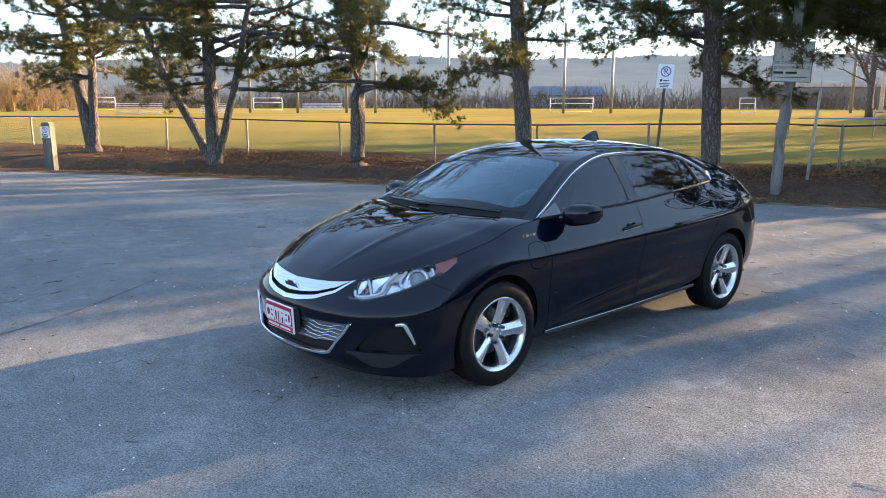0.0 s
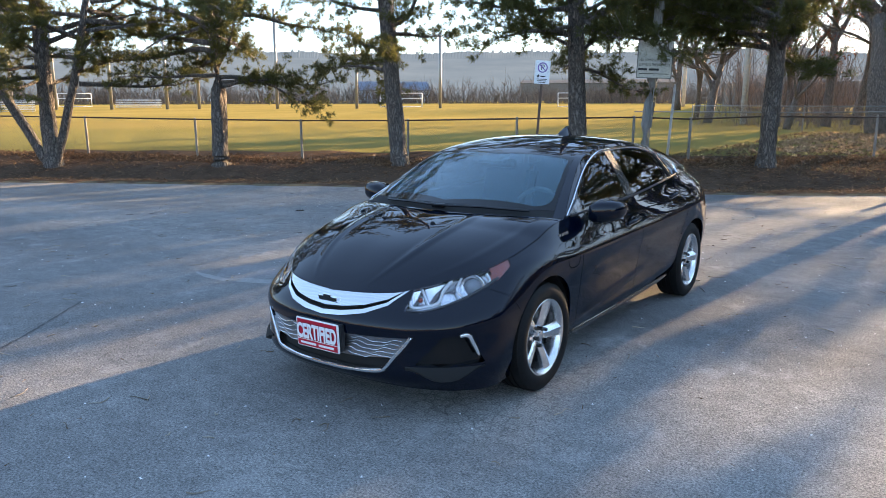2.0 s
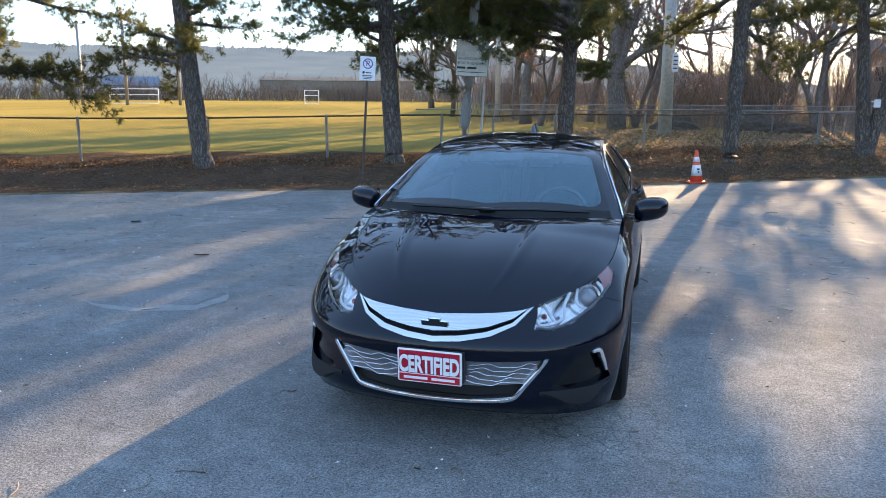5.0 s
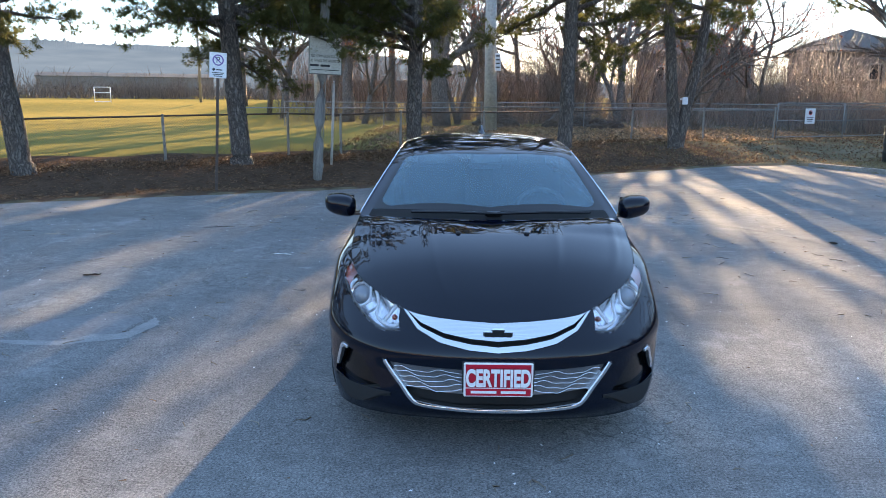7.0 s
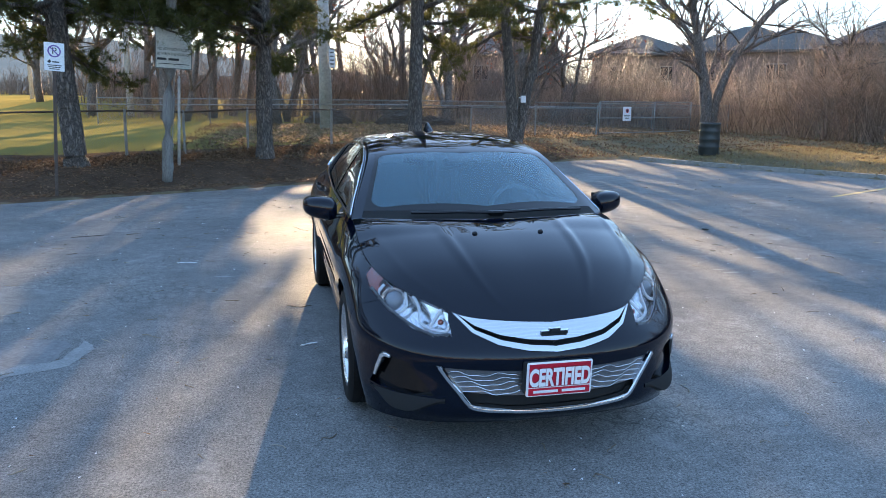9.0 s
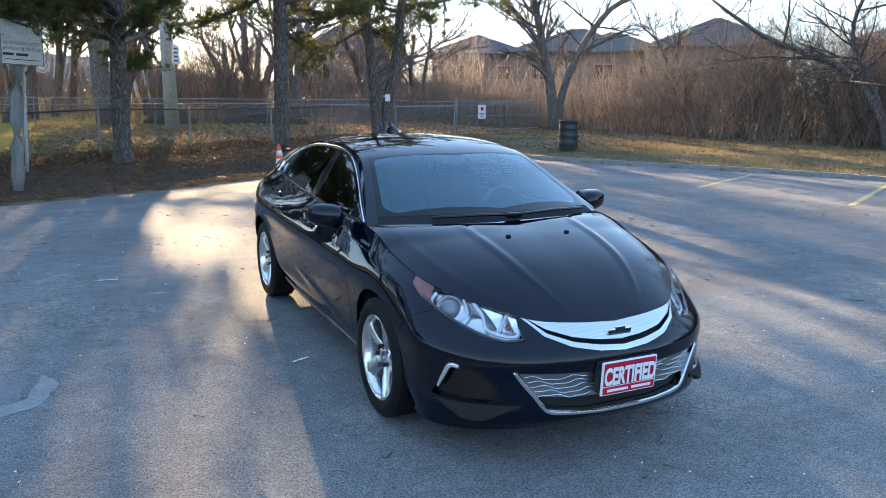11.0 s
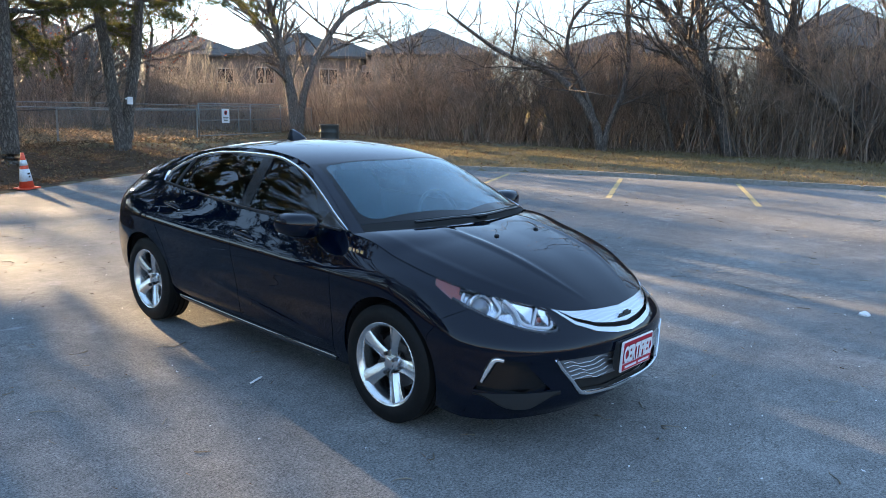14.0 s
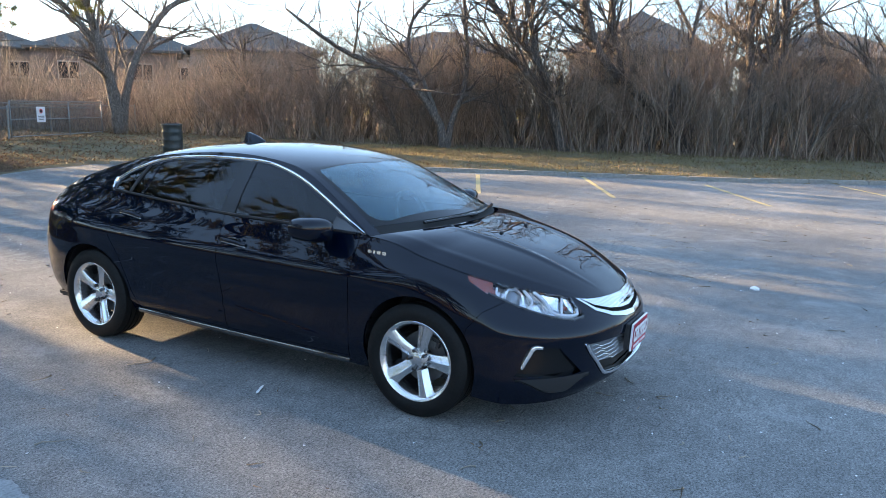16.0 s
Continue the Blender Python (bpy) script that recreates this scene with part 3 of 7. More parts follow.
def bare_tree(at, height, seed, label, radius=0.2, stems=1, splay=0.25, depth=4, mat="grey_bark", category="tree", name="bare_tree", group="", lean=(0, 0), leaves=0.0, twigs=1.0, shape=()):
    """A leafless tree: forking limbs down to twigs."""
    rng = np.random.default_rng(seed)
    tree = thing(name, at, label, category, group)
    wood, boughs = Wood(), Wood()
    tips = []

    def grow(start, way, length, rad, level):
        steps = 5 if level < 2 else 3
        line = bend(rng, start, way, length, steps, 0.13 if level else 0.07, 0.02)
        end = rad * (0.55 if level < depth else 0.35)
        (boughs if level else wood).limb(line, np.linspace(rad, end, len(line)), (9, 6, 5, 4, 3, 3)[min(level, 5)])
        if level >= depth:
            tips.append(line[-1])
            return
        kids = rng.integers(3, 6) if level else rng.integers(3, 5)
        for k in range(int(round(kids * (twigs if level >= depth - 1 else 1)))):
            j = rng.integers(2 if level == 0 else 1, len(line))
            w = (line[j] - line[j - 1])
            w = w / np.linalg.norm(w) + rng.normal(0, 0.5, 3)
            w[2] = w[2] * 0.7 + 0.3
            grow(line[j], w, length * rng.uniform(0.5, 0.8), max(0.004, rad * rng.uniform(0.38, 0.6)), level + 1)

    for pts, r0, r1 in shape:
        line = [np.array(p, float) for p in spline3(pts, 14)]
        if line[-1][2] > 5.3:
            line += bend(rng, line[-1], line[-1] - line[-3], height - line[-1][2], 5, 0.12, 0.02)[1:]
        rads = np.linspace(r0, r1, len(line)) * rng.uniform(0.93, 1.08, len(line))
        wood.limb(line, rads, 9)
        for j in range(4, len(line)):
            for _ in range(1 if rng.random() < 0.75 else 2):
                w = line[j] - line[j - 1]
                w = w / np.linalg.norm(w) * 0.6 + rng.normal(0, 0.55, 3)
                w[2] = w[2] * 0.7 + 0.3
                grow(line[j], w, rng.uniform(1.0, 2.6), max(0.014, rads[j] * rng.uniform(0.3, 0.5)), 2)
    for s in range(0 if shape else stems):
        a = rng.uniform(0, 6.28)
        k = splay * (stems > 1)
        grow((0, 0, -0.1), (math.cos(a) * k + lean[0], math.sin(a) * k + lean[1], 1), height * 0.45, radius * (1 if stems == 1 else rng.uniform(0.5, 0.85)), 0)
    o = new("trunk", wood.mesh("trunk", M[mat]))
    o.parent = tree
    o = new("branchwork", boughs.mesh("branchwork", M[mat]))
    o.parent = tree
    if leaves:
        c = np.repeat(np.array(tips), 6, 0) + rng.normal(0, 0.2, (6 * len(tips), 3))
        c = c[rng.random(len(c)) < leaves]
        vv, ff = tufts(rng, c, rng.normal(0, 1, c.shape), 2, 0.1, 0.03)
        o = new("dead_leaves", quick_mesh("dead_leaves", vv, ff, M["red_leaf"]))
        o.parent = tree
    return tree


WOODS_A = [
    (-6.9, 41, 11, 0.42, 1, (0, 0), 0.0),
    (-1.0, 34, 12, 0.5, 1, (0.05, 0), 0.35),
    (7.6, 41.5, 11, 0.3, 1, (0.1, 0), 0.0),
    (8.5, 36, 11, 0.28, 2, (-0.1, 0), 0.25),
    (13, 38, 11, 0.35, 1, (0.1, 0), 0.0),
    (-12, 46, 11, 0.3, 1, (0, 0), 0.0),
    (-3.5, 47, 12, 0.3, 1, (0.1, 0), 0.2),
    (2, 50, 13, 0.3, 1, (0, 0), 0.0),
    (7, 48, 12, 0.3, 1, (0, 0.1), 0.0),
]
WOODS_B = [
    (16, 45, 11, 0.3, 2, (0, 0), 0.15),
    (11, 30.5, 8, 0.2, 2, (0, 0), 0.3),
    (10.5, 43, 12, 0.25, 1, (-0.1, 0), 0.3),
    (-5.5, 37.5, 9, 0.2, 1, (0.2, 0), 0.5),
    (1.8, 41, 11, 0.22, 1, (-0.15, 0), 0.0),
    (-2.5, 55, 13, 0.3, 1, (0, 0), 0.0),
    (-0.2, 37, 12, 0.22, 2, (-0.1, 0), 0.2),
    (6.8, 40, 13, 0.28, 1, (0, 0), 0.0),
    (-4.5, 43, 13, 0.3, 1, (0, 0), 0.3),
]
WOODS_C = [
    (0.3, 46, 13, 0.3, 1, (0.1, 0), 0.0),
    (10, 55, 14, 0.3, 1, (0, 0), 0.0),
    (16, 37, 12, 0.25, 2, (0, 0), 0.2),
    (-9, 49, 13, 0.3, 1, (0, 0), 0.0),
    (5, 58, 14, 0.3, 1, (0, 0), 0.0),
    (13, 52, 13, 0.3, 1, (0.1, 0), 0.0),
    (-18, 58, 12, 0.3, 1, (0, 0), 0.0),
    (-14, 50, 12, 0.3, 2, (0, 0), 0.0),
    (-9, 56, 12, 0.3, 1, (0, 0), 0.0),
]
WOODS = WOODS_A + WOODS_B + WOODS_C
for k, (x, y, hh, rr, ns, ln, lv) in enumerate(WOODS):
    bare_tree((x, y, gz(x, y)), hh, 100 + k, "leafless tree with a few russet leaves in the wood" if lv else "leafless grey-brown tree in the wood", rr, ns, 0.3, 4, lean=ln, leaves=lv, group="trees of the wood", twigs=1.4 if x < 0.2 and y < 52 else (0.9 if 5 < x < 18 and y > 38 else 0.5))
SHAPED_A = [
    ((17.6, 24.6), 11.0, "broad leafless tree with two forked limbs behind the fence", [
        (((0, 0, -.2), (-.06, .3, 1.76), (-.25, .6, 3.2), (-.33, .9, 4.41), (-.57, 1.4, 6.33)), .28, .11),
        (((.1, 0, -.2), (.46, .21, 1.52), (1.31, .38, 3.34), (2.32, .42, 4.67), (3.43, .39, 5.77), (4.9, .1, 6.4)), .21, .06),
        (((-.28, .84, 3.81), (-1.03, 1.24, 4.88), (-1.83, 1.62, 5.84)), .12, .06), (((1.31, .38, 3.34), (2.17, .28, 3.83), (3.39, .13, 4.44), (4.2, 0, 4.9)), .1, .04)]),
]
SHAPED_B = [
    ((19.9, 9.9), 8.5, "leafless tree with long low arching limbs at the thicket", [
        (((0, 0, -.2), (.02, .34, 1.02), (-.29, 1.41, 2.37), (-.78, 2.52, 2.97), (-1.3, 3.63, 3.45), (-1.77, 4.77, 4.25), (-2.1, 5.6, 4.9)), .17, .04),
        (((0, 0, -.2), (.24, -.07, .93), (.67, -.36, 2.22), (.92, -.29, 3.61), (1.14, 0, 5.4)), .13, .05), (((.02, .34, 1.02), (-.02, .86, 2.19), (-.14, 1.52, 3.36), (.08, 1.56, 4.54), (.55, 1.04, 5.4)), .1, .04)]),
]
SHAPED_C = [
    ((21.9, 6.0), 10.0, "leafless tree with a leaning trunk at the thicket", [
        (((0, 0, -.2), (-.04, .6, 1.42), (-.17, 1.24, 2.49), (-.41, 1.93, 3.16), (-.7, 2.5, 3.5)), .24, .1),
        (((-.04, .6, 1.42), (-.01, 1.12, 2.89), (-.11, 1.54, 3.56), (-.34, 2.24, 4.33), (-.59, 3.17, 5.6)), .17, .09), (((-.05, 1.33, 3.27), (.05, 1.59, 4.45), (.13, 1.97, 5.8)), .12, .07)]),
]
SHAPED_D = [
    ((24.4, 2.1), 11.0, "leafless tree with a slanting trunk at the thicket", [
        (((0, 0, -.2), (-.25, .96, 1.33), (-.71, 2.14, 2.31), (-1.1, 3.25, 3.39), (-1.12, 3.75, 4.6), (-1.07, 4.18, 6.0)), .23, .1),
        (((-.25, .96, 1.33), (.38, .55, 3.27), (1.13, .22, 5.9)), .1, .05), (((-.78, 2.35, 2.51), (-.76, 2.88, 4.0), (-.51, 3.19, 6.0)), .12, .06)]),
]
SHAPED_E = [
    ((25.6, .1), 12.0, "tall leafless tree with several upright stems", [
        (((0, 0, -.2), (.29, .28, 2.12), (.56, .56, 4.14), (.99, .63, 6.4)), .2, .1), (((0, 0, -.2), (.86, -.5, 2.75), (1.31, -.54, 4.78), (1.5, -.26, 6.4)), .2, .1), (((.23, .23, 1.72), (.91, -.2, 3.76), (1.37, -.11, 6.2)), .12, .06)]),
]
SHAPED_F = [
    ((23.9, 5.3), 11.0, "slim upright leafless tree in the thicket", [
        (((0, 0, -.2), (.2, .24, 1.58), (.41, .5, 3.25), (.41, 1.12, 4.92), (.53, 1.39, 6.2)), .15, .08), (((.29, .31, 2.2), (.68, .26, 3.9), (1.13, .33, 6.2)), .09, .05)]),
]
SHAPED = SHAPED_A + SHAPED_B + SHAPED_C + SHAPED_D + SHAPED_E + SHAPED_F
for k, ((x, y), hh, lb, limbs) in enumerate(SHAPED):
    bare_tree((x, y, gz(x, y)), hh, 170 + k, lb, depth=4, group="trees of the thicket", twigs=1.0, shape=limbs, mat="dark_bark" if k else "grey_bark")
EDGE_TREES = [
    (30.0, -1.0, 11.0, 0.2, 2, 0.3, (0, 0.1), "leafless tall tree behind the thicket"),
    (31.0, 6.0, 11.0, 0.18, 1, 0.3, (0, 0.1), "leafless tall tree behind the thicket"),
    (25.0, 17.0, 7.5, 0.12, 4, 0.5, (0.1, 0.0), "leafless many-stemmed tree in the thicket"),
    (23.0, 21.0, 7.5, 0.12, 4, 0.5, (0.0, 0.1), "leafless many-stemmed tree in the thicket"),
    (29.0, 11.5, 9.0, 0.15, 3, 0.3, (0, 0.1), "leafless tall tree behind the thicket"),
    (33.0, 2.0, 12.0, 0.2, 2, 0.3, (0, 0.2), "leafless tall tree behind the thicket"),
    (28.5, 0.8, 10.0, 0.16, 3, 0.35, (0, 0.3), "leafless many-stemmed tree in the thicket"),
    (33.0, -4.0, 12.0, 0.2, 2, 0.3, (0, 0.1), "leafless tall tree behind the thicket"),
    (26.5, -5.5, 9.0, 0.2, 3, 0.4, (0, 0.2), "leafless many-stemmed tree in the thicket"),
]
EDGE_TREES += [(x, y, hh, 0.075, 4, 0.55, (0, 0.05), "leafless many-stemmed bush in the thicket") for x, y, hh in ((21.6, 17.4, 5.2), (21.3, 12.6, 5.2), (22.2, 8.2, 5.0), (23.6, 3.4, 5.2), (24.6, -1.6, 5.4), (26.0, -7.0, 5.8))]
for k, (x, y, hh, rr, ns, sp, ln, lb) in enumerate(EDGE_TREES):
    bare_tree((x, y, gz(x, y)), hh, 150 + k, lb, rr, ns, sp, 4, lean=ln, group="trees of the thicket", twigs=0.9)


BRUSH = [(15.5, 32.0), (19.5, 24.0), (20.4, 19.0), (20.8, 14.0), (21.4, 9.5), (22.0, 5.5), (23.4, 0.5), (25.0, -5.0), (29.0, -14.0)]
kinds = [bare_tree((x, y, gz(x, y)), hh, 300 + k, "leafless brown many-stemmed shrub in the thicket", 0.034, 6, 0.6, 3, mat=mt, category="shrub", name="shrub", group="shrubs of the thicket", twigs=1.3) for k, (x, y, hh, mt) in enumerate(((21.0, 16.4, 4.4, "brush_bark"), (21.6, 11.2, 5.0, "brush_bark"), (22.4, 7.0, 4.2, "grey_bark"), (24.0, 1.2, 5.2, "brush_bark")))]
rng = np.random.default_rng(77)
spots = chain(BRUSH[1:], 0.62)
for k, (x, y, a) in enumerate(spots):
    off = rng.uniform(0.2, 5.0)
    x, y = x - off * math.sin(a) + rng.normal(0, 0.3), y + off * math.cos(a) + rng.normal(0, 0.3)
    m = pose(x, y, gz(x, y), 0, 0, rng.uniform(0, 360)) @ Matrix.Diagonal((*(rng.uniform(0.8, 1.25) * np.array([1, 1, rng.uniform(0.85, 1.2)])), 1))
    copy_thing(kinds[k % 4], m)


def thicket(name, label, line, depth_m, count, lo, hi, seed, mat, thick=0.012, twigs=3, group="", kind="stuff", wild=0.2, clumps=0):
    """Many thin upright stems with side twigs along a line."""
    rng = np.random.default_rng(seed)
    line = np.array(line, float)
    seg = np.diff(line, axis=0)
    lens = np.hypot(seg[:, 0], seg[:, 1])
    pick = rng.choice(len(seg), count, p=lens / lens.sum())
    t = rng.random((count, 1))
    p = line[pick] + seg[pick] * t
    nrm = np.stack([seg[pick, 1], -seg[pick, 0]], 1) / lens[pick, None]
    off = rng.random((count, 1)) ** 1.3 * depth_m
    p = p + nrm * off * -1
    tall = np.ones(count)
    if clumps:
        root = rng.integers(0, clumps, count)
        p = p[root] + rng.normal(0, 0.22, (count, 2))
        off = off[root]
        tall = rng.uniform(0.55, 1.2, clumps)[root]
    z = terrain(p[:, 0], p[:, 1])
    clump = 0.75 + 0.35 * np.sin(p[:, 0] * 0.9 + p[:, 1] * 0.7) * np.sin(p[:, 1] * 0.45 + 2)
    h = rng.uniform(lo, hi, count) * clump * tall * (0.75 + 0.25 * off[:, 0] / depth_m)
    lean = rng.normal(0, wild, (count, 2))
    V, F, nv = [], [], 0

    def strands(p0, way, length, w0, joints=3):
        """Three-sided tapered wands in several joints."""
        nonlocal nv
        n = len(p0)
        pts, q, w = [p0], p0, way
        for _ in range(joints):
            w = w + rng.normal(0, 0.1 + 0.35 * wild, w.shape)
            w = w / np.linalg.norm(w, axis=1, keepdims=True)
            q = q + w * length[:, None] / joints
            pts.append(q)
        rings = []
        for k, c in enumerate(pts):
            r = (w0 * (1 - 0.81 * k / joints))[:, None]
            for a in (0, 2.09, 4.19):
                rings.append(c + np.concatenate([r * math.cos(a), r * math.sin(a), 0 * r], 1))
        R = np.stack(rings, 1)
        V.append(R.reshape(-1, 3))
        idx = nv + np.arange(n)[:, None] * 3 * (joints + 1)
        for k in range(joints):
            for a in range(3):
                b = (a + 1) % 3
                i0, i1, i2, i3 = idx + 3 * k + a, idx + 3 * k + b, idx + 3 * k + 3 + b, idx + 3 * k + 3 + a
                F.append(np.concatenate([i0, i1, i2], 1))
                F.append(np.concatenate([i0, i2, i3], 1))
        nv += 3 * (joints + 1) * n
        return pts

    p3 = np.concatenate([p, z[:, None] - 0.05], 1)
    up = np.concatenate([lean, np.ones((count, 1))], 1)
    main = strands(p3, up / np.linalg.norm(up, axis=1, keepdims=True), h, np.full(count, thick) * rng.uniform(0.6, 1.5, count))
    for _ in range(twigs):
        k = rng.random((count, 1))
        a = main[1] * (1 - k) + main[3] * k
        w = np.concatenate([rng.normal(0, 0.6, (count, 2)), rng.uniform(0.35, 1.0, (count, 1))], 1)
        strands(a, w / np.linalg.norm(w, axis=1, keepdims=True), h * rng.uniform(0.15, 0.4, count), np.full(count, thick * 0.45), 1)
    o = new(name, quick_mesh(name, np.concatenate(V), np.concatenate(F), M[mat]))
    return tagged(o, label, "thicket", group, kind)


thicket("thicket", "dense leafless brown thicket along the lot", BRUSH, 5.5, 1900, 2.2, 6.2, 7, "twig", 0.018, 8, wild=0.24, clumps=380)
thicket("front_stems", "pale leafless stems at the front of the thicket", BRUSH, 2.2, 800, 2.4, 6.2, 47, "pale_stem", 0.018, 8, wild=0.2, clumps=220)
thicket("brush_edge", "short dry stalks along the edge of the thicket", [(x - 1.1, y - 0.2) for x, y in BRUSH[1:]], 1.6, 900, 0.15, 0.9, 29, "twig", 0.009, 5, wild=0.5)
thicket("low_brush", "low tangled leafless brush at the foot of the thicket", BRUSH, 6.0, 1700, 0.6, 2.2, 27, "twig", 0.012, 6, wild=0.4)
thicket("sapling_thicket", "tall leafless saplings behind the thicket", [(x + 2.2, y + 0.6) for x, y in BRUSH[2:]], 9.0, 1300, 4.6, 8.0, 17, "sapling", 0.02, 9, wild=0.25)
thicket("gate_saplings", "tall leafless brush behind the gate", [(13, 36), (20, 35), (28, 31), (34, 24)], 7.0, 2200, 2.8, 5.4, 37, "twig", 0.016, 9, wild=0.28, clumps=160)
thicket("wood_backing", "tall grey-brown brush at the far side of the wood", [(30, 56), (18, 61), (6, 64), (-6, 66), (-15, 67)], 9.0, 1700, 3.0, 6.6, 58, "twig", 0.02, 8, wild=0.3, clumps=200)
# extra brush, added in the sun's line to dim the asphalt behind the car
thicket("wood_brush", "tall leafless brush added between the trees of the wood", [(1.6, 36.6), (7.6, 37.4)], 3.5, 460, 4.4, 6.9, 59, "twig", 0.02, 9, wild=0.3)
thicket("wood_undergrowth", "leafless undergrowth in the wood", [(20, 42), (14, 45), (6, 48), (-1, 51), (-7, 54)], 14.0, 1500, 0.8, 2.8, 8, "twig", 0.014, 6, wild=0.3, clumps=240)
thicket("wood_saplings", "tall leafless saplings deep in the wood", [(30, 54), (18, 60), (8, 64), (-2, 68), (-10, 71)], 18.0, 950, 5.0, 10.0, 18, "sapling", 0.03, 9, wild=0.18)
thicket("willow_crowns", "golden leafless willows far beyond the field", [(-134, 22), (-142, 30), (-146, 40)], 6.0, 420, 7.0, 13.0, 91, "willow", 0.06, 10, wild=0.3, clumps=30)
thicket("far_hedgerow", "distant leafless hedgerow beyond the field", [(-20, 190), (-80, 205), (-140, 175), (-190, 110), (-215, 30)], 26.0, 5600, 3.5, 8.5, 9, "far_shrub", 0.08, 7, wild=0.36)

# fallen leaves along the fence and bank
rng = np.random.default_rng(5)
line = np.array(FENCE[1:] + [(9, 23.5)])
seg = np.diff(line, axis=0)
k = rng.integers(0, len(seg), 9000)
lp = line[k] + seg[k] * rng.random((9000, 1)) + rng.normal(0, 0.35, (9000, 2)) + np.array([0.25, -0.5])
k2 = rng.random((16000, 2)) * np.array([24, 20]) + np.array([-4, 14])
k3 = np.array(NORTH[3:])[rng.integers(0, 10, 2500)] + rng.normal(0, 1.6, (2500, 2)) + np.array([-1.0, 2.0])
eb = np.array(EAST)
ei = rng.integers(0, len(eb) - 2, 9000)
ee = eb[ei] + (eb[ei + 1] - eb[ei]) * rng.random((9000, 1)) + np.array([1.0, 0.35]) * rng.uniform(0.1, 8.5, (9000, 1))
lp = np.concatenate([lp, k2, k3[:700], ee[:1300]])
lp = lp[~inside(lp[:, 0], lp[:, 1], LOT)]
lz = terrain(lp[:, 0], lp[:, 1]) + rng.uniform(0.01, 0.07, len(lp))
c3 = np.concatenate([lp, lz[:, None]], 1)
vv, ff = tufts(rng, c3, rng.normal(0, 1, c3.shape) * np.array([1, 1, 0.35]), 2, 0.06, 0.022)
tagged(new("fallen_leaves", quick_mesh("fallen_leaves", vv, ff, M["litter"])), "brown fallen leaves on the bank", "leaves", kind="stuff")

# dry grass on the east bank and along the fence
gp = np.concatenate([np.repeat(ee, 4, 0), k2])
gp = gp + rng.normal(0, 0.25, gp.shape)
gp = gp[~inside(gp[:, 0], gp[:, 1], LOT)]
g3 = np.concatenate([gp, terrain(gp[:, 0], gp[:, 1])[:, None]], 1)
vv, ff = tufts(rng, g3, np.tile(np.array([0.0, 0.0, 1.1]), (len(g3), 1)), 3, 0.075, 0.005)
tagged(new("dry_grass", quick_mesh("dry_grass", vv, ff, M["dry_blade"])), "short dry winter grass on the bank", "grass", kind="stuff")

# out of view: added to darken the horizon that the car's front reflects
thicket("unseen_hedgerow", "unseen leafless hedgerow added behind the lot", [(-62, -28), (-46, -50), (0, -54), (42, -50)], 10.0, 1200, 6.0, 12.0, 57, "sapling", 0.09, 8, wild=0.3)

# needles and twigs on the mulch bank
nb = np.array(NORTH[2:13])
ni = rng.integers(0, len(nb) - 1, 16000)
step = nb[ni + 1] - nb[ni]
way_in = np.stack([-step[:, 1], step[:, 0]], 1) / np.hypot(step[:, 0], step[:, 1])[:, None]
np2 = nb[ni] + step * rng.random((16000, 1)) + way_in * rng.uniform(0.25, 5.2, (16000, 1))
np2 = np2[~inside(np2[:, 0], np2[:, 1], LOT)]
n3 = np.concatenate([np2, terrain(np2[:, 0], np2[:, 1])[:, None] + 0.012], 1)
vv, ff = tufts(rng, n3, rng.normal(0, 1, n3.shape) * np.array([1, 1, 0.08]), 2, 0.13, 0.0055)
vv[:, 2] = np.clip(vv[:, 2], np.repeat(n3[:, 2], 6) - 0.008, np.repeat(n3[:, 2], 6) + 0.04)
tagged(new("needle_mulch", quick_mesh("needle_mulch", vv, ff, M["litter"])), "brown pine needles and twigs on the bank", "litter", kind="stuff")

# dry leaves and grass on the floor of the wood behind the fence
M["dry_leaf"] = leafy("dry_leaf", (0.16, 0.085, 0.05), (0.52, 0.36, 0.22), 0.35, 0.7)
lp = rng.uniform((-3, 17.5), (15, 33), (5200, 2))
lp = lp[lp[:, 1] > 18.5 + 0.28 * lp[:, 0]]
l3 = np.concatenate([lp, terrain(lp[:, 0], lp[:, 1])[:, None] + 0.03], 1)
vv, ff = tufts(rng, l3, rng.normal(0, 1, l3.shape) * np.array([1, 1, 0.5]), 3, 0.12, 0.045)
vv[:, 2] = np.maximum(vv[:, 2], np.repeat(l3[:, 2], 9) - 0.02)
tagged(new("wood_leaves", quick_mesh("wood_leaves", vv, ff, M["dry_leaf"])), "tan fallen leaves on the floor of the wood", "leaves", kind="stuff")


# ---- fences ----
def posts_along(fence, pts, tall, r, mat, name="post"):
    bm = bmesh.new()
    rod(bm, (0, 0, -0.2), (0, 0, tall), r, r, 10)
    bmesh.ops.create_uvsphere(bm, u_segments=10, v_segments=5, radius=r * 1.15, matrix=Matrix.Translation((0, 0, tall)))
    me = bpy.data.meshes.new(name)
    bm.to_mesh(me)
    bm.free()
    me.materials.append(mat)
    for x, y in pts:
        o = new(name, me)
        o.parent = fence
        o.matrix_basis = pose(x, y, gz(x, y), random.uniform(-1, 1), random.uniform(-1, 1), 0)


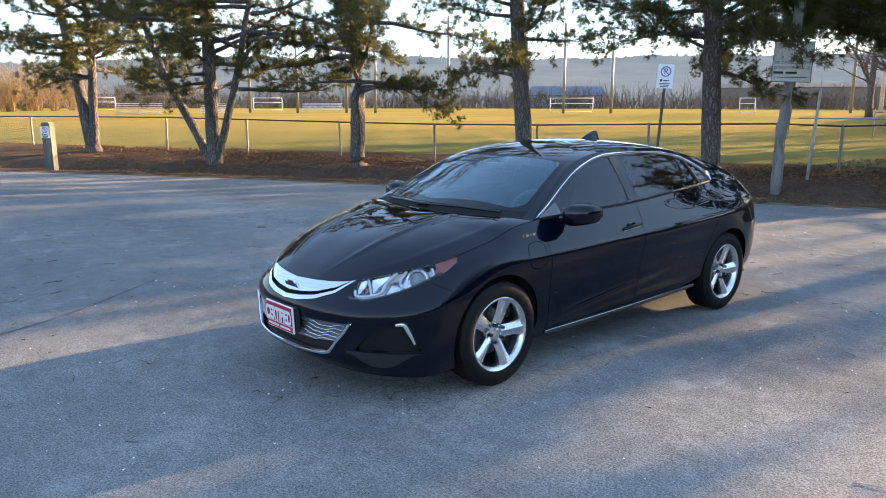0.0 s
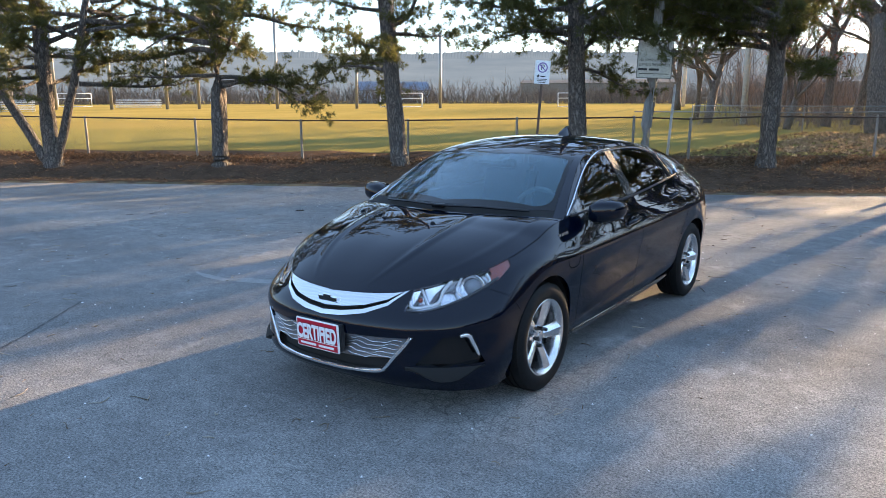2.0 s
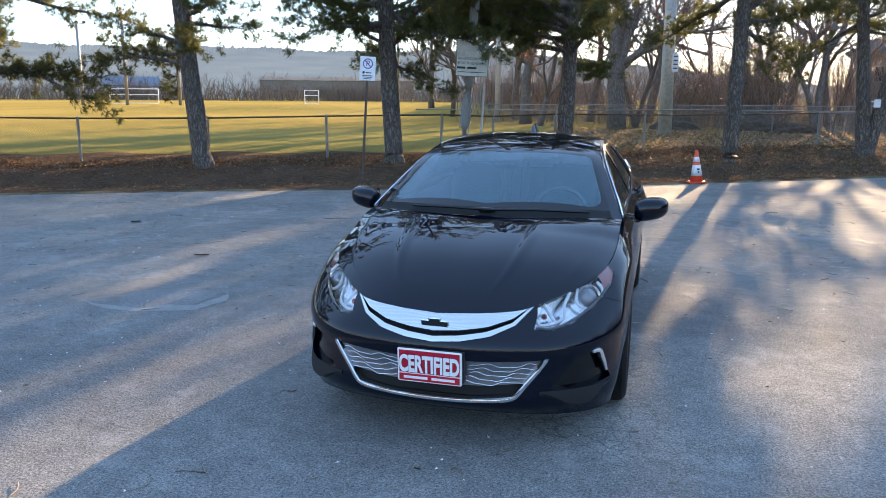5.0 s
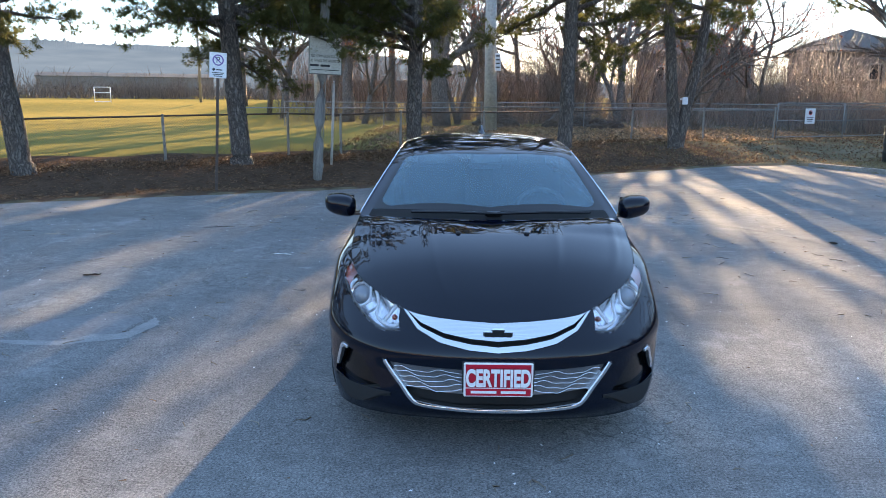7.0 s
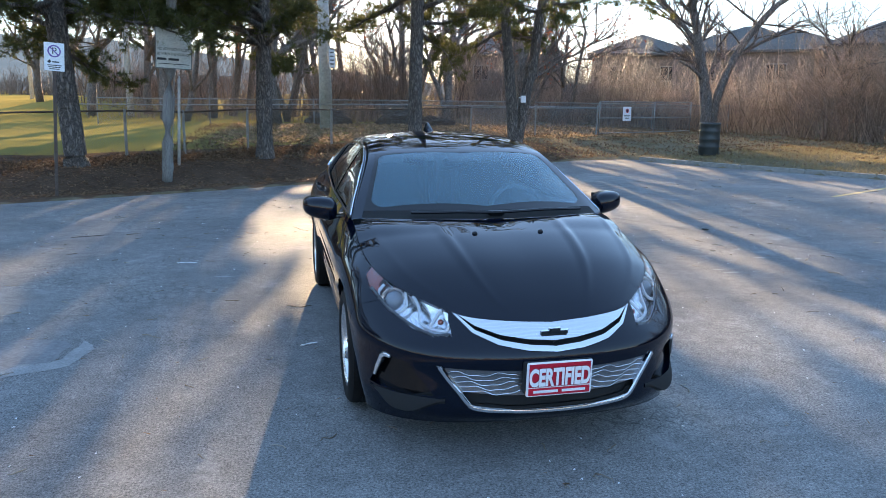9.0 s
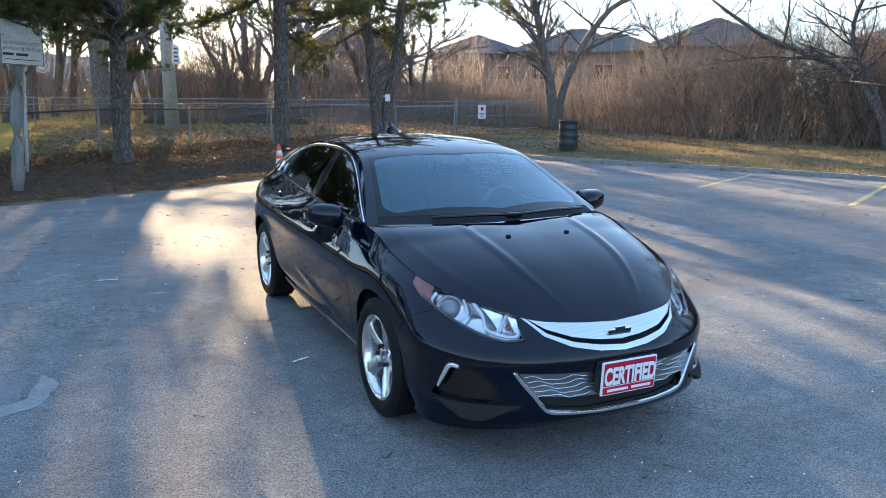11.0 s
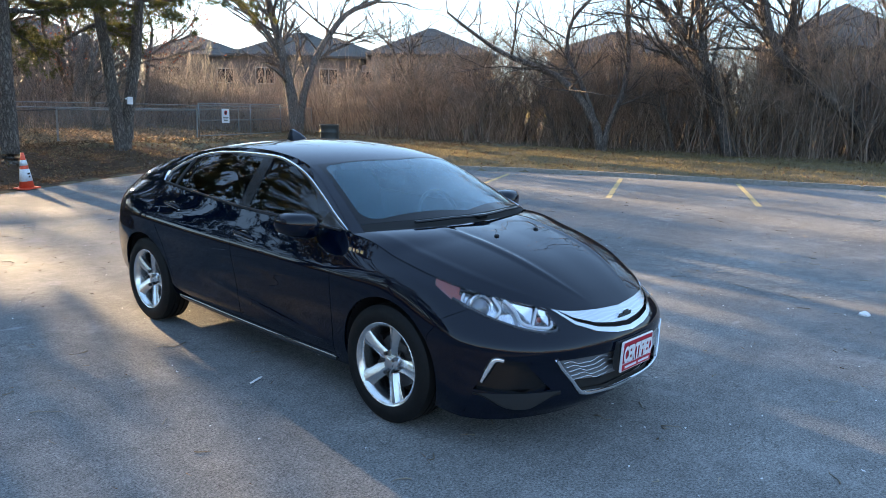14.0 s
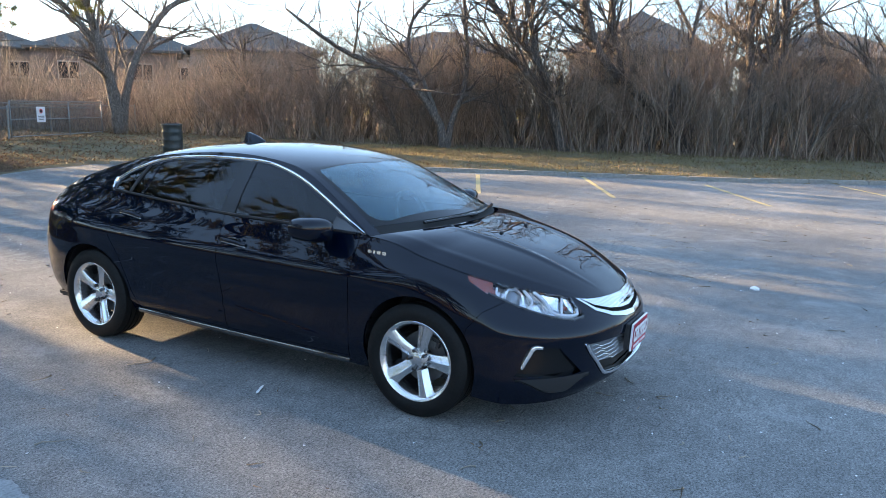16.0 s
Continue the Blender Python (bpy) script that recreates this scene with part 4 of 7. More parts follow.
def net(fence, pts, tall, low=0.03, pitch=0.06, wire=0.0016, mat=None):
    """Chain-link wires: two sets of slanting strands between posts."""
    V, F = [], []
    for (x0, y0), (x1, y1) in zip(pts, pts[1:]):
        length = math.hypot(x1 - x0, y1 - y0)
        z0, z1 = gz(x0, y0), gz(x1, y1)
        dx, dy = (x1 - x0) / length, (y1 - y0) / length
        n = int((length + tall) / pitch)
        for s in (1, -1):
            for i in range(n):
                a0 = i * pitch - (tall if s > 0 else 0)
                ua, ub = a0, a0 + s * (tall - low)
                if s < 0:
                    ua, ub = i * pitch, i * pitch - (tall - low)
                za, zb = low, tall
                if max(ua, ub) <= 0 or min(ua, ub) >= length:
                    continue
                pa, pb = (ua, za), (ub, zb)
                for lim in (0.0, length):
                    (u1, w1), (u2, w2) = pa, pb
                    if (u1 - lim) * (u2 - lim) < 0:
                        k = (lim - u1) / (u2 - u1)
                        cut = (lim, w1 + (w2 - w1) * k)
                        if lim == 0.0:
                            pa, pb = (cut, pb) if u1 < 0 else (pa, cut)
                        else:
                            pa, pb = (cut, pb) if u1 > length else (pa, cut)
                b0 = len(V)
                for u, w in (pa, pb):
                    zz = z0 + (z1 - z0) * u / length
                    for ox, oz in ((wire, -wire), (-wire, -wire), (0, wire * 1.4)):
                        V.append((x0 + dx * u - dy * ox, y0 + dy * u + dx * ox, zz + w + oz))
                for k in range(3):
                    j = (k + 1) % 3
                    F += [(b0 + k, b0 + j, b0 + 3 + j), (b0 + k, b0 + 3 + j, b0 + 3 + k)]
    o = new("chain_link", quick_mesh("chain_link", np.array(V), np.array(F), mat or M["dark_metal"]))
    o.parent = fence


def rail(fence, pts, h, r, mat, name="top_rail"):
    line = [(x, y, gz(x, y) + h + random.uniform(-0.008, 0.008)) for x, y in pts]
    vv, ff = sweep(line, r, 8)
    o = solid(name, vv, ff, mat, fence, smooth=True)
    return o


fence = thing("chain_link_fence", (0, 0, 0), "low chain-link fence with steel posts between the lot and the field", "fence")
line = FENCE[:]
full = []
for (x0, y0), (x1, y1) in zip(line, line[1:]):
    n = max(1, round(math.hypot(x1 - x0, y1 - y0) / 3.1))
    full += [(x0 + (x1 - x0) * k / n, y0 + (y1 - y0) * k / n) for k in range(n)]
full.append(line[-1])
posts_along(fence, full, 1.08, 0.034, M["galvanised"])
rail(fence, full, 1.07, 0.021, M["rust"])
net(fence, full, 1.06, wire=0.0017)
side = [(6.0, 21.6), (8.7, 22.1), (11.3, 22.3)]
posts_along(fence, side[1:], 1.15, 0.035, M["galvanised"])
rail(fence, side, 1.07, 0.021, M["galvanised"])
rail(fence, [(x + 0.3, y + 7.5) for x, y in ((-9, 17), (-3, 19), (2, 21), (7, 22), (14, 22.5), (18, 20))], 1.05, 0.022, M["galvanised"], "top_rail")
net(fence, side, 1.06, mat=M["galvanised"])
back = [(-9, 33), (-4, 33.5), (1, 33), (6, 32), (11, 31), (17.0, 28.5), (19.5, 26)]
far_fence = thing("chain_link_fence", (0, 0, 0), "chain-link fence at the edge of the wood", "fence")
posts_along(far_fence, back, 1.25, 0.03, M["galvanised"])
rail(far_fence, back, 1.22, 0.022, M["galvanised"])
net(far_fence, back, 1.2, mat=M["galvanised"])


# chain-link gate beside the bin
def gate_panel(at, turn, w, h, label):
    g = thing("gate", (*at, gz(*at)), label, "gate", "chain-link gates", turn)
    for x in (0, w):
        bm = bmesh.new()
        rod(bm, (x, 0, 0.05), (x, 0, h), 0.024, None, 10)
        part("gate_post", bm, M["galvanised"], g, smooth=True)
    for z in (0.12, h * 0.52, h - 0.02):
        bm = bmesh.new()
        rod(bm, (0, 0, z), (w, 0, z), 0.02, None, 8)
        part("rail", bm, M["galvanised"], g, smooth=True)
    V, F = [], []
    n = int((w + h) / 0.06)
    for s in (1, -1):
        for i in range(n):
            u0 = i * 0.06 - h if s > 0 else i * 0.06
            a, b = [u0, 0.12], [u0 + s * (h - 0.14), h - 0.02]
            lo, hi = (a, b) if a[0] < b[0] else (b, a)
            if hi[0] <= 0 or lo[0] >= w:
                continue
            k = (hi[1] - lo[1]) / (hi[0] - lo[0])
            if lo[0] < 0:
                lo = [0, lo[1] - lo[0] * k]
            if hi[0] > w:
                hi = [w, hi[1] - (hi[0] - w) * k]
            c = len(V)
            for u, z in (lo, hi):
                V += [(u, -0.0016, z), (u, 0.0016, z), (u, 0, z + 0.004)]
            F += [(c, c + 1, c + 4), (c, c + 4, c + 3), (c + 1, c + 2, c + 5), (c + 1, c + 5, c + 4), (c + 2, c, c + 3), (c + 2, c + 3, c + 5)]
    o = new("chain_link", quick_mesh("chain_link", np.array(V), np.array(F), M["galvanised"]))
    o.parent = g
    return g


gate_panel((11.4, 22.3), 18, 3.0, 1.35, "chain-link gate panel with steel tube frame")
gate_panel((14.3, 23.3), 30, 2.9, 1.35, "chain-link gate panel with steel tube frame")


# ---- car ----
def paint(name, col, flake=0.0, rough=0.25):
    m = material(name, col, rough, 0.0, Coat_Weight=1.0, Coat_Roughness=0.008, Coat_IOR=1.44, Specular_IOR_Level=0.0)
    dust = noise_tex(m, 3, 6)
    base(m, mix(m, ramp(m, dust, [(0.5, (0, 0, 0)), (0.85, (0.003, 0.003, 0.003))]), col, (0.12, 0.115, 0.11)))
    return m


def glass(name, tint, rough=0.0, ior=1.5):
    m = material(name, tint, rough, 0.0, Transmission_Weight=1.0, IOR=ior)
    return m


M["car_paint"] = paint("car_paint", (0.0003, 0.0025, 0.009), 0.0, 0.38)
M["gloss_black"] = material("gloss_black", (0.006, 0.006, 0.007), 0.08, 0.0, Coat_Weight=1.0)
M["frit"] = material("frit", (0.003, 0.003, 0.0035), 0.06, 0.0, Specular_IOR_Level=0.3)
M["pillar_black"] = material("pillar_black", (0.003, 0.003, 0.0035), 0.18)
M["seam"] = material("seam", (0.004, 0.004, 0.004), 0.8)
M["windscreen"] = glass("windscreen", (0.42, 0.62, 0.68), 0.0, 1.5)
sheen_film = add(M["windscreen"], "ShaderNodeBsdfDiffuse")          # thin dust film, its blue painted in for reflected sky
sheen_film.inputs["Color"].default_value = (0.15, 0.42, 0.6, 1)
blend = add(M["windscreen"], "ShaderNodeMixShader")
blend.inputs[0].default_value = 0.055
link(M["windscreen"], M["windscreen"].node_tree.nodes["Principled BSDF"].outputs[0], blend.inputs[1])
link(M["windscreen"], sheen_film.outputs[0], blend.inputs[2])
link(M["windscreen"], blend.outputs[0], M["windscreen"].node_tree.nodes["Material Output"].inputs["Surface"])
M["windscreen"].node_tree.nodes["Principled BSDF"].inputs["Specular Tint"].default_value = (0.68, 0.95, 1.0, 1)
M["privacy"] = glass("privacy", (0.16, 0.17, 0.18), 0.0, 1.42)
M["clear"] = glass("clear", (0.97, 0.98, 1.0), 0.0, 1.28)
M["dark_chrome"] = material("dark_chrome", (0.2, 0.205, 0.215), 0.05, 1.0)
M["bright"] = material("bright", (0.78, 0.79, 0.8), 0.14, 1.0)
M["alloy"] = worn("alloy", (0.78, 0.79, 0.8), (0.88, 0.89, 0.9), 5, 0.25, 0.02, 0.0005, metal=1.0)
M["rubber"] = worn("rubber", (0.005, 0.005, 0.005), (0.011, 0.011, 0.011), 8, 0.62, 0.15, 0.002)
M["rubber"].node_tree.nodes["Principled BSDF"].inputs["Specular IOR Level"].default_value = 0.2
M["amber"] = material("amber", (0.3, 0.03, 0.01), 0.3, 0.0, Coat_Weight=1.0)
M["tail_red"] = material("tail_red", (0.25, 0.01, 0.012), 0.12, 0.0, Coat_Weight=1.0)
M["lamp_grey"] = worn("lamp_grey", (0.78, 0.80, 0.83), (0.9, 0.92, 0.94), 9, 0.2, 0.05, 0.002, metal=0.8)
M["projector"] = material("projector", (0.22, 0.24, 0.27), 0.03, 0.0, Coat_Weight=1.0)
M["guide"] = material("guide", (0.86, 0.88, 0.9), 0.25, 0.0, Coat_Weight=0.6)
M["plate_red"] = material("plate_red", (0.52, 0.008, 0.03), 0.35)
M["plate_dark"] = material("plate_dark", (0.30, 0.006, 0.02), 0.35)
M["plate_white"] = material("plate_white", (0.82, 0.82, 0.82), 0.4)
M["cabin"] = worn("cabin", (0.018, 0.018, 0.02), (0.035, 0.035, 0.038), 20, 0.7, 0.2, 0.002)
M["cabin_light"] = worn("cabin_light", (0.09, 0.09, 0.092), (0.13, 0.13, 0.135), 20, 0.8, 0.2, 0.002)


def wave_chrome(name):
    """Bright metal pressed with long waves."""
    m = material(name, (0.72, 0.73, 0.75), 0.2, 1.0)
    w = add(m, "ShaderNodeTexWave", Scale=9.0, Distortion=7.0, Detail=1.0)
    w.bands_direction = "Z"
    mp = add(m, "ShaderNodeMapping")
    mp.inputs["Scale"].default_value = (0.5, 0.5, 2.6)
    link(m, place(m), mp.inputs["Vector"])
    link(m, mp.outputs[0], w.inputs["Vector"])
    bump(m, w.outputs["Fac"], 0.22, 0.005)
    return m


M["wave_chrome"] = worn("grille_grey", (0.2, 0.2, 0.21), (0.3, 0.3, 0.31), 30, 0.35, 0.3, 0.002, metal=0.9)
M["wing_chrome"] = wave_chrome("wing_chrome")


def spline(pts, n):
    """Smooth line of n points through control points."""
    p = np.array(pts, float)
    d = np.r_[0, np.cumsum(np.linalg.norm(np.diff(p, axis=0), axis=1) ** 0.5)]
    m = np.zeros_like(p)
    h = np.diff(d)[:, None]
    s = np.diff(p, axis=0) / h
    m[1:-1] = (s[:-1] * h[1:] + s[1:] * h[:-1]) / (h[1:] + h[:-1])
    m[0], m[-1] = s[0], s[-1]
    t = np.linspace(0, d[-1], n)
    k = np.clip(np.searchsorted(d, t, side="right") - 1, 0, len(p) - 2)
    hh = (d[k + 1] - d[k])
    u = ((t - d[k]) / hh)[:, None]
    hh = hh[:, None]
    return (2 * u**3 - 3 * u**2 + 1) * p[k] + (u**3 - 2 * u**2 + u) * hh * m[k] + (-2 * u**3 + 3 * u**2) * p[k + 1] + (u**3 - u**2) * hh * m[k + 1]


def spline_at(pts, ts):
    """The same through evenly numbered control points, at given numbers."""
    p = np.array(pts, float)
    m = np.gradient(p, axis=0)
    m[0], m[-1] = p[1] - p[0], p[-1] - p[-2]
    k = np.clip(ts.astype(int), 0, len(p) - 2)
    u = (ts - k)[:, None]
    return (2 * u**3 - 3 * u**2 + 1) * p[k] + (u**3 - 2 * u**2 + u) * m[k] + (-2 * u**3 + 3 * u**2) * p[k + 1] + (u**3 - u**2) * m[k + 1]


# side lines of the body at six heights, from the nose's middle round to the tail's middle
LINE_FLOOR = [(0, -2.23, .195), (.25, -2.22, .195), (.5, -2.155, .185), (.69, -2.03, .172), (.80, -1.87, .165), (.815, -1.70, .17), (.80, -1.347, .19), (.79, -.95, .20), (.80, 0, .215), (.80, .95, .245), (.80, 1.347, .25), (.80, 1.66, .255), (.74, 1.93, .27), (.58, 2.09, .28), (.3, 2.17, .28), (0, 2.19, .28)]
LINE_SILL = [(0, -2.30, .265), (.25, -2.29, .265), (.5, -2.215, .265), (.70, -2.07, .27), (.82, -1.885, .28), (.85, -1.70, .30), (.85, -1.347, .32), (.838, -.95, .31), (.845, 0, .315), (.848, .95, .33), (.86, 1.347, .35), (.855, 1.64, .36), (.79, 1.93, .38), (.60, 2.13, .39), (.3, 2.215, .39), (0, 2.235, .39)]
LINE_BUMPER = [(0, -2.308, .41), (.25, -2.292, .41), (.5, -2.215, .42), (.697, -2.068, .44), (.825, -1.88, .47), (.87, -1.70, .49), (.888, -1.347, .50), (.860, -.95, .44), (.858, 0, .45), (.868, .95, .48), (.90, 1.347, .53), (.885, 1.64, .55), (.81, 1.94, .56), (.62, 2.14, .56), (.3, 2.225, .56), (0, 2.245, .56)]
LINE_WAIST = [(0, -2.322, .535), (.25, -2.303, .535), (.506, -2.214, .54), (.70, -2.06, .555), (.828, -1.868, .58), (.87, -1.70, .62), (.895, -1.347, .66), (.884, -.95, .60), (.882, 0, .61), (.888, .95, .65), (.905, 1.347, .70), (.885, 1.64, .72), (.81, 1.93, .73), (.62, 2.12, .73), (.3, 2.205, .73), (0, 2.225, .73)]
LINE_SHOULDER = [(0, -2.265, .615), (.25, -2.243, .62), (.46, -2.15, .635), (.64, -1.98, .66), (.77, -1.80, .705), (.835, -1.62, .765), (.874, -1.347, .80), (.892, -.95, .765), (.896, 0, .775), (.898, .95, .82), (.885, 1.347, .87), (.84, 1.64, .92), (.765, 1.92, .91), (.6, 2.08, .90), (.3, 2.15, .90), (0, 2.17, .90)]
LINE_EDGE = [(0, -2.22, .668), (.22, -2.195, .678), (.41, -2.125, .695), (.585, -1.95, .742), (.71, -1.76, .79), (.765, -1.58, .835), (.79, -1.347, .895), (.795, -.99, .978), (.805, 0, 1.0), (.768, .95, 1.055), (.737, 1.347, 1.075), (.70, 1.66, 1.06), (.63, 1.93, 1.035), (.45, 2.03, 1.03), (.2, 2.08, 1.03), (0, 2.09, 1.03)]
LEVELS = [LINE_FLOOR, LINE_SILL, LINE_BUMPER, LINE_WAIST, LINE_SHOULDER, LINE_EDGE]
NU, NV = 226, 56
ts = np.linspace(0, 15, NU)
lev = np.stack([spline_at(l, ts) for l in LEVELS], 0)
SIDE = np.stack([spline_at(lev[:, i], np.linspace(0, 5, NV)) for i in range(NU)], 0)   # along, up
# crisp shoulder above the doors and the ledge low on the doors
sy, sz = SIDE[..., 1], SIDE[..., 2]
along = smooth01((sy + 1.25) / 0.3) * (1 - smooth01((sy - 1.5) / 0.4)) * (SIDE[..., 0] > 0.6)
line_z = 0.768 + 0.02 * (sy + 0.95) + 0.012 * np.maximum(sy, 0) ** 2
SIDE[..., 0] += along * 0.006 * np.clip(1 - np.abs(sz - line_z) / 0.06, 0, 1)
low_door = smooth01((sy + 0.86) / 0.2) * (1 - smooth01((sy + 0.1) / 0.7)) * (SIDE[..., 0] > 0.6)
SIDE[..., 0] += low_door * 0.010 * np.exp(-((sz - 0.325 - 0.12 * (sy + 0.85)) / 0.022) ** 2)

# hood: a patch between the nose edge, the wing edges and the cowl
COWL = [(0, -1.27, 1.005), (.3, -1.25, 1.006), (.56, -1.16, 1.0), (.72, -1.06, .99), (.795, -.99, .978)]
hn, hm = 61, 57
front_edge = spline_at(LEVELS[5], np.linspace(0, 2, hm))
side_edge = spline_at(LEVELS[5], np.linspace(2, 7, hn))
middle = spline([(0, -2.22, .668), (0, -2.10, .758), (0, -1.87, .875), (0, -1.56, .962), (0, -1.27, 1.005)], hn)
cowl_edge = spline(COWL, hm)
S, W = np.linspace(0, 1, hn)[:, None, None], np.linspace(0, 1, hm)[None, :, None]
HOOD = (1 - W) * middle[:, None] + W * side_edge[:, None] + (1 - S) * front_edge[None] + S * cowl_edge[None]
HOOD = HOOD - ((1 - S) * (1 - W) * middle[0] + (1 - S) * W * side_edge[0] + S * (1 - W) * middle[-1] + S * W * side_edge[-1])
bell = np.sin(np.pi * np.clip(S[..., 0], 0, 1))
crease = np.clip(1 - np.abs(W[..., 0] - (0.38 - 0.02 * S[..., 0])) / 0.045, 0, 1) + 0.45 * np.clip(1 - np.abs(W[..., 0] - 0.80) / 0.06, 0, 1)
HOOD[..., 2] += bell**0.7 * (0.015 * crease * S[..., 0] ** 0.8 + 0.030 * W[..., 0] * (1 - W[..., 0]) * 4 * 0.7)

# windscreen, roof and hatch as one sheet, and the side of the cabin
CENTRE = [(0, -1.27, 1.005), (0, -.86, 1.18), (0, -.47, 1.335), (0, -.05, 1.408), (0, .40, 1.426), (0, .90, 1.386), (0, 1.38, 1.28), (0, 1.76, 1.15), (0, 2.09, 1.03)]
RAIL = [(.795, -.99, .978), (.70, -.70, 1.145), (.61, -.37, 1.302), (.58, 0, 1.365), (.575, .42, 1.372), (.58, .90, 1.328), (.605, 1.36, 1.235), (.645, 1.70, 1.125), (.63, 1.93, 1.035)]
BELT = [(.795, -.99, .978), (.798, -.62, .985), (.802, -.25, .993), (.804, .05, 1.002), (.793, .45, 1.024), (.77, .93, 1.054), (.739, 1.33, 1.075), (.703, 1.64, 1.062), (.63, 1.93, 1.035)]
rn, rm = 121, 41
rt = np.linspace(0, 8, rn)
cen, ral, bel = spline_at(CENTRE, rt), spline_at(RAIL, rt), spline_at(BELT, rt)
w = np.linspace(0, 1, rm)[None, :]
ROOF = np.zeros((rn, rm, 3))
ROOF[..., 0] = ral[:, None, 0] * w
ROOF[..., 1] = cen[:, None, 1] + (ral[:, 1] - cen[:, 1])[:, None] * w**2.0
ROOF[..., 2] = cen[:, None, 2] + (ral[:, 2] - cen[:, 2])[:, None] * (0.75 * w**2.2 + 0.25 * w**7)
v = np.linspace(0, 1, 31)[None, :, None]
CABIN = bel[:, None] * (1 - v) + ral[:, None] * v
CABIN[..., 0] += 0.05 * (v * (1 - v))[..., 0] * np.minimum(1, (ral[:, 2] - bel[:, 2]) / 0.15)[:, None]
CABIN = CABIN[1:-1]


def grid_bm(P):
    bm = bmesh.new()
    n, m = P.shape[:2]
    vs = [[bm.verts.new(P[i, j]) for j in range(m)] for i in range(n)]
    for i in range(n - 1):
        for j in range(m - 1):
            try:
                bm.faces.new((vs[i][j], vs[i + 1][j], vs[i + 1][j + 1], vs[i][j + 1]))
            except ValueError:
                pass
    bmesh.ops.remove_doubles(bm, verts=bm.verts, dist=1e-5)
    return bm


DIAG = (0.78, 0.62)


def flat_yz(c):
    return c.y, c.z


def flat_xz(c):
    return c.x, c.z


def flat_diag(c):
    return c.x * DIAG[0] + c.y * DIAG[1], c.z


def flat_xy(c):
    return c.x, c.y


AXES3 = {flat_yz: (Vector((0, 1, 0)), Vector((0, 0, 1))), flat_xz: (Vector((1, 0, 0)), Vector((0, 0, 1))), flat_diag: (Vector((DIAG[0], DIAG[1], 0)), Vector((0, 0, 1))), flat_xy: (Vector((1, 0, 0)), Vector((0, 1, 0)))}


def in_poly(px, py, poly):
    hit = False
    for i in range(len(poly)):
        (x0, y0), (x1, y1) = poly[i - 1], poly[i]
        if (y0 > py) != (y1 > py) and px < (x1 - x0) * (py - y0) / (y1 - y0) + x0:
            hit = not hit
    return hit


def score(bm, poly, flat, ok=lambda c: True):
    """Cuts the sheet along a polygon seen along one axis."""
    eu, ev = AXES3[flat]
    for i in range(len(poly)):
        (x0, y0), (x1, y1) = poly[i - 1], poly[i]
        if abs(x1 - x0) + abs(y1 - y0) < 1e-7:
            continue
        g = 0.004
        lo, hi = (min(x0, x1) - g, min(y0, y1) - g), (max(x0, x1) + g, max(y0, y1) + g)
        faces = []
        for f in bm.faces:
            q = [flat(vv.co) for vv in f.verts]
            if max(a for a, _ in q) < lo[0] or min(a for a, _ in q) > hi[0] or max(b for _, b in q) < lo[1] or min(b for _, b in q) > hi[1]:
                continue
            if ok(f.calc_center_median()):
                faces.append(f)
        geom = faces + list({e for f in faces for e in f.edges}) + list({vv for f in faces for vv in f.verts})
        n = eu * -(y1 - y0) + ev * (x1 - x0)
        p = eu * (x0 / eu.length_squared) + ev * y0
        bmesh.ops.bisect_plane(bm, geom=geom, dist=1e-5, plane_co=p, plane_no=n.normalized())


def take(bm, test):
    """Moves the faces for which test(centre) holds into a bmesh of their own."""
    out = bm.copy()
    keep = [test(f.calc_center_median()) for f in bm.faces]
    bm.faces.ensure_lookup_table()
    out.faces.ensure_lookup_table()
    bmesh.ops.delete(bm, geom=[bm.faces[i] for i, k in enumerate(keep) if k], context="FACES")
    bmesh.ops.delete(out, geom=[out.faces[i] for i, k in enumerate(keep) if not k], context="FACES")
    return out


def lift(bm, d):
    bm.normal_update()
    for vv in bm.verts:
        mid = abs(vv.co.x) < 1e-4
        vv.co += vv.normal * d
        if mid:
            vv.co.x = 0


def face_out(bm):
    """Turns all faces away from the car's middle."""
    bm.normal_update()
    for f in bm.faces:
        c = f.calc_center_median()
        ref = Vector((c.x, c.y * 0.75 if abs(c.y) > 1.6 else 0, c.z - 0.55))
        if f.normal.dot(ref) < 0:
            f.normal_flip()
    bm.normal_update()


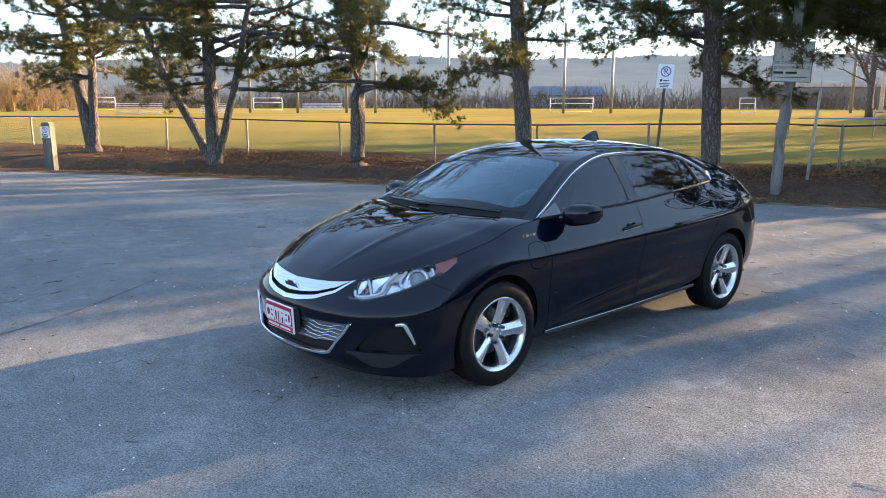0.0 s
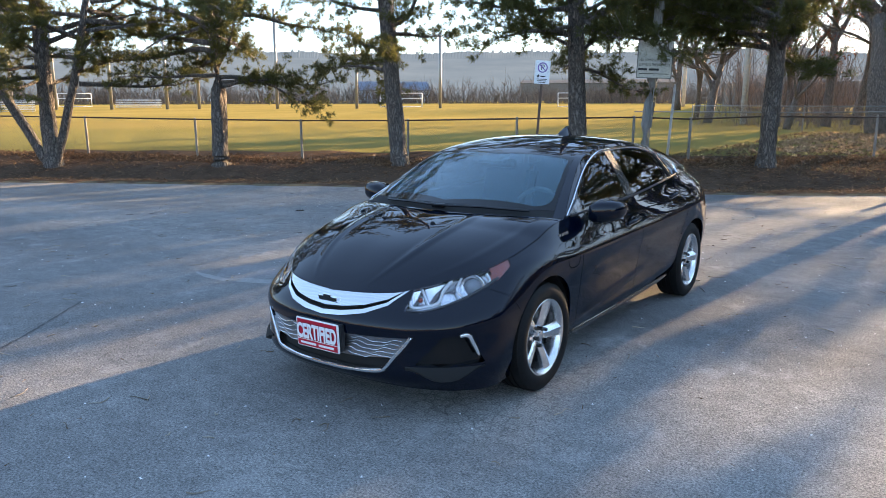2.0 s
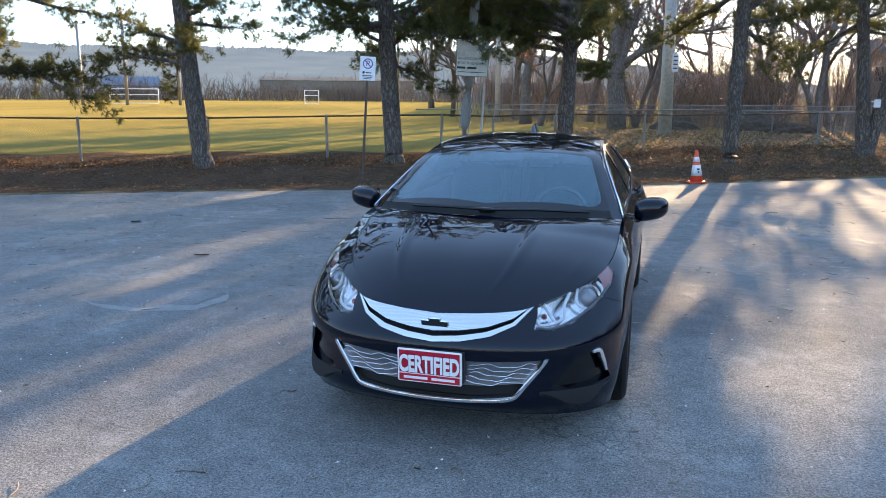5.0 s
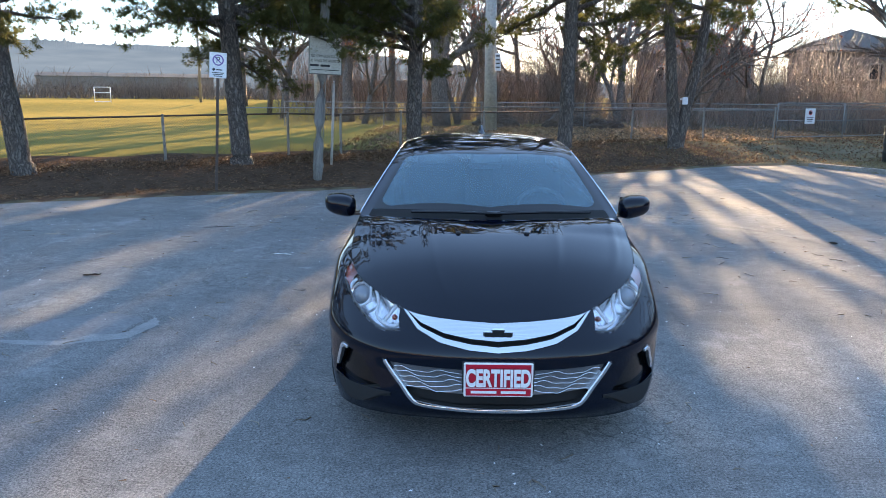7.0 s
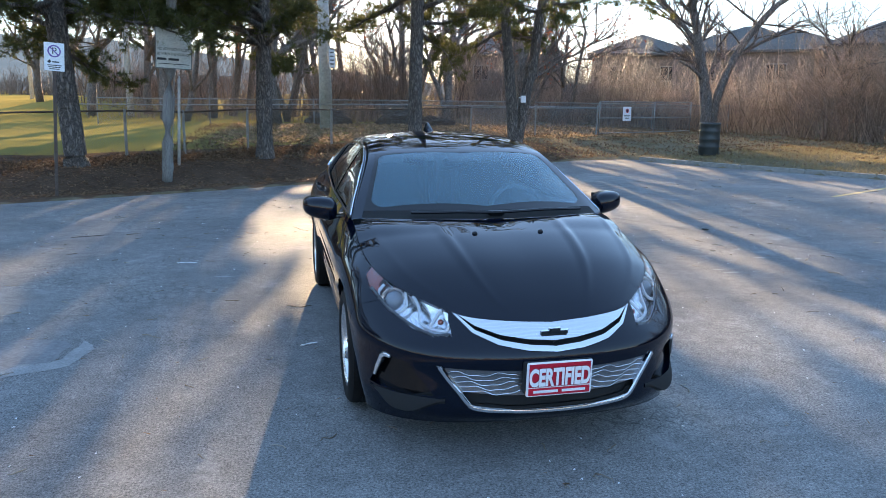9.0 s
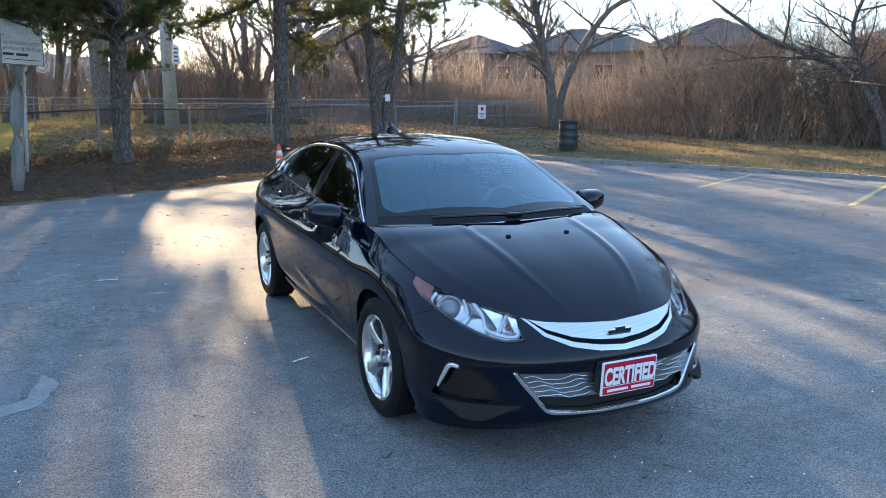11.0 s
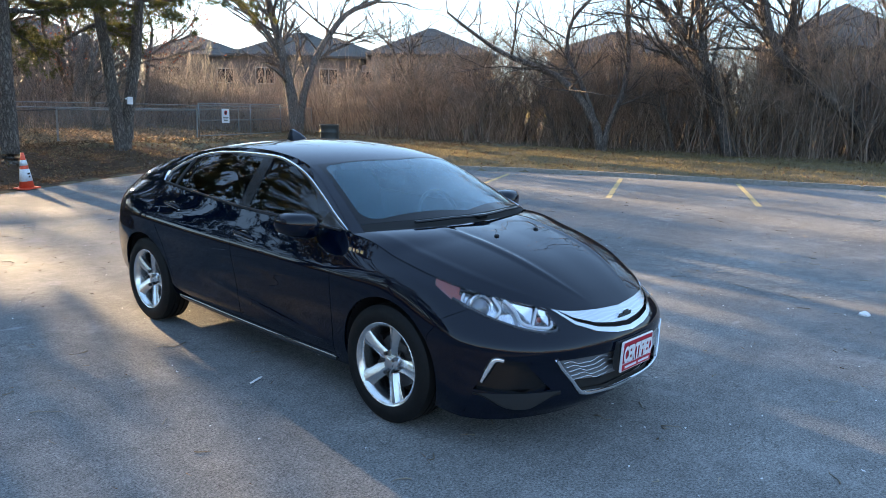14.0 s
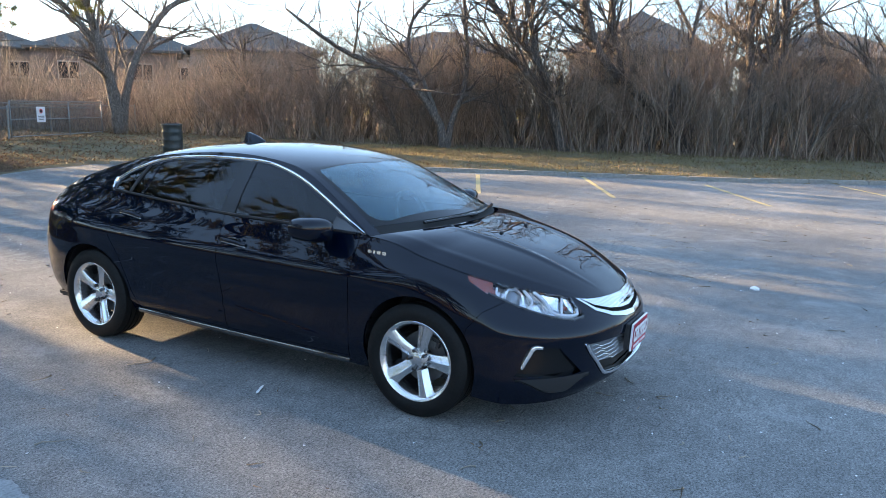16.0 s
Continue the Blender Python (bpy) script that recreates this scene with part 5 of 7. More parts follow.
def rim(bm, deep=0.012, gap=0.0022, skip_mid=True):
    """Draws the border of a panel in a little and folds it inwards, so that a seam shows."""
    face_out(bm)
    border = [e for e in bm.edges if e.is_boundary and not (skip_mid and all(abs(vv.co.x) < 1e-4 for vv in e.verts))]
    push = {}
    for e in border:
        f = e.link_faces[0]
        mid = (e.verts[0].co + e.verts[1].co) / 2
        t = (e.verts[1].co - e.verts[0].co)
        if t.length < 1e-9:
            continue
        into = f.calc_center_median() - mid
        into -= t * (into.dot(t) / t.length_squared)
        if into.length > 1e-9:
            for vv in e.verts:
                push.setdefault(vv, []).append(into.normalized())
    for vv, ways in push.items():
        s = sum(ways, Vector())
        if s.length > 1e-6:
            s.normalize()
            if skip_mid and abs(vv.co.x) < 1e-4:
                s.x = 0
            vv.co += s * gap
    nrm = {vv: vv.normal.copy() for vv in push}
    r = bmesh.ops.extrude_edge_only(bm, edges=border)
    old = {tuple(round(q, 6) for q in vv.co): n for vv, n in nrm.items()}
    for vv in [g for g in r["geom"] if isinstance(g, bmesh.types.BMVert)]:
        n = old.get(tuple(round(q, 6) for q in vv.co))
        if n is not None:
            vv.co -= n * deep
    for f in [g for g in r["geom"] if isinstance(g, bmesh.types.BMFace)]:
        f.smooth = False


def both_sides(bm):
    """Joins the half with its mirror image."""
    cop = bm.copy()
    for vv in cop.verts:
        vv.co.x = -vv.co.x
    bmesh.ops.reverse_faces(cop, faces=cop.faces)
    me = bpy.data.meshes.new("half")
    cop.to_mesh(me)
    cop.free()
    bm.from_mesh(me)
    bpy.data.meshes.remove(me)
    bmesh.ops.remove_doubles(bm, verts=[vv for vv in bm.verts if abs(vv.co.x) < 1e-4], dist=2e-4)
    return bm


def put(name, bm, mat, parent, label="", mirror=False, smooth=True, sharp=40):
    """Links a bmesh as it is turned; mirror: makes its mirror image."""
    if mirror:
        bm = bm.copy()
        for vv in bm.verts:
            vv.co.x = -vv.co.x
        bmesh.ops.reverse_faces(bm, faces=bm.faces)
    me = bpy.data.meshes.new(name)
    bm.to_mesh(me)
    me.materials.append(M[mat])
    if smooth:
        me.polygons.foreach_set("use_smooth", [True] * len(me.polygons))
        me.set_sharp_from_angle(angle=radians(sharp))
    ob = new(name, me)
    ob.parent = parent
    if label:
        tagged(ob, label)
    return ob


def pair(name, bm, mat, parent, label="", smooth=True, sharp=40):
    return put(name, bm, mat, parent, label, False, smooth, sharp), put(name, bm, mat, parent, label, True, smooth, sharp)


def found(P, flat, a, b, ok=None):
    """The place and outward normal on a sheet nearest to (a, b) seen along one axis."""
    eu, ev = AXES3[flat]
    A = P @ np.array(eu)
    B = P @ np.array(ev)
    D = (A - a) ** 2 + (B - b) ** 2
    if ok is not None:
        D = np.where(ok(P), D, 9e9)
    i, j = np.unravel_index(np.argmin(D), D.shape)
    i, j = min(max(i, 1), P.shape[0] - 2), min(max(j, 1), P.shape[1] - 2)
    du, dv = P[i + 1, j] - P[i - 1, j], P[i, j + 1] - P[i, j - 1]
    n = np.cross(du, dv)
    n /= np.linalg.norm(n) + 1e-12
    g = np.array([[du @ np.array(eu), dv @ np.array(eu)], [du @ np.array(ev), dv @ np.array(ev)]])
    c = P[i, j]
    try:
        k = np.linalg.solve(g, [a - c @ np.array(eu), b - c @ np.array(ev)])
        k = np.clip(k, -0.6, 0.6)
        c = c + du * k[0] + dv * k[1]
    except np.linalg.LinAlgError:
        pass
    if n @ (c - np.array([0, c[1] * 0.75, 0.55])) < 0:
        n = -n
    return Vector(c), Vector(n)


car = thing("car", (0, 0, 0), "glossy black hatchback car with chrome trim parked on asphalt", "car")
FRONT, REAR, HUB_Z, ARCH = -1.347, 1.347, 0.325, 0.358


def ring(cy, cz, r, n=44):
    return [(cy + r * math.cos(2 * math.pi * k / n), cz + r * math.sin(2 * math.pi * k / n)) for k in range(n)]


body = grid_bm(SIDE)
side_only = lambda c: c.x > 0.45
nose_only = lambda c: c.y < -1.55
# wheel arches
for cy in (FRONT, REAR):
    arch = ring(cy, HUB_Z + 0.012, ARCH)
    score(body, arch, flat_yz, side_only)
    take(body, lambda c: c.x > 0.45 and in_poly(c.y, c.z, arch)).free()
# headlamps
HEAD = [(-.985, .612), (-.945, .668), (-.895, .80), (-.42, .92), (-.395, .80), (-.47, .742), (-.62, .672), (-.78, .622), (-.90, .602)]
score(body, HEAD, flat_diag, nose_only)
headlamp = take(body, lambda c: nose_only(c) and in_poly(*flat_diag(c), HEAD))
# upper grille: wing, slot and lower edge
WING = [(-.01, .76), (-.01, .597), (.12, .605), (.25, .624), (.36, .657), (.43, .70), (.435, .76)]
SLOT = [(-.01, .597), (-.01, .577), (.12, .586), (.25, .606), (.36, .642), (.43, .70), (.36, .657), (.25, .624), (.12, .605)]
LIP = [(-.01, .577), (-.01, .554), (.13, .563), (.27, .588), (.375, .63), (.45, .705), (.43, .70), (.36, .642), (.25, .606), (.12, .586)]
for poly in (WING, SLOT, LIP):
    score(body, poly, flat_xz, nose_only)
wing = take(body, lambda c: nose_only(c) and c.x < .44 and in_poly(c.x, c.z, WING))
slot = take(body, lambda c: nose_only(c) and in_poly(c.x, c.z, SLOT))
lip = take(body, lambda c: nose_only(c) and in_poly(c.x, c.z, LIP))
# lower grille: mesh, dark slot, chrome frame
MESH = [(-.01, .472), (.30, .475), (.515, .478), (.49, .44), (.43, .365), (.25, .352), (-.01, .345)]
DARK = [(-.01, .345), (.25, .352), (.43, .365), (.385, .307), (.20, .289), (-.01, .283)]
FRAME = [(-.01, .283), (.20, .289), (.385, .307), (.43, .365), (.49, .44), (.52, .482), (.54, .487), (.503, .435), (.398, .29), (.20, .27), (-.01, .263)]
for poly in (MESH, DARK, FRAME):
    score(body, poly, flat_xz, nose_only)
mesh_p = take(body, lambda c: nose_only(c) and in_poly(c.x, c.z, MESH))
dark_p = take(body, lambda c: nose_only(c) and in_poly(c.x, c.z, DARK))
frame_p = take(body, lambda c: nose_only(c) and in_poly(c.x, c.z, FRAME))
# fog pocket
POCKET = [(-.79, .478), (-.655, .492), (-.555, .33), (-.80, .312), (-.93, .335)]
score(body, POCKET, flat_diag, nose_only)
pocket = take(body, lambda c: nose_only(c) and c.z < .52 and in_poly(*flat_diag(c), POCKET))
# front bumper, doors, charging flap, tail lamp
BUMP = [(-2.6, .0), (-1.60, .0), (-1.66, .56), (-1.74, .66), (-1.85, .72), (-2.6, .72)]
score(body, BUMP, flat_yz, lambda c: c.y < -1.4)
bumper = take(body, lambda c: in_poly(c.y, c.z, BUMP))
FDOOR = [(-.87, .255), (.085, .272), (.10, .62), (.115, 1.2), (-.925, 1.2), (-.93, .92), (-.905, .6)]
RDOOR = [(.085, .272), (.90, .288), (.965, .40), (1.03, .60), (1.12, .79), (1.13, .90), (1.09, 1.2), (.115, 1.2), (.10, .62)]
score(body, FDOOR, flat_yz, side_only)
score(body, RDOOR, flat_yz, side_only)
fdoor = take(body, lambda c: side_only(c) and in_poly(c.y, c.z, FDOOR))
rdoor = take(body, lambda c: side_only(c) and in_poly(c.y, c.z, RDOOR))
FLAP = [(-1.035 + .082 * math.copysign(abs(math.cos(a)) ** .75, math.cos(a)), .775 + .082 * math.copysign(abs(math.sin(a)) ** .75, math.sin(a))) for a in np.linspace(0, 2 * math.pi, 25)[:-1]]
body_right = body.copy()
score(body, FLAP, flat_yz, side_only)
flap = take(body, lambda c: side_only(c) and in_poly(c.y, c.z, FLAP))
TAIL = [(1.84, .88), (2.4, .84), (2.4, 1.02), (2.02, 1.0), (1.88, .95)]
for b in (body, body_right):
    score(b, TAIL, flat_yz, lambda c: c.y > 1.5)
tail = take(body, lambda c: c.y > 1.5 and in_poly(c.y, c.z, TAIL))
take(body_right, lambda c: c.y > 1.5 and in_poly(c.y, c.z, TAIL)).free()

for b in (body, body_right):
    rim(b, 0.016, 0.002)
put("wing_panel", body, "car_paint", car, "gloss black left wings and sill")
put("wing_panel", body_right, "car_paint", car, "gloss black right wings and sill", True)
for b, nm, mt, lb in ((bumper, "front_bumper", "car_paint", ""), (wing, "grille_bar", "wing_chrome", "patterned chrome upper grille bar"), (slot, "grille_slot", "seam", "black slot under the upper grille"), (lip, "grille_lip", "bright", "chrome lower edge of the upper grille"), (mesh_p, "lower_grille", "wave_chrome", "silver lower grille with wavy lines"), (dark_p, "air_intake", "seam", "black lower air intake"), (frame_p, "grille_frame", "bright", "chrome frame round the lower grille")):
    if nm in ("grille_slot", "air_intake"):
        face_out(b)
        lift(b, -0.035)
    elif nm == "lower_grille":
        face_out(b)
        lift(b, -0.012)
    else:
        if nm in ("grille_frame", "grille_lip", "grille_bar"):
            face_out(b)
            lift(b, 0.004)
        rim(b, 0.03, 0.0008)
    put(nm, both_sides(b), mt, car, lb)
rim(fdoor)
rim(rdoor)
pair("front_door", fdoor, "car_paint", car)
pair("rear_door", rdoor, "car_paint", car)
rim(flap, 0.01, 0.0025)
put("charge_flap", flap, "car_paint", car, "rounded charging port flap")
rim(tail)
pair("tail_lamp", tail, "tail_red", car, "dark red tail lamp")
# fog pocket with its light strip
face_out(pocket)
lift(pocket, -0.03)
pair("fog_pocket", pocket, "pillar_black", car)


def on_nose(a, z, d=0.0):
    c, n = found(SIDE, flat_diag, a, z, lambda P: P[..., 1] < -1.5)
    return c + n * d


# slim running light: a broad slanted bar with a short arm at its top, in a black cell
corner = [(-.695, .485), (-.662, .489), (-.646, .481), (-.630, .452), (-.611, .415), (-.592, .372)]
wide = [.008, .011, .013, .0125, .011, .007]
light_bar, cell = bmesh.new(), bmesh.new()
for b, grow, d in ((light_bar, 1.0, .003), (cell, 1.55, -.004)):
    line = [on_nose(p, q, d) for p, q in corner]
    vv, ff = sweep([tuple(p) for p in spline([tuple(p) for p in line], 24)], .01, 8, flat=0.75, taper=np.interp(np.linspace(0, 5, 24), range(6), wide) * grow)
    b.from_mesh(mesh_from("running_light", vv, ff, M["bright"], True))
pair("light_cell", cell, "gloss_black", car)
pair("running_light", light_bar, "lamp_grey", car, "slim silver daytime running light")

# hood
hood = grid_bm(HOOD)
rim(hood, 0.018, 0.0025)
put("hood", both_sides(hood), "car_paint", car)
# black liner under the seams
for P, nm in ((SIDE, "body_liner"), (HOOD, "hood_liner")):
    b = grid_bm(P)
    for cy in (FRONT, REAR):
        take(b, lambda c: c.x > 0.45 and (c.y - cy) ** 2 + (c.z - HUB_Z) ** 2 < (ARCH + 0.02) ** 2).free()
    if nm == "body_liner":
        take(b, lambda c: nose_only(c) and (in_poly(*flat_diag(c), HEAD) or (c.z < .5 and in_poly(*flat_diag(c), POCKET)))).free()
    face_out(b)
    lift(b, -0.02 if nm == "hood_liner" else -0.045)
    put(nm, both_sides(b), "seam", car)

# windscreen, roof, rear hatch
roof = grid_bm(ROOF)
WSF = 3
WSB = int(round(2.02 / 8 * (rn - 1)))
HBF, HBB = int(round(4.6 / 8 * (rn - 1))), int(round(7.4 / 8 * (rn - 1)))
cut_w = int(round(0.93 * (rm - 1)))
screen = grid_bm(ROOF[WSF:WSB + 1, :cut_w + 1])
hatch_glass = grid_bm(ROOF[HBF:HBB + 1, :int(.86 * (rm - 1)) + 1])
pillar = grid_bm(ROOF[0:WSB + 1, cut_w:])
top = grid_bm(ROOF[WSB:HBF + 1])
side_rear = grid_bm(ROOF[HBF:HBB + 1, int(.86 * (rm - 1)):])
tail_top = grid_bm(ROOF[HBB:])
cowl = grid_bm(ROOF[0:WSF + 1, :cut_w + 1])
for b in (top, side_rear, tail_top, pillar):
    rim(b, 0.012, 0.0012)
put("roof", both_sides(top), "car_paint", car)
pair("rear_pillar", side_rear, "car_paint", car)
put("tailgate", both_sides(tail_top), "car_paint", car)
pair("windscreen_pillar", pillar, "car_paint", car)
lift(cowl, 0)
put("cowl", both_sides(cowl), "seam", car, "black plastic cowl below the windscreen")


def pane(b, mat, name, label, mirror=None, thick=0.004):
    face_out(b)
    r = bmesh.ops.solidify(b, geom=list(b.faces), thickness=thick)
    if mirror == "both":
        return pair(name, b, mat, car, label)
    return put(name, both_sides(b) if mirror is None else b, mat, car, label)


pane(screen, "windscreen", "windscreen", "large raked clear windscreen").visible_shadow = False
border = grid_bm(ROOF[WSF:WSB + 1, :cut_w + 1])


def screen_at(u, w_):
    """A spot of the windscreen sheet, from 0 to 1 up and across, seen from above."""
    i, j = u * (WSB - WSF) + WSF, w_ * cut_w
    i0, j0 = min(int(i), WSB - 1), min(int(j), cut_w - 1)
    p = ROOF[i0, j0] * (1 - i + i0) * (1 - j + j0) + ROOF[i0 + 1, j0] * (i - i0) * (1 - j + j0) + ROOF[i0, j0 + 1] * (1 - i + i0) * (j - j0) + ROOF[i0 + 1, j0 + 1] * (i - i0) * (j - j0)
    return p[0], p[1]


clear = [(-.01, screen_at(.05, 0)[1])]
for k in range(13):
    a = math.radians(90 * k / 12)
    clear.append(screen_at(.05 + .15 * (1 - math.cos(a)), .83 + .13 * math.sin(a)))
for k in range(1, 6):
    clear.append(screen_at(.20 + (.86 - .20) * k / 6, .96))
for k in range(9):
    a = math.radians(90 * k / 8)
    clear.append(screen_at(.86 + .09 * math.sin(a), .96 - .08 * (1 - math.cos(a))))
clear.append((-.01, screen_at(.95, 0)[1]))
score(border, clear, flat_xy)
take(border, lambda c: in_poly(c.x, c.y, clear)).free()
face_out(border)
lift(border, 0.0012)
put("windscreen_border", both_sides(border), "frit", car, "black border round the windscreen")
pane(hatch_glass, "privacy", "rear_window", "dark tinted rear window")

# cabin sides with their windows
cab = grid_bm(CABIN)
FWIN = [(-.905, .992), (.035, 1.02), (.012, 1.322), (-.08, 1.318), (-.20, 1.292), (-.38, 1.238), (-.62, 1.13)]
RWIN = [(.15, 1.026), (.91, 1.067), (.865, 1.283), (.70, 1.307), (.50, 1.322), (.12, 1.326)]
QWIN = [(.935, 1.069), (1.21, 1.088), (1.20, 1.14), (1.10, 1.205), (.89, 1.278)]
panes = []
for poly, nm, mt in ((FWIN, "front_window", "privacy"), (RWIN, "rear_side_window", "privacy"), (QWIN, "quarter_window", "privacy")):
    score(cab, poly, flat_yz)
    panes.append((take(cab, lambda c: in_poly(c.y, c.z, poly)), nm, mt))
PILLAR_B = [(.035, 1.0), (.15, 1.0), (.12, 1.335), (.012, 1.335)]
score(cab, PILLAR_B, flat_yz)
bpil = take(cab, lambda c: in_poly(c.y, c.z, PILLAR_B))
rim(cab, 0.01, 0.001)
pair("cabin_frame", cab, "car_paint", car)
rim(bpil, 0.01, 0.001)
pair("door_pillar", bpil, "pillar_black", car, "satin black pillar between the side windows")
for b, nm, mt in panes:
    face_out(b)
    lift(b, -0.004)
    bmesh.ops.solidify(b, geom=list(b.faces), thickness=0.004)
    pair(nm, b, mt, car, "dark tinted side window")


def on_cabin(y, z, d=0.0):
    c, n = found(CABIN, flat_yz, y, z)
    return c + n * d


def on_side(y, z, d=0.0):
    c, n = found(SIDE, flat_yz, y, z, lambda P: P[..., 0] > 0.5)
    return c + n * d


def strip_bm(points, r, flat=1.0, sides=8, taper=None, n=60):
    line = spline([tuple(p) for p in points], n)
    vv, ff = sweep([tuple(p) for p in line], r, sides, flat=flat, taper=taper)
    b = bmesh.new()
    b.from_mesh(mesh_from("s", vv, ff, M["chrome"], True))
    return b


trim_line = [(-.955, .985), (-.80, 1.06), (-.64, 1.14), (-.40, 1.247), (-.21, 1.305), (-.06, 1.333), (.15, 1.341), (.5, 1.337), (.72, 1.32), (.92, 1.287), (1.12, 1.213), (1.225, 1.15)]
pair("window_trim", strip_bm([on_cabin(y, z, .004) for y, z in trim_line], .0105, .6), "chrome", car, "chrome trim over the side windows")
pair("window_trim", strip_bm([on_cabin(y, z, .004) for y, z in ((1.225, 1.155), (1.232, 1.12), (1.228, 1.085))], .019, .55, n=12), "chrome", car, "broad chrome end of the window trim")
pair("belt_seal", strip_bm([on_cabin(y, z, .006) for y, z in ((-.9, .985), (-.4, .999), (.1, 1.013), (.55, 1.038), (.95, 1.063), (1.21, 1.079))], .008, .7), "plastic_black", car)
pair("sill_trim", strip_bm([on_side(y, z, .006) for y, z in ((-.86, .224), (-.3, .232), (.3, .244), (.95, .262))], .016, .25), "dark_chrome", car, "bright metal sill trim below the doors")


pair("window_divider", strip_bm([on_cabin(y, z, .003) for y, z in ((1.045, 1.07), (1.015, 1.15), (.965, 1.262))], .011, .6, 8, n=14), "plastic_black", car, "black bar before the quarter window")


# door handles in their recesses
def handle(y, z, tilt):
    c, n = found(SIDE, flat_yz, y, z, lambda P: P[..., 0] > 0.5)
    cup = bmesh.new()
    bmesh.ops.create_uvsphere(cup, u_segments=20, v_segments=10, radius=1, matrix=Matrix.Translation(c + n * 0.0005) @ pose(0, 0, 0, -tilt, 0, 0) @ Matrix.Diagonal((.004, .06, .036, 1)))
    pair("handle_cup", cup, "gloss_black", car)
    line = [c + n * .006 + Vector((0, -.11, -.11 * math.tan(radians(tilt)))), c + n * .03 + Vector((0, -.06, -.06 * math.tan(radians(tilt)))), c + n * .034, c + n * .03 + Vector((0, .06, .06 * math.tan(radians(tilt)))), c + n * .008 + Vector((0, .10, .10 * math.tan(radians(tilt))))]
    b = strip_bm(line, .013, .8, 10, np.array([.006] + [.0135] * 22 + [.006]), 24)
    grips = pair("door_handle", b, "car_paint", car, "black door handle with a chrome edge")
    edge = strip_bm([p + n * .004 + Vector((0, 0, -.0125)) for p in line], .0055, .8, 8, np.array([.003] + [.0055] * 22 + [.003]), 24)
    for o, q in zip(grips, (False, True)):
        put("handle_edge", edge, "chrome", o, "chrome edge of the handle", q)


handle(-.02, .848, 5)
handle(.95, .935, 6)

# door mirrors
mir = bmesh.new()
bmesh.ops.create_uvsphere(mir, u_segments=28, v_segments=16, radius=1)
for vtx in mir.verts:
    x, y, z = vtx.co
    sq = lambda q, p: math.copysign(abs(q) ** p, q)
    x, y, z = sq(x, .7), sq(y, .75), sq(z, .7)
    y = min(y, .55)
    taper = 1 - .22 * (x + 1) / 2
    vtx.co = (.958 + .104 * x, -.70 + .10 * y + .03 * x, 1.008 + .080 * z * taper + .012 * x)
glass_m = bmesh.new()
box(glass_m, (.165, .004, .11), (.955, -.642, 1.008), (0, 0, 8), .0015)
m1, m2 = pair("door_mirror", mir, "car_paint", car, "black door mirror housing")
for o, q in ((m1, False), (m2, True)):
    put("mirror_glass", glass_m, "chrome", o, "mirror glass", q)
arm = bmesh.new()
box(arm, (.12, .07, .028), (.84, -.71, .955), (0, 6, 0), .012)
pair("mirror_arm", arm, "gloss_black", car)
sail = bmesh.new()
sp = [on_cabin(-.93, .99, .004), on_cabin(-.72, .992, .004), on_cabin(-.74, 1.07, .004)]
f0 = [sail.verts.new(p) for p in sp]
sail.faces.new(f0)
r = bmesh.ops.extrude_face_region(sail, geom=list(sail.faces))
bmesh.ops.translate(sail, vec=(.006, 0, 0), verts=[g for g in r["geom"] if isinstance(g, bmesh.types.BMVert)])
pair("mirror_sail", sail, "gloss_black", car)

# winglet of the bumper below the fog pocket: a face that leans outwards, and its underside
blade = bmesh.new()
rows = []
for k in range(17):
    u = k / 16
    p = -.985 + .43 * u
    jut = smooth01(u / .45) * (1 - smooth01((u - .55) / .45))
    rows.append([blade.verts.new(on_nose(p, .325 - .012 * u, .001)), blade.verts.new(on_nose(p, .325 - .012 * u - .022 * jut - .004, .004 + .012 * jut)), blade.verts.new(on_nose(p, .315 - .062 * jut, .004 + .026 * jut)), blade.verts.new(on_nose(p, .305 - .07 * jut, .002))])
for a, b in zip(rows, rows[1:]):
    for k in range(3):
        blade.faces.new((a[k], b[k], b[k + 1], a[k + 1]))
face_out(blade)
pair("bumper_blade", blade, "seam", car, "satin black winglet of the bumper", True, 25)

# headlamps: recessed housing, lamps, amber reflector, clear lens
face_out(headlamp)
housing = headlamp.copy()
lift(housing, -0.05)
pair("headlamp_housing", housing, "lamp_grey", car, "silver headlamp reflector bowl")
pair("headlamp_bezel", strip_bm([on_nose(a, z, -.004) for a, z in ((-.975, .618), (-.90, .610), (-.78, .630), (-.62, .680), (-.47, .750))], .008, 1.0, 6, n=30), "gloss_black", car, "black lower headlamp bezel")
for a, z, r0 in ((-.60, .726, .05),):
    c = on_nose(a, z, -.055)
    n = found(SIDE, flat_diag, a, z, lambda P: P[..., 1] < -1.5)[1]
    n = (n + Vector((0.1, -0.9, 0))).normalized()
    m = Matrix.Translation(c) @ n.to_track_quat("Z", "Y").to_matrix().to_4x4()
    b = bmesh.new()
    lathe(b, [(r0 * 1.5, -.005), (r0 * 1.36, .03), (r0 * 1.28, .036), (r0 * 1.08, .03), (r0, .012)], 28, m)
    bowls = pair("projector_ring", b, "lamp_grey", car, "silver ring round the projector lamp")
    b = bmesh.new()
    lathe(b, [(r0 * .98, .02), (r0 * .8, .034), (r0 * .45, .043), (.001, .046)], 24, m)
    for o, q in zip(bowls, (False, True)):
        put("projector_lamp", b, "projector", o, "dark glass projector lens", q)
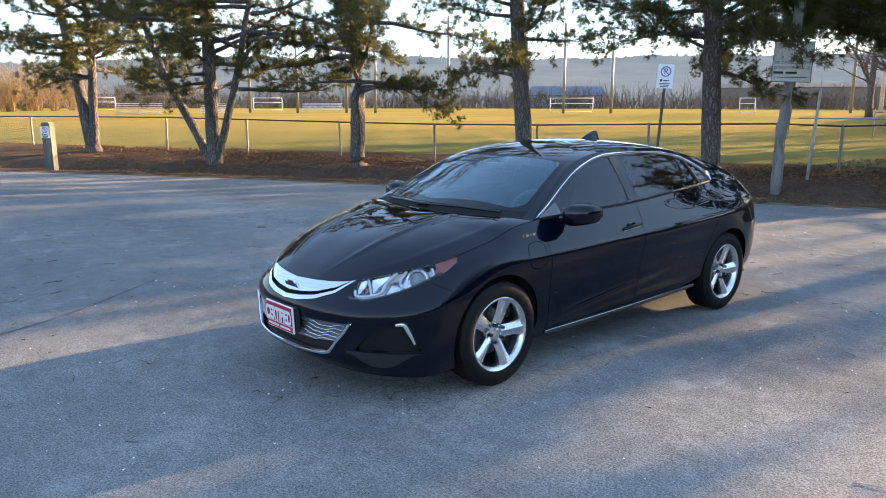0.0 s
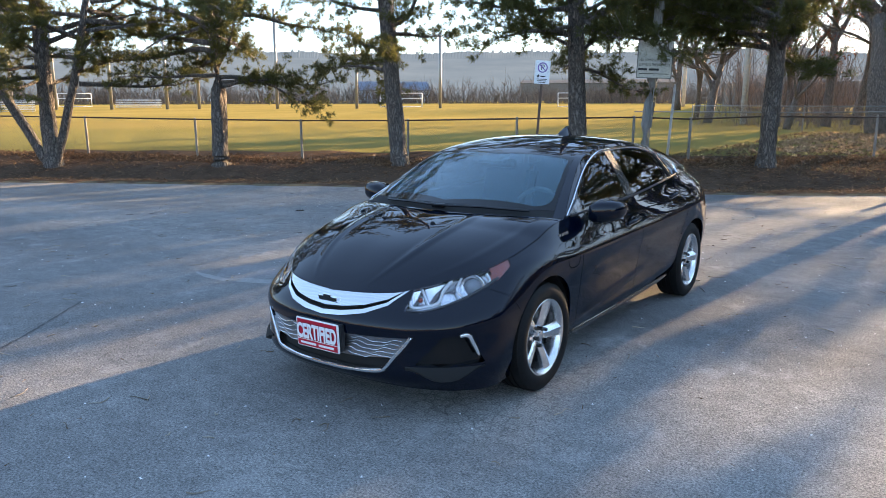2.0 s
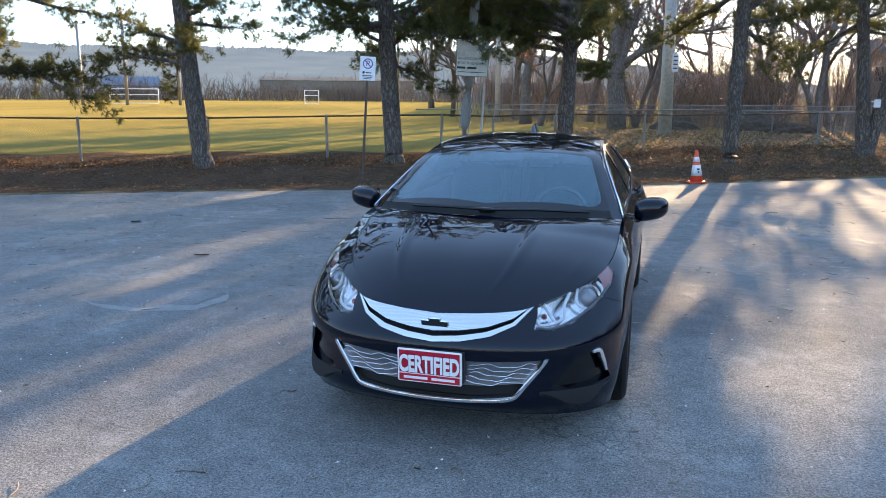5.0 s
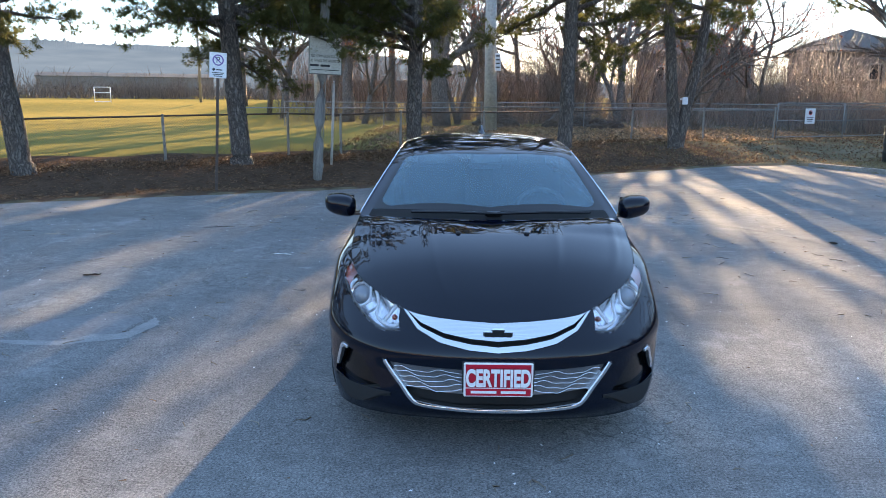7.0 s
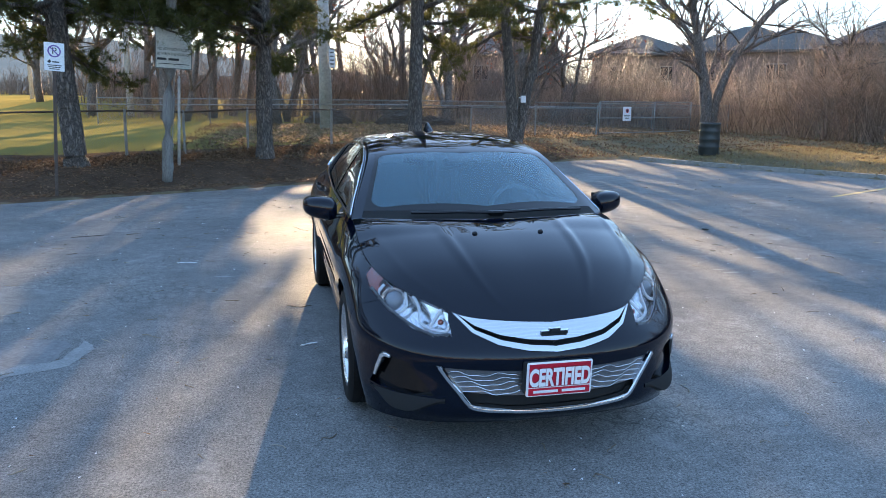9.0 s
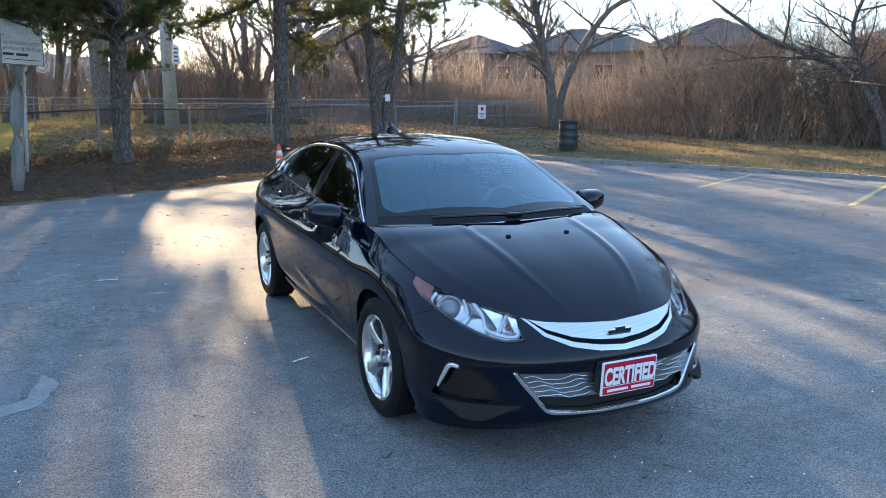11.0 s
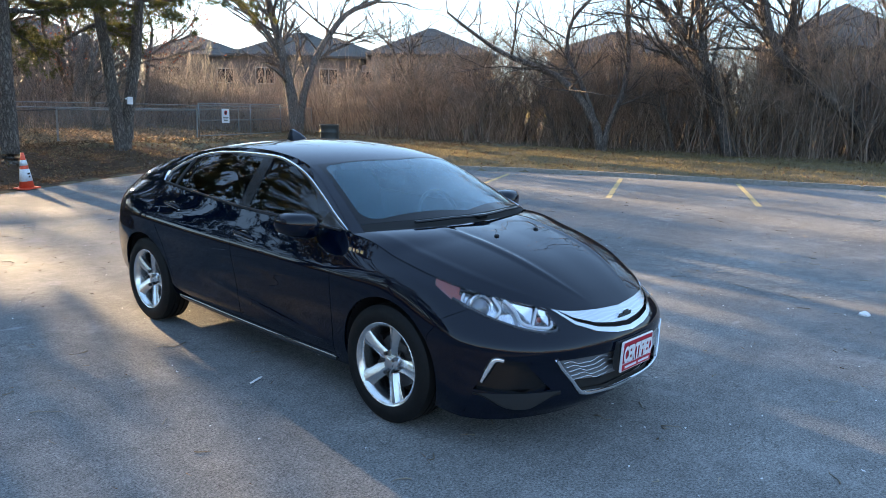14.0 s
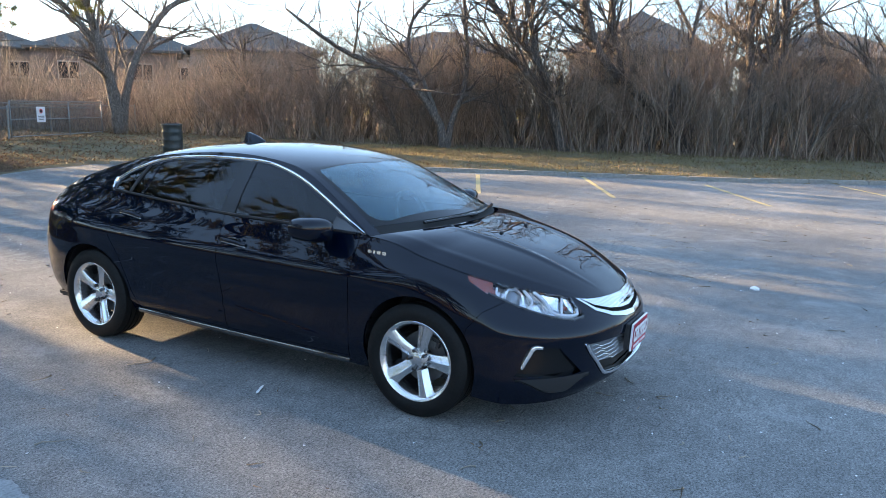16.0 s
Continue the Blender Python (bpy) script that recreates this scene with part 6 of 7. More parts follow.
# amber bulb in the inner chamber
b = bmesh.new()
bmesh.ops.create_uvsphere(b, u_segments=14, v_segments=8, radius=.015, matrix=Matrix.Translation(on_nose(-.895, .668, -.035)))
pair("indicator_bulb", b, "amber", car, "small amber indicator bulb")
# light guides round the two chambers, and the facets between them
for pts, r0, d in ((((-.675, .775), (-.70, .70), (-.655, .672), (-.56, .70), (-.515, .742), (-.53, .775)), .0085, -.016),
                   (((-.735, .785), (-.775, .70), (-.80, .652), (-.86, .634), (-.945, .632), (-.955, .655)), .0095, -.014),
                   (((-.895, .735), (-.868, .67), (-.855, .64)), .009, -.022)):
    b = strip_bm([on_nose(a, z, d) for a, z in pts], r0, .8, 6, n=28)
    pair("light_guide", b, "guide", car, "pale light guide strip")
for (a0, z0), (a1, z1), (a2, z2), (a3, z3) in (((-.725, .775), (-.775, .70), (-.70, .70), (-.675, .775)), ((-.88, .74), (-.85, .66), (-.80, .665), (-.755, .77)), ((-.955, .70), (-.945, .645), (-.875, .65), (-.90, .74))):
    b = bmesh.new()
    q = [b.verts.new(on_nose(a0, z0, -.03)), b.verts.new(on_nose(a1, z1, -.045)), b.verts.new(on_nose(a2, z2, -.02)), b.verts.new(on_nose(a3, z3, -.03))]
    mid = b.verts.new(sum((p.co for p in q), Vector()) / 4 + (q[0].co - on_nose(a0, z0, 0)) * .5)
    for k in range(4):
        b.faces.new((q[k], q[(k + 1) % 4], mid))
    pair("lamp_facet", b, "lamp_grey", car, "bright faceted reflector", False)
amb = headlamp.copy()
bmesh.ops.delete(amb, geom=[f for f in amb.faces if not (flat_diag(f.calc_center_median())[0] > -.51)], context="FACES")
lift(amb, -0.010)
pair("amber_reflector", amb, "amber", car, "amber side reflector")
bmesh.ops.solidify(headlamp, geom=list(headlamp.faces), thickness=0.003)
pair("headlamp_lens", headlamp, "clear", car, "clear headlamp lens")

# wavy bright bars on the lower grille
def on_front(x, z, d=0.0):
    c, n = found(SIDE, flat_xz, x, z, lambda P: P[..., 1] < -1.9)
    return c + n * d


bead = [(.528, .483), (.50, .44), (.44, .362), (.405, .315), (.375, .294), (.20, .280), (0, .273)]
bead = [on_front(x, z, .007) for x, z in bead]
bead = bead + [Vector((-p.x, p.y, p.z)) for p in bead[-2::-1]]
put("grille_frame_bead", strip_bm(bead, .010, .7, 8, n=90), "chrome", car, "chrome bead round the lower grille")
for k, z0 in enumerate((.365, .386, .408, .43, .452)):
    reach = .43 + .06 * (z0 - .365) / .09
    for sgn in (1, -1):
        line = [on_front(x, z0 + (.0085 * math.sin(x * 30 + k * 2.4) + .003 * math.sin(x * 71 + k)) * (1 if k % 2 else -1), -.006) for x in np.linspace(.155, reach, 22)]
        b = strip_bm(line, .0014, 1.0, 6, n=48)
        put("grille_bar_wave", b, "bright", car, mirror=sgn < 0)
# cross-shaped badge as a plain shape
bad = bmesh.new()
for size, tilt in (((.128, .012, .024), 0), ((.052, .013, .050), 0)):
    box(bad, size, (0, -2.264, .630), (14, 0, 0), .003)
edge_b = bmesh.new()
for size in ((.138, .010, .034), (.062, .010, .060)):
    box(edge_b, size, (0, -2.2615, .630), (14, 0, 0), .003)
put("badge_edge", edge_b, "chrome", car, "chrome edge of the badge", smooth=False)
put("badge", bad, "gloss_black", car, "dark cross-shaped badge", smooth=False)

# front plate with frame
plate = part("front_plate", box(bmesh.new(), (.315, .012, .165), (0, -2.348, .442), (3, 0, 0), .004), M["plate_white"], car, "white framed red dealer plate")
part("plate_bracket", box(bmesh.new(), (.33, .03, .15), (0, -2.322, .445), (0, 0, 0), .004), M["plastic_black"], car)
part("plate_field", box(bmesh.new(), (.296, .004, .112), (0, -2.3545, .4615), (3, 0, 0), .001), M["plate_red"], plate)
part("plate_field", box(bmesh.new(), (.296, .004, .034), (0, -2.3525, .3835), (3, 0, 0), .001), M["plate_red"], plate)
words("plate_word", "CERTIFIED", .114, (0, -2.358, .449), (93, 0, 0), M["plate_dark"], plate, .56, .0085)
words("plate_word", "CERTIFIED", .114, (0, -2.3605, .449), (93, 0, 0), M["plate_white"], plate, .56, .0046)
for x0, x1 in ((-.125, -.008), (.012, .125)):
    part("plate_bar", box(bmesh.new(), (x1 - x0, .003, .012), ((x0 + x1) / 2, -2.3555, .3845), (3, 0, 0)), M["plate_white"], plate)
for x in (-.1, .1):
    b = bmesh.new()
    rod(b, (x, -2.352, .512), (x, -2.358, .512), .007, .006, 10)
    part("plate_screw", b, M["bright"], plate, smooth=True)

# wing badge bars
for y0, y1 in ((-1.13, -1.10), (-1.095, -1.065), (-1.06, -1.04), (-1.035, -1.005)):
    b = bmesh.new()
    c, n = found(SIDE, flat_yz, (y0 + y1) / 2, .895 + .05 * (y0 + 1.13), lambda P: P[..., 0] > .5)
    box(b, (.004, y1 - y0 - .006, .02), tuple(c + n * .001), (0, -8, 0), .001)
    pair("wing_badge", b, "bright", car, smooth=False)

# wipers, washer nozzles, aerial
def on_screen(x, k, d=0.0):
    c, n = found(ROOF, flat_xy, x, k)
    return c + n * d


for x0, x1, rise in ((0.02, .60, .02), (.04, -.46, .015)):
    line = []
    for t in np.linspace(0, 1, 9):
        x = x0 + (x1 - x0) * t
        q = on_screen(abs(x), -1.27 + .28 * (x / .795) ** 2 + .03 + rise * (1 - abs(2 * t - 1)) * .6, .02)
        line.append(Vector((math.copysign(q.x, x), q.y, q.z)))
    put("wiper", strip_bm(line, .009, 1.3, 6, n=24), "pillar_black", car, "black wiper blade")
put("wiper_hub", box(bmesh.new(), (.10, .05, .03), (.02, -1.235, 1.028), (15, 0, 0), .012), "pillar_black", car)
for x in (-.187, .187):
    b = bmesh.new()
    c, n = found(HOOD, flat_xy, abs(x), -1.535)
    box(b, (.026, .022, .014), (x, c.y, c.z + .004), (12, 0, 0), .004)
    put("washer_nozzle", b, "plastic_black", car)
fin = bmesh.new()
prof = [(-.12, -.006, .002), (-.09, .012, .016), (-.04, .034, .024), (.01, .052, .027), (.05, .064, .027), (.078, .066, .024), (.088, .05, .022), (.092, .02, .024), (.095, -.006, .026)]
rows = []
for s_ in (-1.3, -.8, -.35, 0, .35, .8, 1.3):
    rows.append([fin.verts.new((s_ * wd * (1 if abs(s_) > 1 else .8), .585 + y, 1.420 + (z if abs(s_) < .5 else (z * .72 if abs(s_) < 1 else -.006)))) for y, z, wd in prof])
for a, b2 in zip(rows, rows[1:]):
    for k in range(len(prof) - 1):
        fin.faces.new((a[k], a[k + 1], b2[k + 1], b2[k]))
put("roof_aerial", fin, "car_paint", car, "black shark-fin roof aerial")

# dark cabin: floor, dashboard, seats, steering wheel
cb = bmesh.new()
box(cb, (1.5, 3.0, .05), (0, .3, .40))
put("cabin_floor", cb, "cabin", car, smooth=False)
dash = bmesh.new()
box(dash, (1.42, .55, .34), (0, -.92, .80), (-8, 0, 0), .08)
put("dashboard", dash, "cabin_light", car)
for x in (-.37, .37):
    for y, z0 in ((.08, 0), (.95, .02)):
        st = bmesh.new()
        box(st, (.50, .52, .2), (x, y - .1, .58), (4, 0, 0), .06)
        put("seat_cushion", st, "cabin", car)
        st = bmesh.new()
        box(st, (.48, .15, .62), (x, y + .22, .88), (-16, 0, 0), .06)
        put("seat_back", st, "cabin", car)
        st = bmesh.new()
        box(st, (.26, .09, .17), (x, y + .34, 1.22 if y < .5 else 1.16), (-14, 0, 0), .04)
        put("headrest", st, "cabin", car)
wh = bmesh.new()
bmesh.ops.create_circle(wh, segments=8, radius=.001)
wh.free()
vv, ff = sweep([(.37 + .18 * math.cos(a), -.56 + .06 * math.sin(a), .92 + .17 * math.sin(a)) for a in np.linspace(0, 2 * math.pi, 33)[:-1]], .015, 8, closed=True)
solid("steering_wheel", vv, ff, M["cabin_light"], car, smooth=True)
part("rear_view_mirror", box(bmesh.new(), (.22, .03, .065), (0, -.40, 1.245), (10, 0, 0), .012), M["gloss_black"], car)
part("sensor_box", box(bmesh.new(), (.2, .13, .012), (0, -.515, 1.290), (21, 0, 0), .004), M["plastic_black"], car)
for x in (-.765, .765):
    part("door_lining", box(bmesh.new(), (.02, 2.1, .55), (x, .1, .70), (0, 0, 0), .008), M["cabin"], car)

# underbody and wheel housings
ub = bmesh.new()
box(ub, (1.5, 3.9, .06), (0, 0, .235), (0, 0, 0), .02)
put("underbody", ub, "plastic_black", car, smooth=False)
for cy in (FRONT, REAR):
    b = bmesh.new()
    m = Matrix.Translation((.60, cy, HUB_Z + .012)) @ pose(0, 0, 0, 0, 90, 0)
    lathe(b, [(.02, -.06), (ARCH + .012, -.06), (ARCH + .012, .24)], 40, m)
    bmesh.ops.delete(b, geom=[f for f in b.faces if f.calc_center_median().z < .36], context="FACES")
    pair("wheel_housing", b, "plastic_black", car)


# wheels
def wheel(at, turn, label):
    """A tyre with grooves, an alloy rim with five split spokes, nuts, cap, brake disc."""
    m = pose(*at, 0, 0, turn) @ pose(0, 0, 0, 0, 90, 0)
    R, half = .325, .105
    hub = new("wheel")
    hub.parent = car
    tagged(hub, label)

    def give(name, b, mat, lb=""):
        bmesh.ops.recalc_face_normals(b, faces=b.faces)
        bmesh.ops.transform(b, matrix=m, verts=b.verts)
        return put(name, b, mat, hub, lb, sharp=35)

    t = bmesh.new()
    prof = [(.222, -.095), (.232, -.104), (.26, -.112), (.295, -.108), (.312, -.095)]
    g = [-.078, -.04, 0, .04, .078]
    tread = [(R - .004, -.088)]
    for q in g[1:-1]:
        tread += [(R, q - .006), (R - .007, q - .005), (R - .007, q + .005), (R, q + .006)]
    tread += [(R - .004, .088)]
    prof = prof + tread + [(.312, .095), (.295, .108), (.262, .112), (.236, .105), (.222, .095)]
    lathe(t, prof, 72)
    tyre = give("tyre", t, "rubber", "black tyre")
    t = bmesh.new()
    lathe(t, [(.20, -.09), (.20, .06), (.207, .085), (.219, .099), (.228, .102), (.234, .099), (.228, .09), (.213, .085), (.205, .06), (.205, -.09)], 64)
    give("rim", t, "alloy", "bright machined alloy rim")
    for k in range(5):
        t = bmesh.new()
        a = 2 * math.pi * k / 5 + .3
        rad, tan = Vector((math.cos(a), math.sin(a), 0)), Vector((-math.sin(a), math.cos(a), 0))
        secs = []
        for u, half_w, face, groove in ((.045, .027, .058, .0), (.075, .028, .066, .002), (.11, .0285, .074, .006), (.15, .031, .081, .009), (.185, .036, .087, .009), (.212, .043, .092, .006)):
            tw = .010 * (u / .2)
            ring_ = []
            for q, h in ((-1, -.035), (-1, -.009), (-.86, -.004), (.10, .002), (.22, -.003), (.34, -.006 - groove * .4), (.84, -.012 - groove * .5), (1, -.018), (1, -.04)):
                ring_.append(t.verts.new(rad * u + tan * (half_w * 1.3 * q + tw) + Vector((0, 0, face + h))))
            secs.append(ring_)
        for a1, b1 in zip(secs, secs[1:]):
            for q in range(len(a1) - 1):
                t.faces.new((a1[q], a1[q + 1], b1[q + 1], b1[q]))
            t.faces.new((a1[-1], a1[0], b1[0], b1[-1]))
        t.faces.new(secs[0])
        t.faces.new(secs[-1])
        give("spoke", t, "alloy")
    t = bmesh.new()
    lathe(t, [(.074, .02), (.072, .045), (.064, .056), (.040, .064), (.035, .066), (.001, .066)], 40)
    give("hub", t, "alloy")
    t = bmesh.new()
    lathe(t, [(.033, .064), (.031, .072), (.024, .075), (.001, .076)], 32)
    give("centre_cap", t, "bright", "silver centre cap")
    for k in range(5):
        t = bmesh.new()
        a = 2 * math.pi * (k + .5) / 5 + .3
        lathe(t, [(.0125, .05), (.0125, .080), (.010, .086), (.001, .086)], 6, Matrix.Translation((.055 * math.cos(a), .056 * math.sin(a), 0)))
        give("wheel_nut", t, "gloss_black")
    t = bmesh.new()
    lathe(t, [(.06, -.02), (.06, .0), (.145, .0), (.145, -.02), (.06, -.02)], 48)
    give("brake_disc", t, "dark_metal", "grey brake disc")
    t = bmesh.new()
    box(t, (.06, .15, .07), (.12, .0, .005), (0, 0, 0), .012)
    bmesh.ops.transform(t, matrix=pose(0, 0, 0, 0, 0, 160), verts=t.verts)
    give("brake_caliper", t, "dark_metal")
    return hub


for sx, tn in ((1, 0), (-1, 180)):
    for cy in (FRONT, REAR):
        wheel((.772 * sx, cy, HUB_Z), tn, "alloy wheel with five spokes and black tyre")


# ---- things along the lot ----
def upright(name, at, label, category, group="", lean=(0, 0), turn=0.0):
    e = thing(name, (at[0], at[1], gz(*at) if len(at) == 2 else at[2]), label, category, group)
    e.matrix_world = Matrix.Translation(e.matrix_world.translation) @ pose(0, 0, 0, lean[0], lean[1], turn)
    return e


def ring_bm(r0, r1, thick, sides=40, m=None):
    b = bmesh.new()
    lathe(b, [(r0, 0), (r1, 0), (r1, thick), (r0, thick)], sides, m, True)
    return b


def no_parking(parent, w, h, z, y=0.0):
    """A white panel with a struck-out ring and bars for its small print; it faces -y."""
    panel = part("sign_panel", box(bmesh.new(), (w, .004, h), (0, y, z), (0, 0, 0), .0015), M["sign_white"], parent, "white panel")
    flat = pose(0, y - .0035, z + h * .2, 90, 0, 0)
    r = w * .33
    part("sign_ring", ring_bm(r * .78, r, .002, 36, flat), M["sign_violet"], panel)
    b = bmesh.new()
    box(b, (r * 1.6, .002, r * .2), (0, y - .0045, z + h * .2), (0, 45, 0))
    part("sign_bar", b, M["sign_violet"], panel)
    words("sign_letter", "P", r * 1.5, (0, y - .003, z + h * .2), (90, 0, 0), M["sign_ink"], panel)
    b = bmesh.new()
    box(b, (w * .34, .002, .02), (w * .06, y - .0035, z - h * .18))
    box(b, (w * .14, .002, .05), (-w * .25, y - .0035, z - h * .17), (0, 45, 0))
    part("sign_bar", b, M["sign_ink"], panel)
    for k in range(3):
        part("sign_bar", box(bmesh.new(), (w * (.7 - .1 * k), .002, .016), (0, y - .0035, z - h * (.30 + .065 * k))), M["faded_ink"], panel)
    return panel


sp = upright("parking_sign", (-5.0, 9.27), "leaning no-parking sign on a square steel post", "sign", "", (0, 3.6), 22)
b = bmesh.new()
box(b, (.05, .05, 2.7), (0, 0, 1.2), (0, 0, 0), .004)
for k in range(40):
    rod(b, (-.0265, 0, .15 + k * .055), (.0265, 0, .15 + k * .055), .006, None, 6)
part("post", b, M["rust"], sp, "punched steel post")
no_parking(sp, .32, .48, 2.44, -.03)

pole = upright("utility_pole", (-3.38, 11.42), "leaning weathered grey wooden pole", "pole", "", (5.0, 5.2), 0)
vv, ff = sweep([(0.01 * math.sin(k * 1.7), 0.01 * math.cos(k * 1.3), -.2 + k * .5) for k in range(20)], .1, 16, taper=np.linspace(.125, .085, 20))
solid("pole_shaft", vv, ff, M["grey_wood"], pole, smooth=True)
b = bmesh.new()
rod(b, (.1, -.06, 0), (.085, -.05, 9), .012, None, 8)
part("conduit", b, M["galvanised"], pole)
M["sign_ink"] = material("sign_ink", (0.012, 0.012, 0.013), 0.6)
notice = upright("notice_board", (-3.05, 11.02, 2.56), "weathered notice board with faded lettering on the pole", "sign", "", (0, 2.0), 27)
panel = part("sign_panel", box(bmesh.new(), (.74, .012, .80), (0, 0, 0), (0, 0, 0), .003), M["sign_aged"], notice)
for sx, sz, cx, cz in ((.74, .016, 0, .392), (.74, .016, 0, -.392), (.016, .80, .362, 0), (.016, .80, -.362, 0)):
    part("sign_border", box(bmesh.new(), (sx, .004, sz), (cx, -.008, cz)), M["faded_ink"], panel)
words("sign_word", "NO ADMISSION EXCEPT", .08, (.0, -.0075, -.02), (90, 0, 0), M["sign_ink"], panel, .74)
words("sign_word", "BETWEEN THE HOURS OF", .08, (.0, -.0075, -.115), (90, 0, 0), M["sign_ink"], panel, .70)
for x0, x1, z0, hh in ((-.34, -.15, -.215, .045), (-.11, .10, -.215, .045), (-.31, .31, -.305, .014)):
    part("sign_bar", box(bmesh.new(), (x1 - x0, .003, hh), ((x0 + x1) / 2, -.0075, z0)), M["sign_ink"], panel)
for x, z in ((0, .33), (0, -.335)):
    b = bmesh.new()
    rod(b, (x, -.006, z), (x, -.014, z), .012, None, 8)
    part("sign_bolt", b, M["galvanised"], panel)

thin = upright("marker_post", (-3.26, 12.7), "thin pale steel marker post", "post", "", (-1, 3.0))
b = bmesh.new()
rod(b, (0, 0, -.2), (0, 0, 1.95), .034, .03, 12)
rod(b, (0, 0, 1.95), (0, 0, 2.0), .02, .02, 8)
part("post_shaft", b, M["pale_concrete"], thin, smooth=True)

M["old_timber"] = worn("old_timber", (0.06, 0.065, 0.055), (0.17, 0.175, 0.15), 3.0, 0.9, 0.6, 0.01, (3, 3, 0.15))
stake = upright("wooden_bollard", (-19.9, 1.45), "thick weathered wooden post with a no-parking sign", "post", "", (0, -1.0), 40)
b = bmesh.new()
box(b, (.27, .27, 1.55), (0, 0, .6), (0, 0, 0), .03)
part("bollard_body", b, M["old_timber"], stake)
no_parking(stake, .27, .33, 1.1, -.15)

# traffic cone
cone = upright("traffic_cone", (1.88, 12.2), "orange traffic cone with white collars at the edge of the lot", "cone", "", (0, -4), 20)
cone.location.z = float(lot_z(1.88, 12.2)) + 0.02


def cone_ring(z0, z1, bulge=0.0):
    rr = lambda z: .145 - .115 * (z / .72)
    b = bmesh.new()
    lathe(b, [(rr(z0) + bulge, z0), (rr(z1) + bulge, z1), (rr(z1) - .008, z1), (rr(z0) - .008, z0)], 28, None, True)
    return b


b = bmesh.new()
box(b, (.36, .36, .03), (0, 0, .015), (0, 0, 0), .008)
part("cone_base", b, M["orange"], cone)
part("cone_body", cone_ring(.03, .72), M["orange"], cone, smooth=True)
part("cone_collar", cone_ring(.16, .40, .003), M["sign_white"], cone, "white reflective collar", True)
part("cone_collar", cone_ring(.47, .58, .003), M["sign_white"], cone, "white reflective collar", True)
for zz, ww in ((.31, .05), (.25, .03)):
    part("cone_mark", box(bmesh.new(), (ww, .012, .035), (0, -.106 - (.31 - zz) * .16, zz), (-9, 0, 0)), M["sign_ink"], cone)

# steel drum bin
drum = upright("litter_bin", (11.0, 13.95), "dark green ribbed steel drum litter bin", "bin", "", (0, -1))
prof = [(.001, .02), (.27, .02), (.285, .0), (.288, .03)]
for k in range(3):
    z = .24 + k * .22
    prof += [(.28, z - .03), (.295, z), (.28, z + .03)]
prof += [(.28, .84), (.292, .86), (.292, .89), (.27, .89), (.265, .86), (.262, .1), (.001, .08)]
b = bmesh.new()
lathe(b, prof, 40)
part("drum", b, M["bin_green"], drum, smooth=True)
b = bmesh.new()
lathe(b, [(.288, .875), (.297, .88), (.297, .90), (.286, .905), (.28, .89)], 40)
part("drum_rim", b, M["bin_green"], drum, smooth=True)

# sign on the gate, tag on the tree, label on the concrete post
dog = upright("gate_sign", (12.7, 22.62, 1.08), "white notice with a red mark on the gate", "sign", "", (0, 0), 20)
part("sign_panel", box(bmesh.new(), (.46, .006, .55), (0, -.03, 0), (0, 0, 0), .002), M["sign_white"], dog)
part("sign_mark", ring_bm(.06, .085, .004, 28, pose(0, -.036, .12, 90, 0, 0)), M["plate_red"], dog)
part("sign_mark", box(bmesh.new(), (.12, .004, .1), (0, -.035, .12), (0, 20, 0)), M["sign_ink"], dog)
for k in range(3):
    part("sign_bar", box(bmesh.new(), (.32 - .05 * k, .003, .025), (0, -.035, -.06 - k * .06)), M["faded_ink"], dog)
tag = upright("tree_tag", (6.75, 17.95, 1.62), "small white box fixed to a pine trunk", "box", "", (0, 0), 10)
part("tag_box", box(bmesh.new(), (.17, .06, .22), (0, 0, 0), (0, 0, 0), .01), M["sign_white"], tag)
part("tag_clip", box(bmesh.new(), (.05, .05, .04), (-.13, 0, .05), (0, 0, 0), .005), M["sign_white"], tag)

conc = upright("concrete_pole", (1.27, 28.5), "thick pale concrete lamp pole among the trees", "pole", "", (0, -.6))
b = bmesh.new()
rod(b, (0, 0, -.2), (0, 0, 9.5), .29, .2, 24)
part("pole_shaft", b, M["pale_concrete"], conc, smooth=True)
part("pole_label", box(bmesh.new(), (.26, .02, .75), (.3, -.28, 3.0), (0, 0, 20), .004), M["sign_white"], conc, "narrow white notice")
for k in range(4):
    part("sign_bar", box(bmesh.new(), (.18, .004, .06), (.297, -.294, 3.25 - .16 * k), (0, 0, 20)), M["faded_ink"], conc)
for x, y, h, r in ((-9.5, 45.0, 10, .2), (-24, 78, 15, .2)):
    q = upright("lamp_pole", (x, y), "tall pale lamp pole beside the field", "pole", "field poles")
    b = bmesh.new()
    rod(b, (0, 0, -.2), (0, 0, h), r, r * .7, 16)
    part("pole_shaft", b, M["pale_concrete"], q, smooth=True)


# dark mounds of brush behind the fence
M["brush_dark"] = worn("brush_dark", (0.06, 0.043, 0.033), (0.17, 0.125, 0.09), 4, 0.95, 0.9, 0.05)


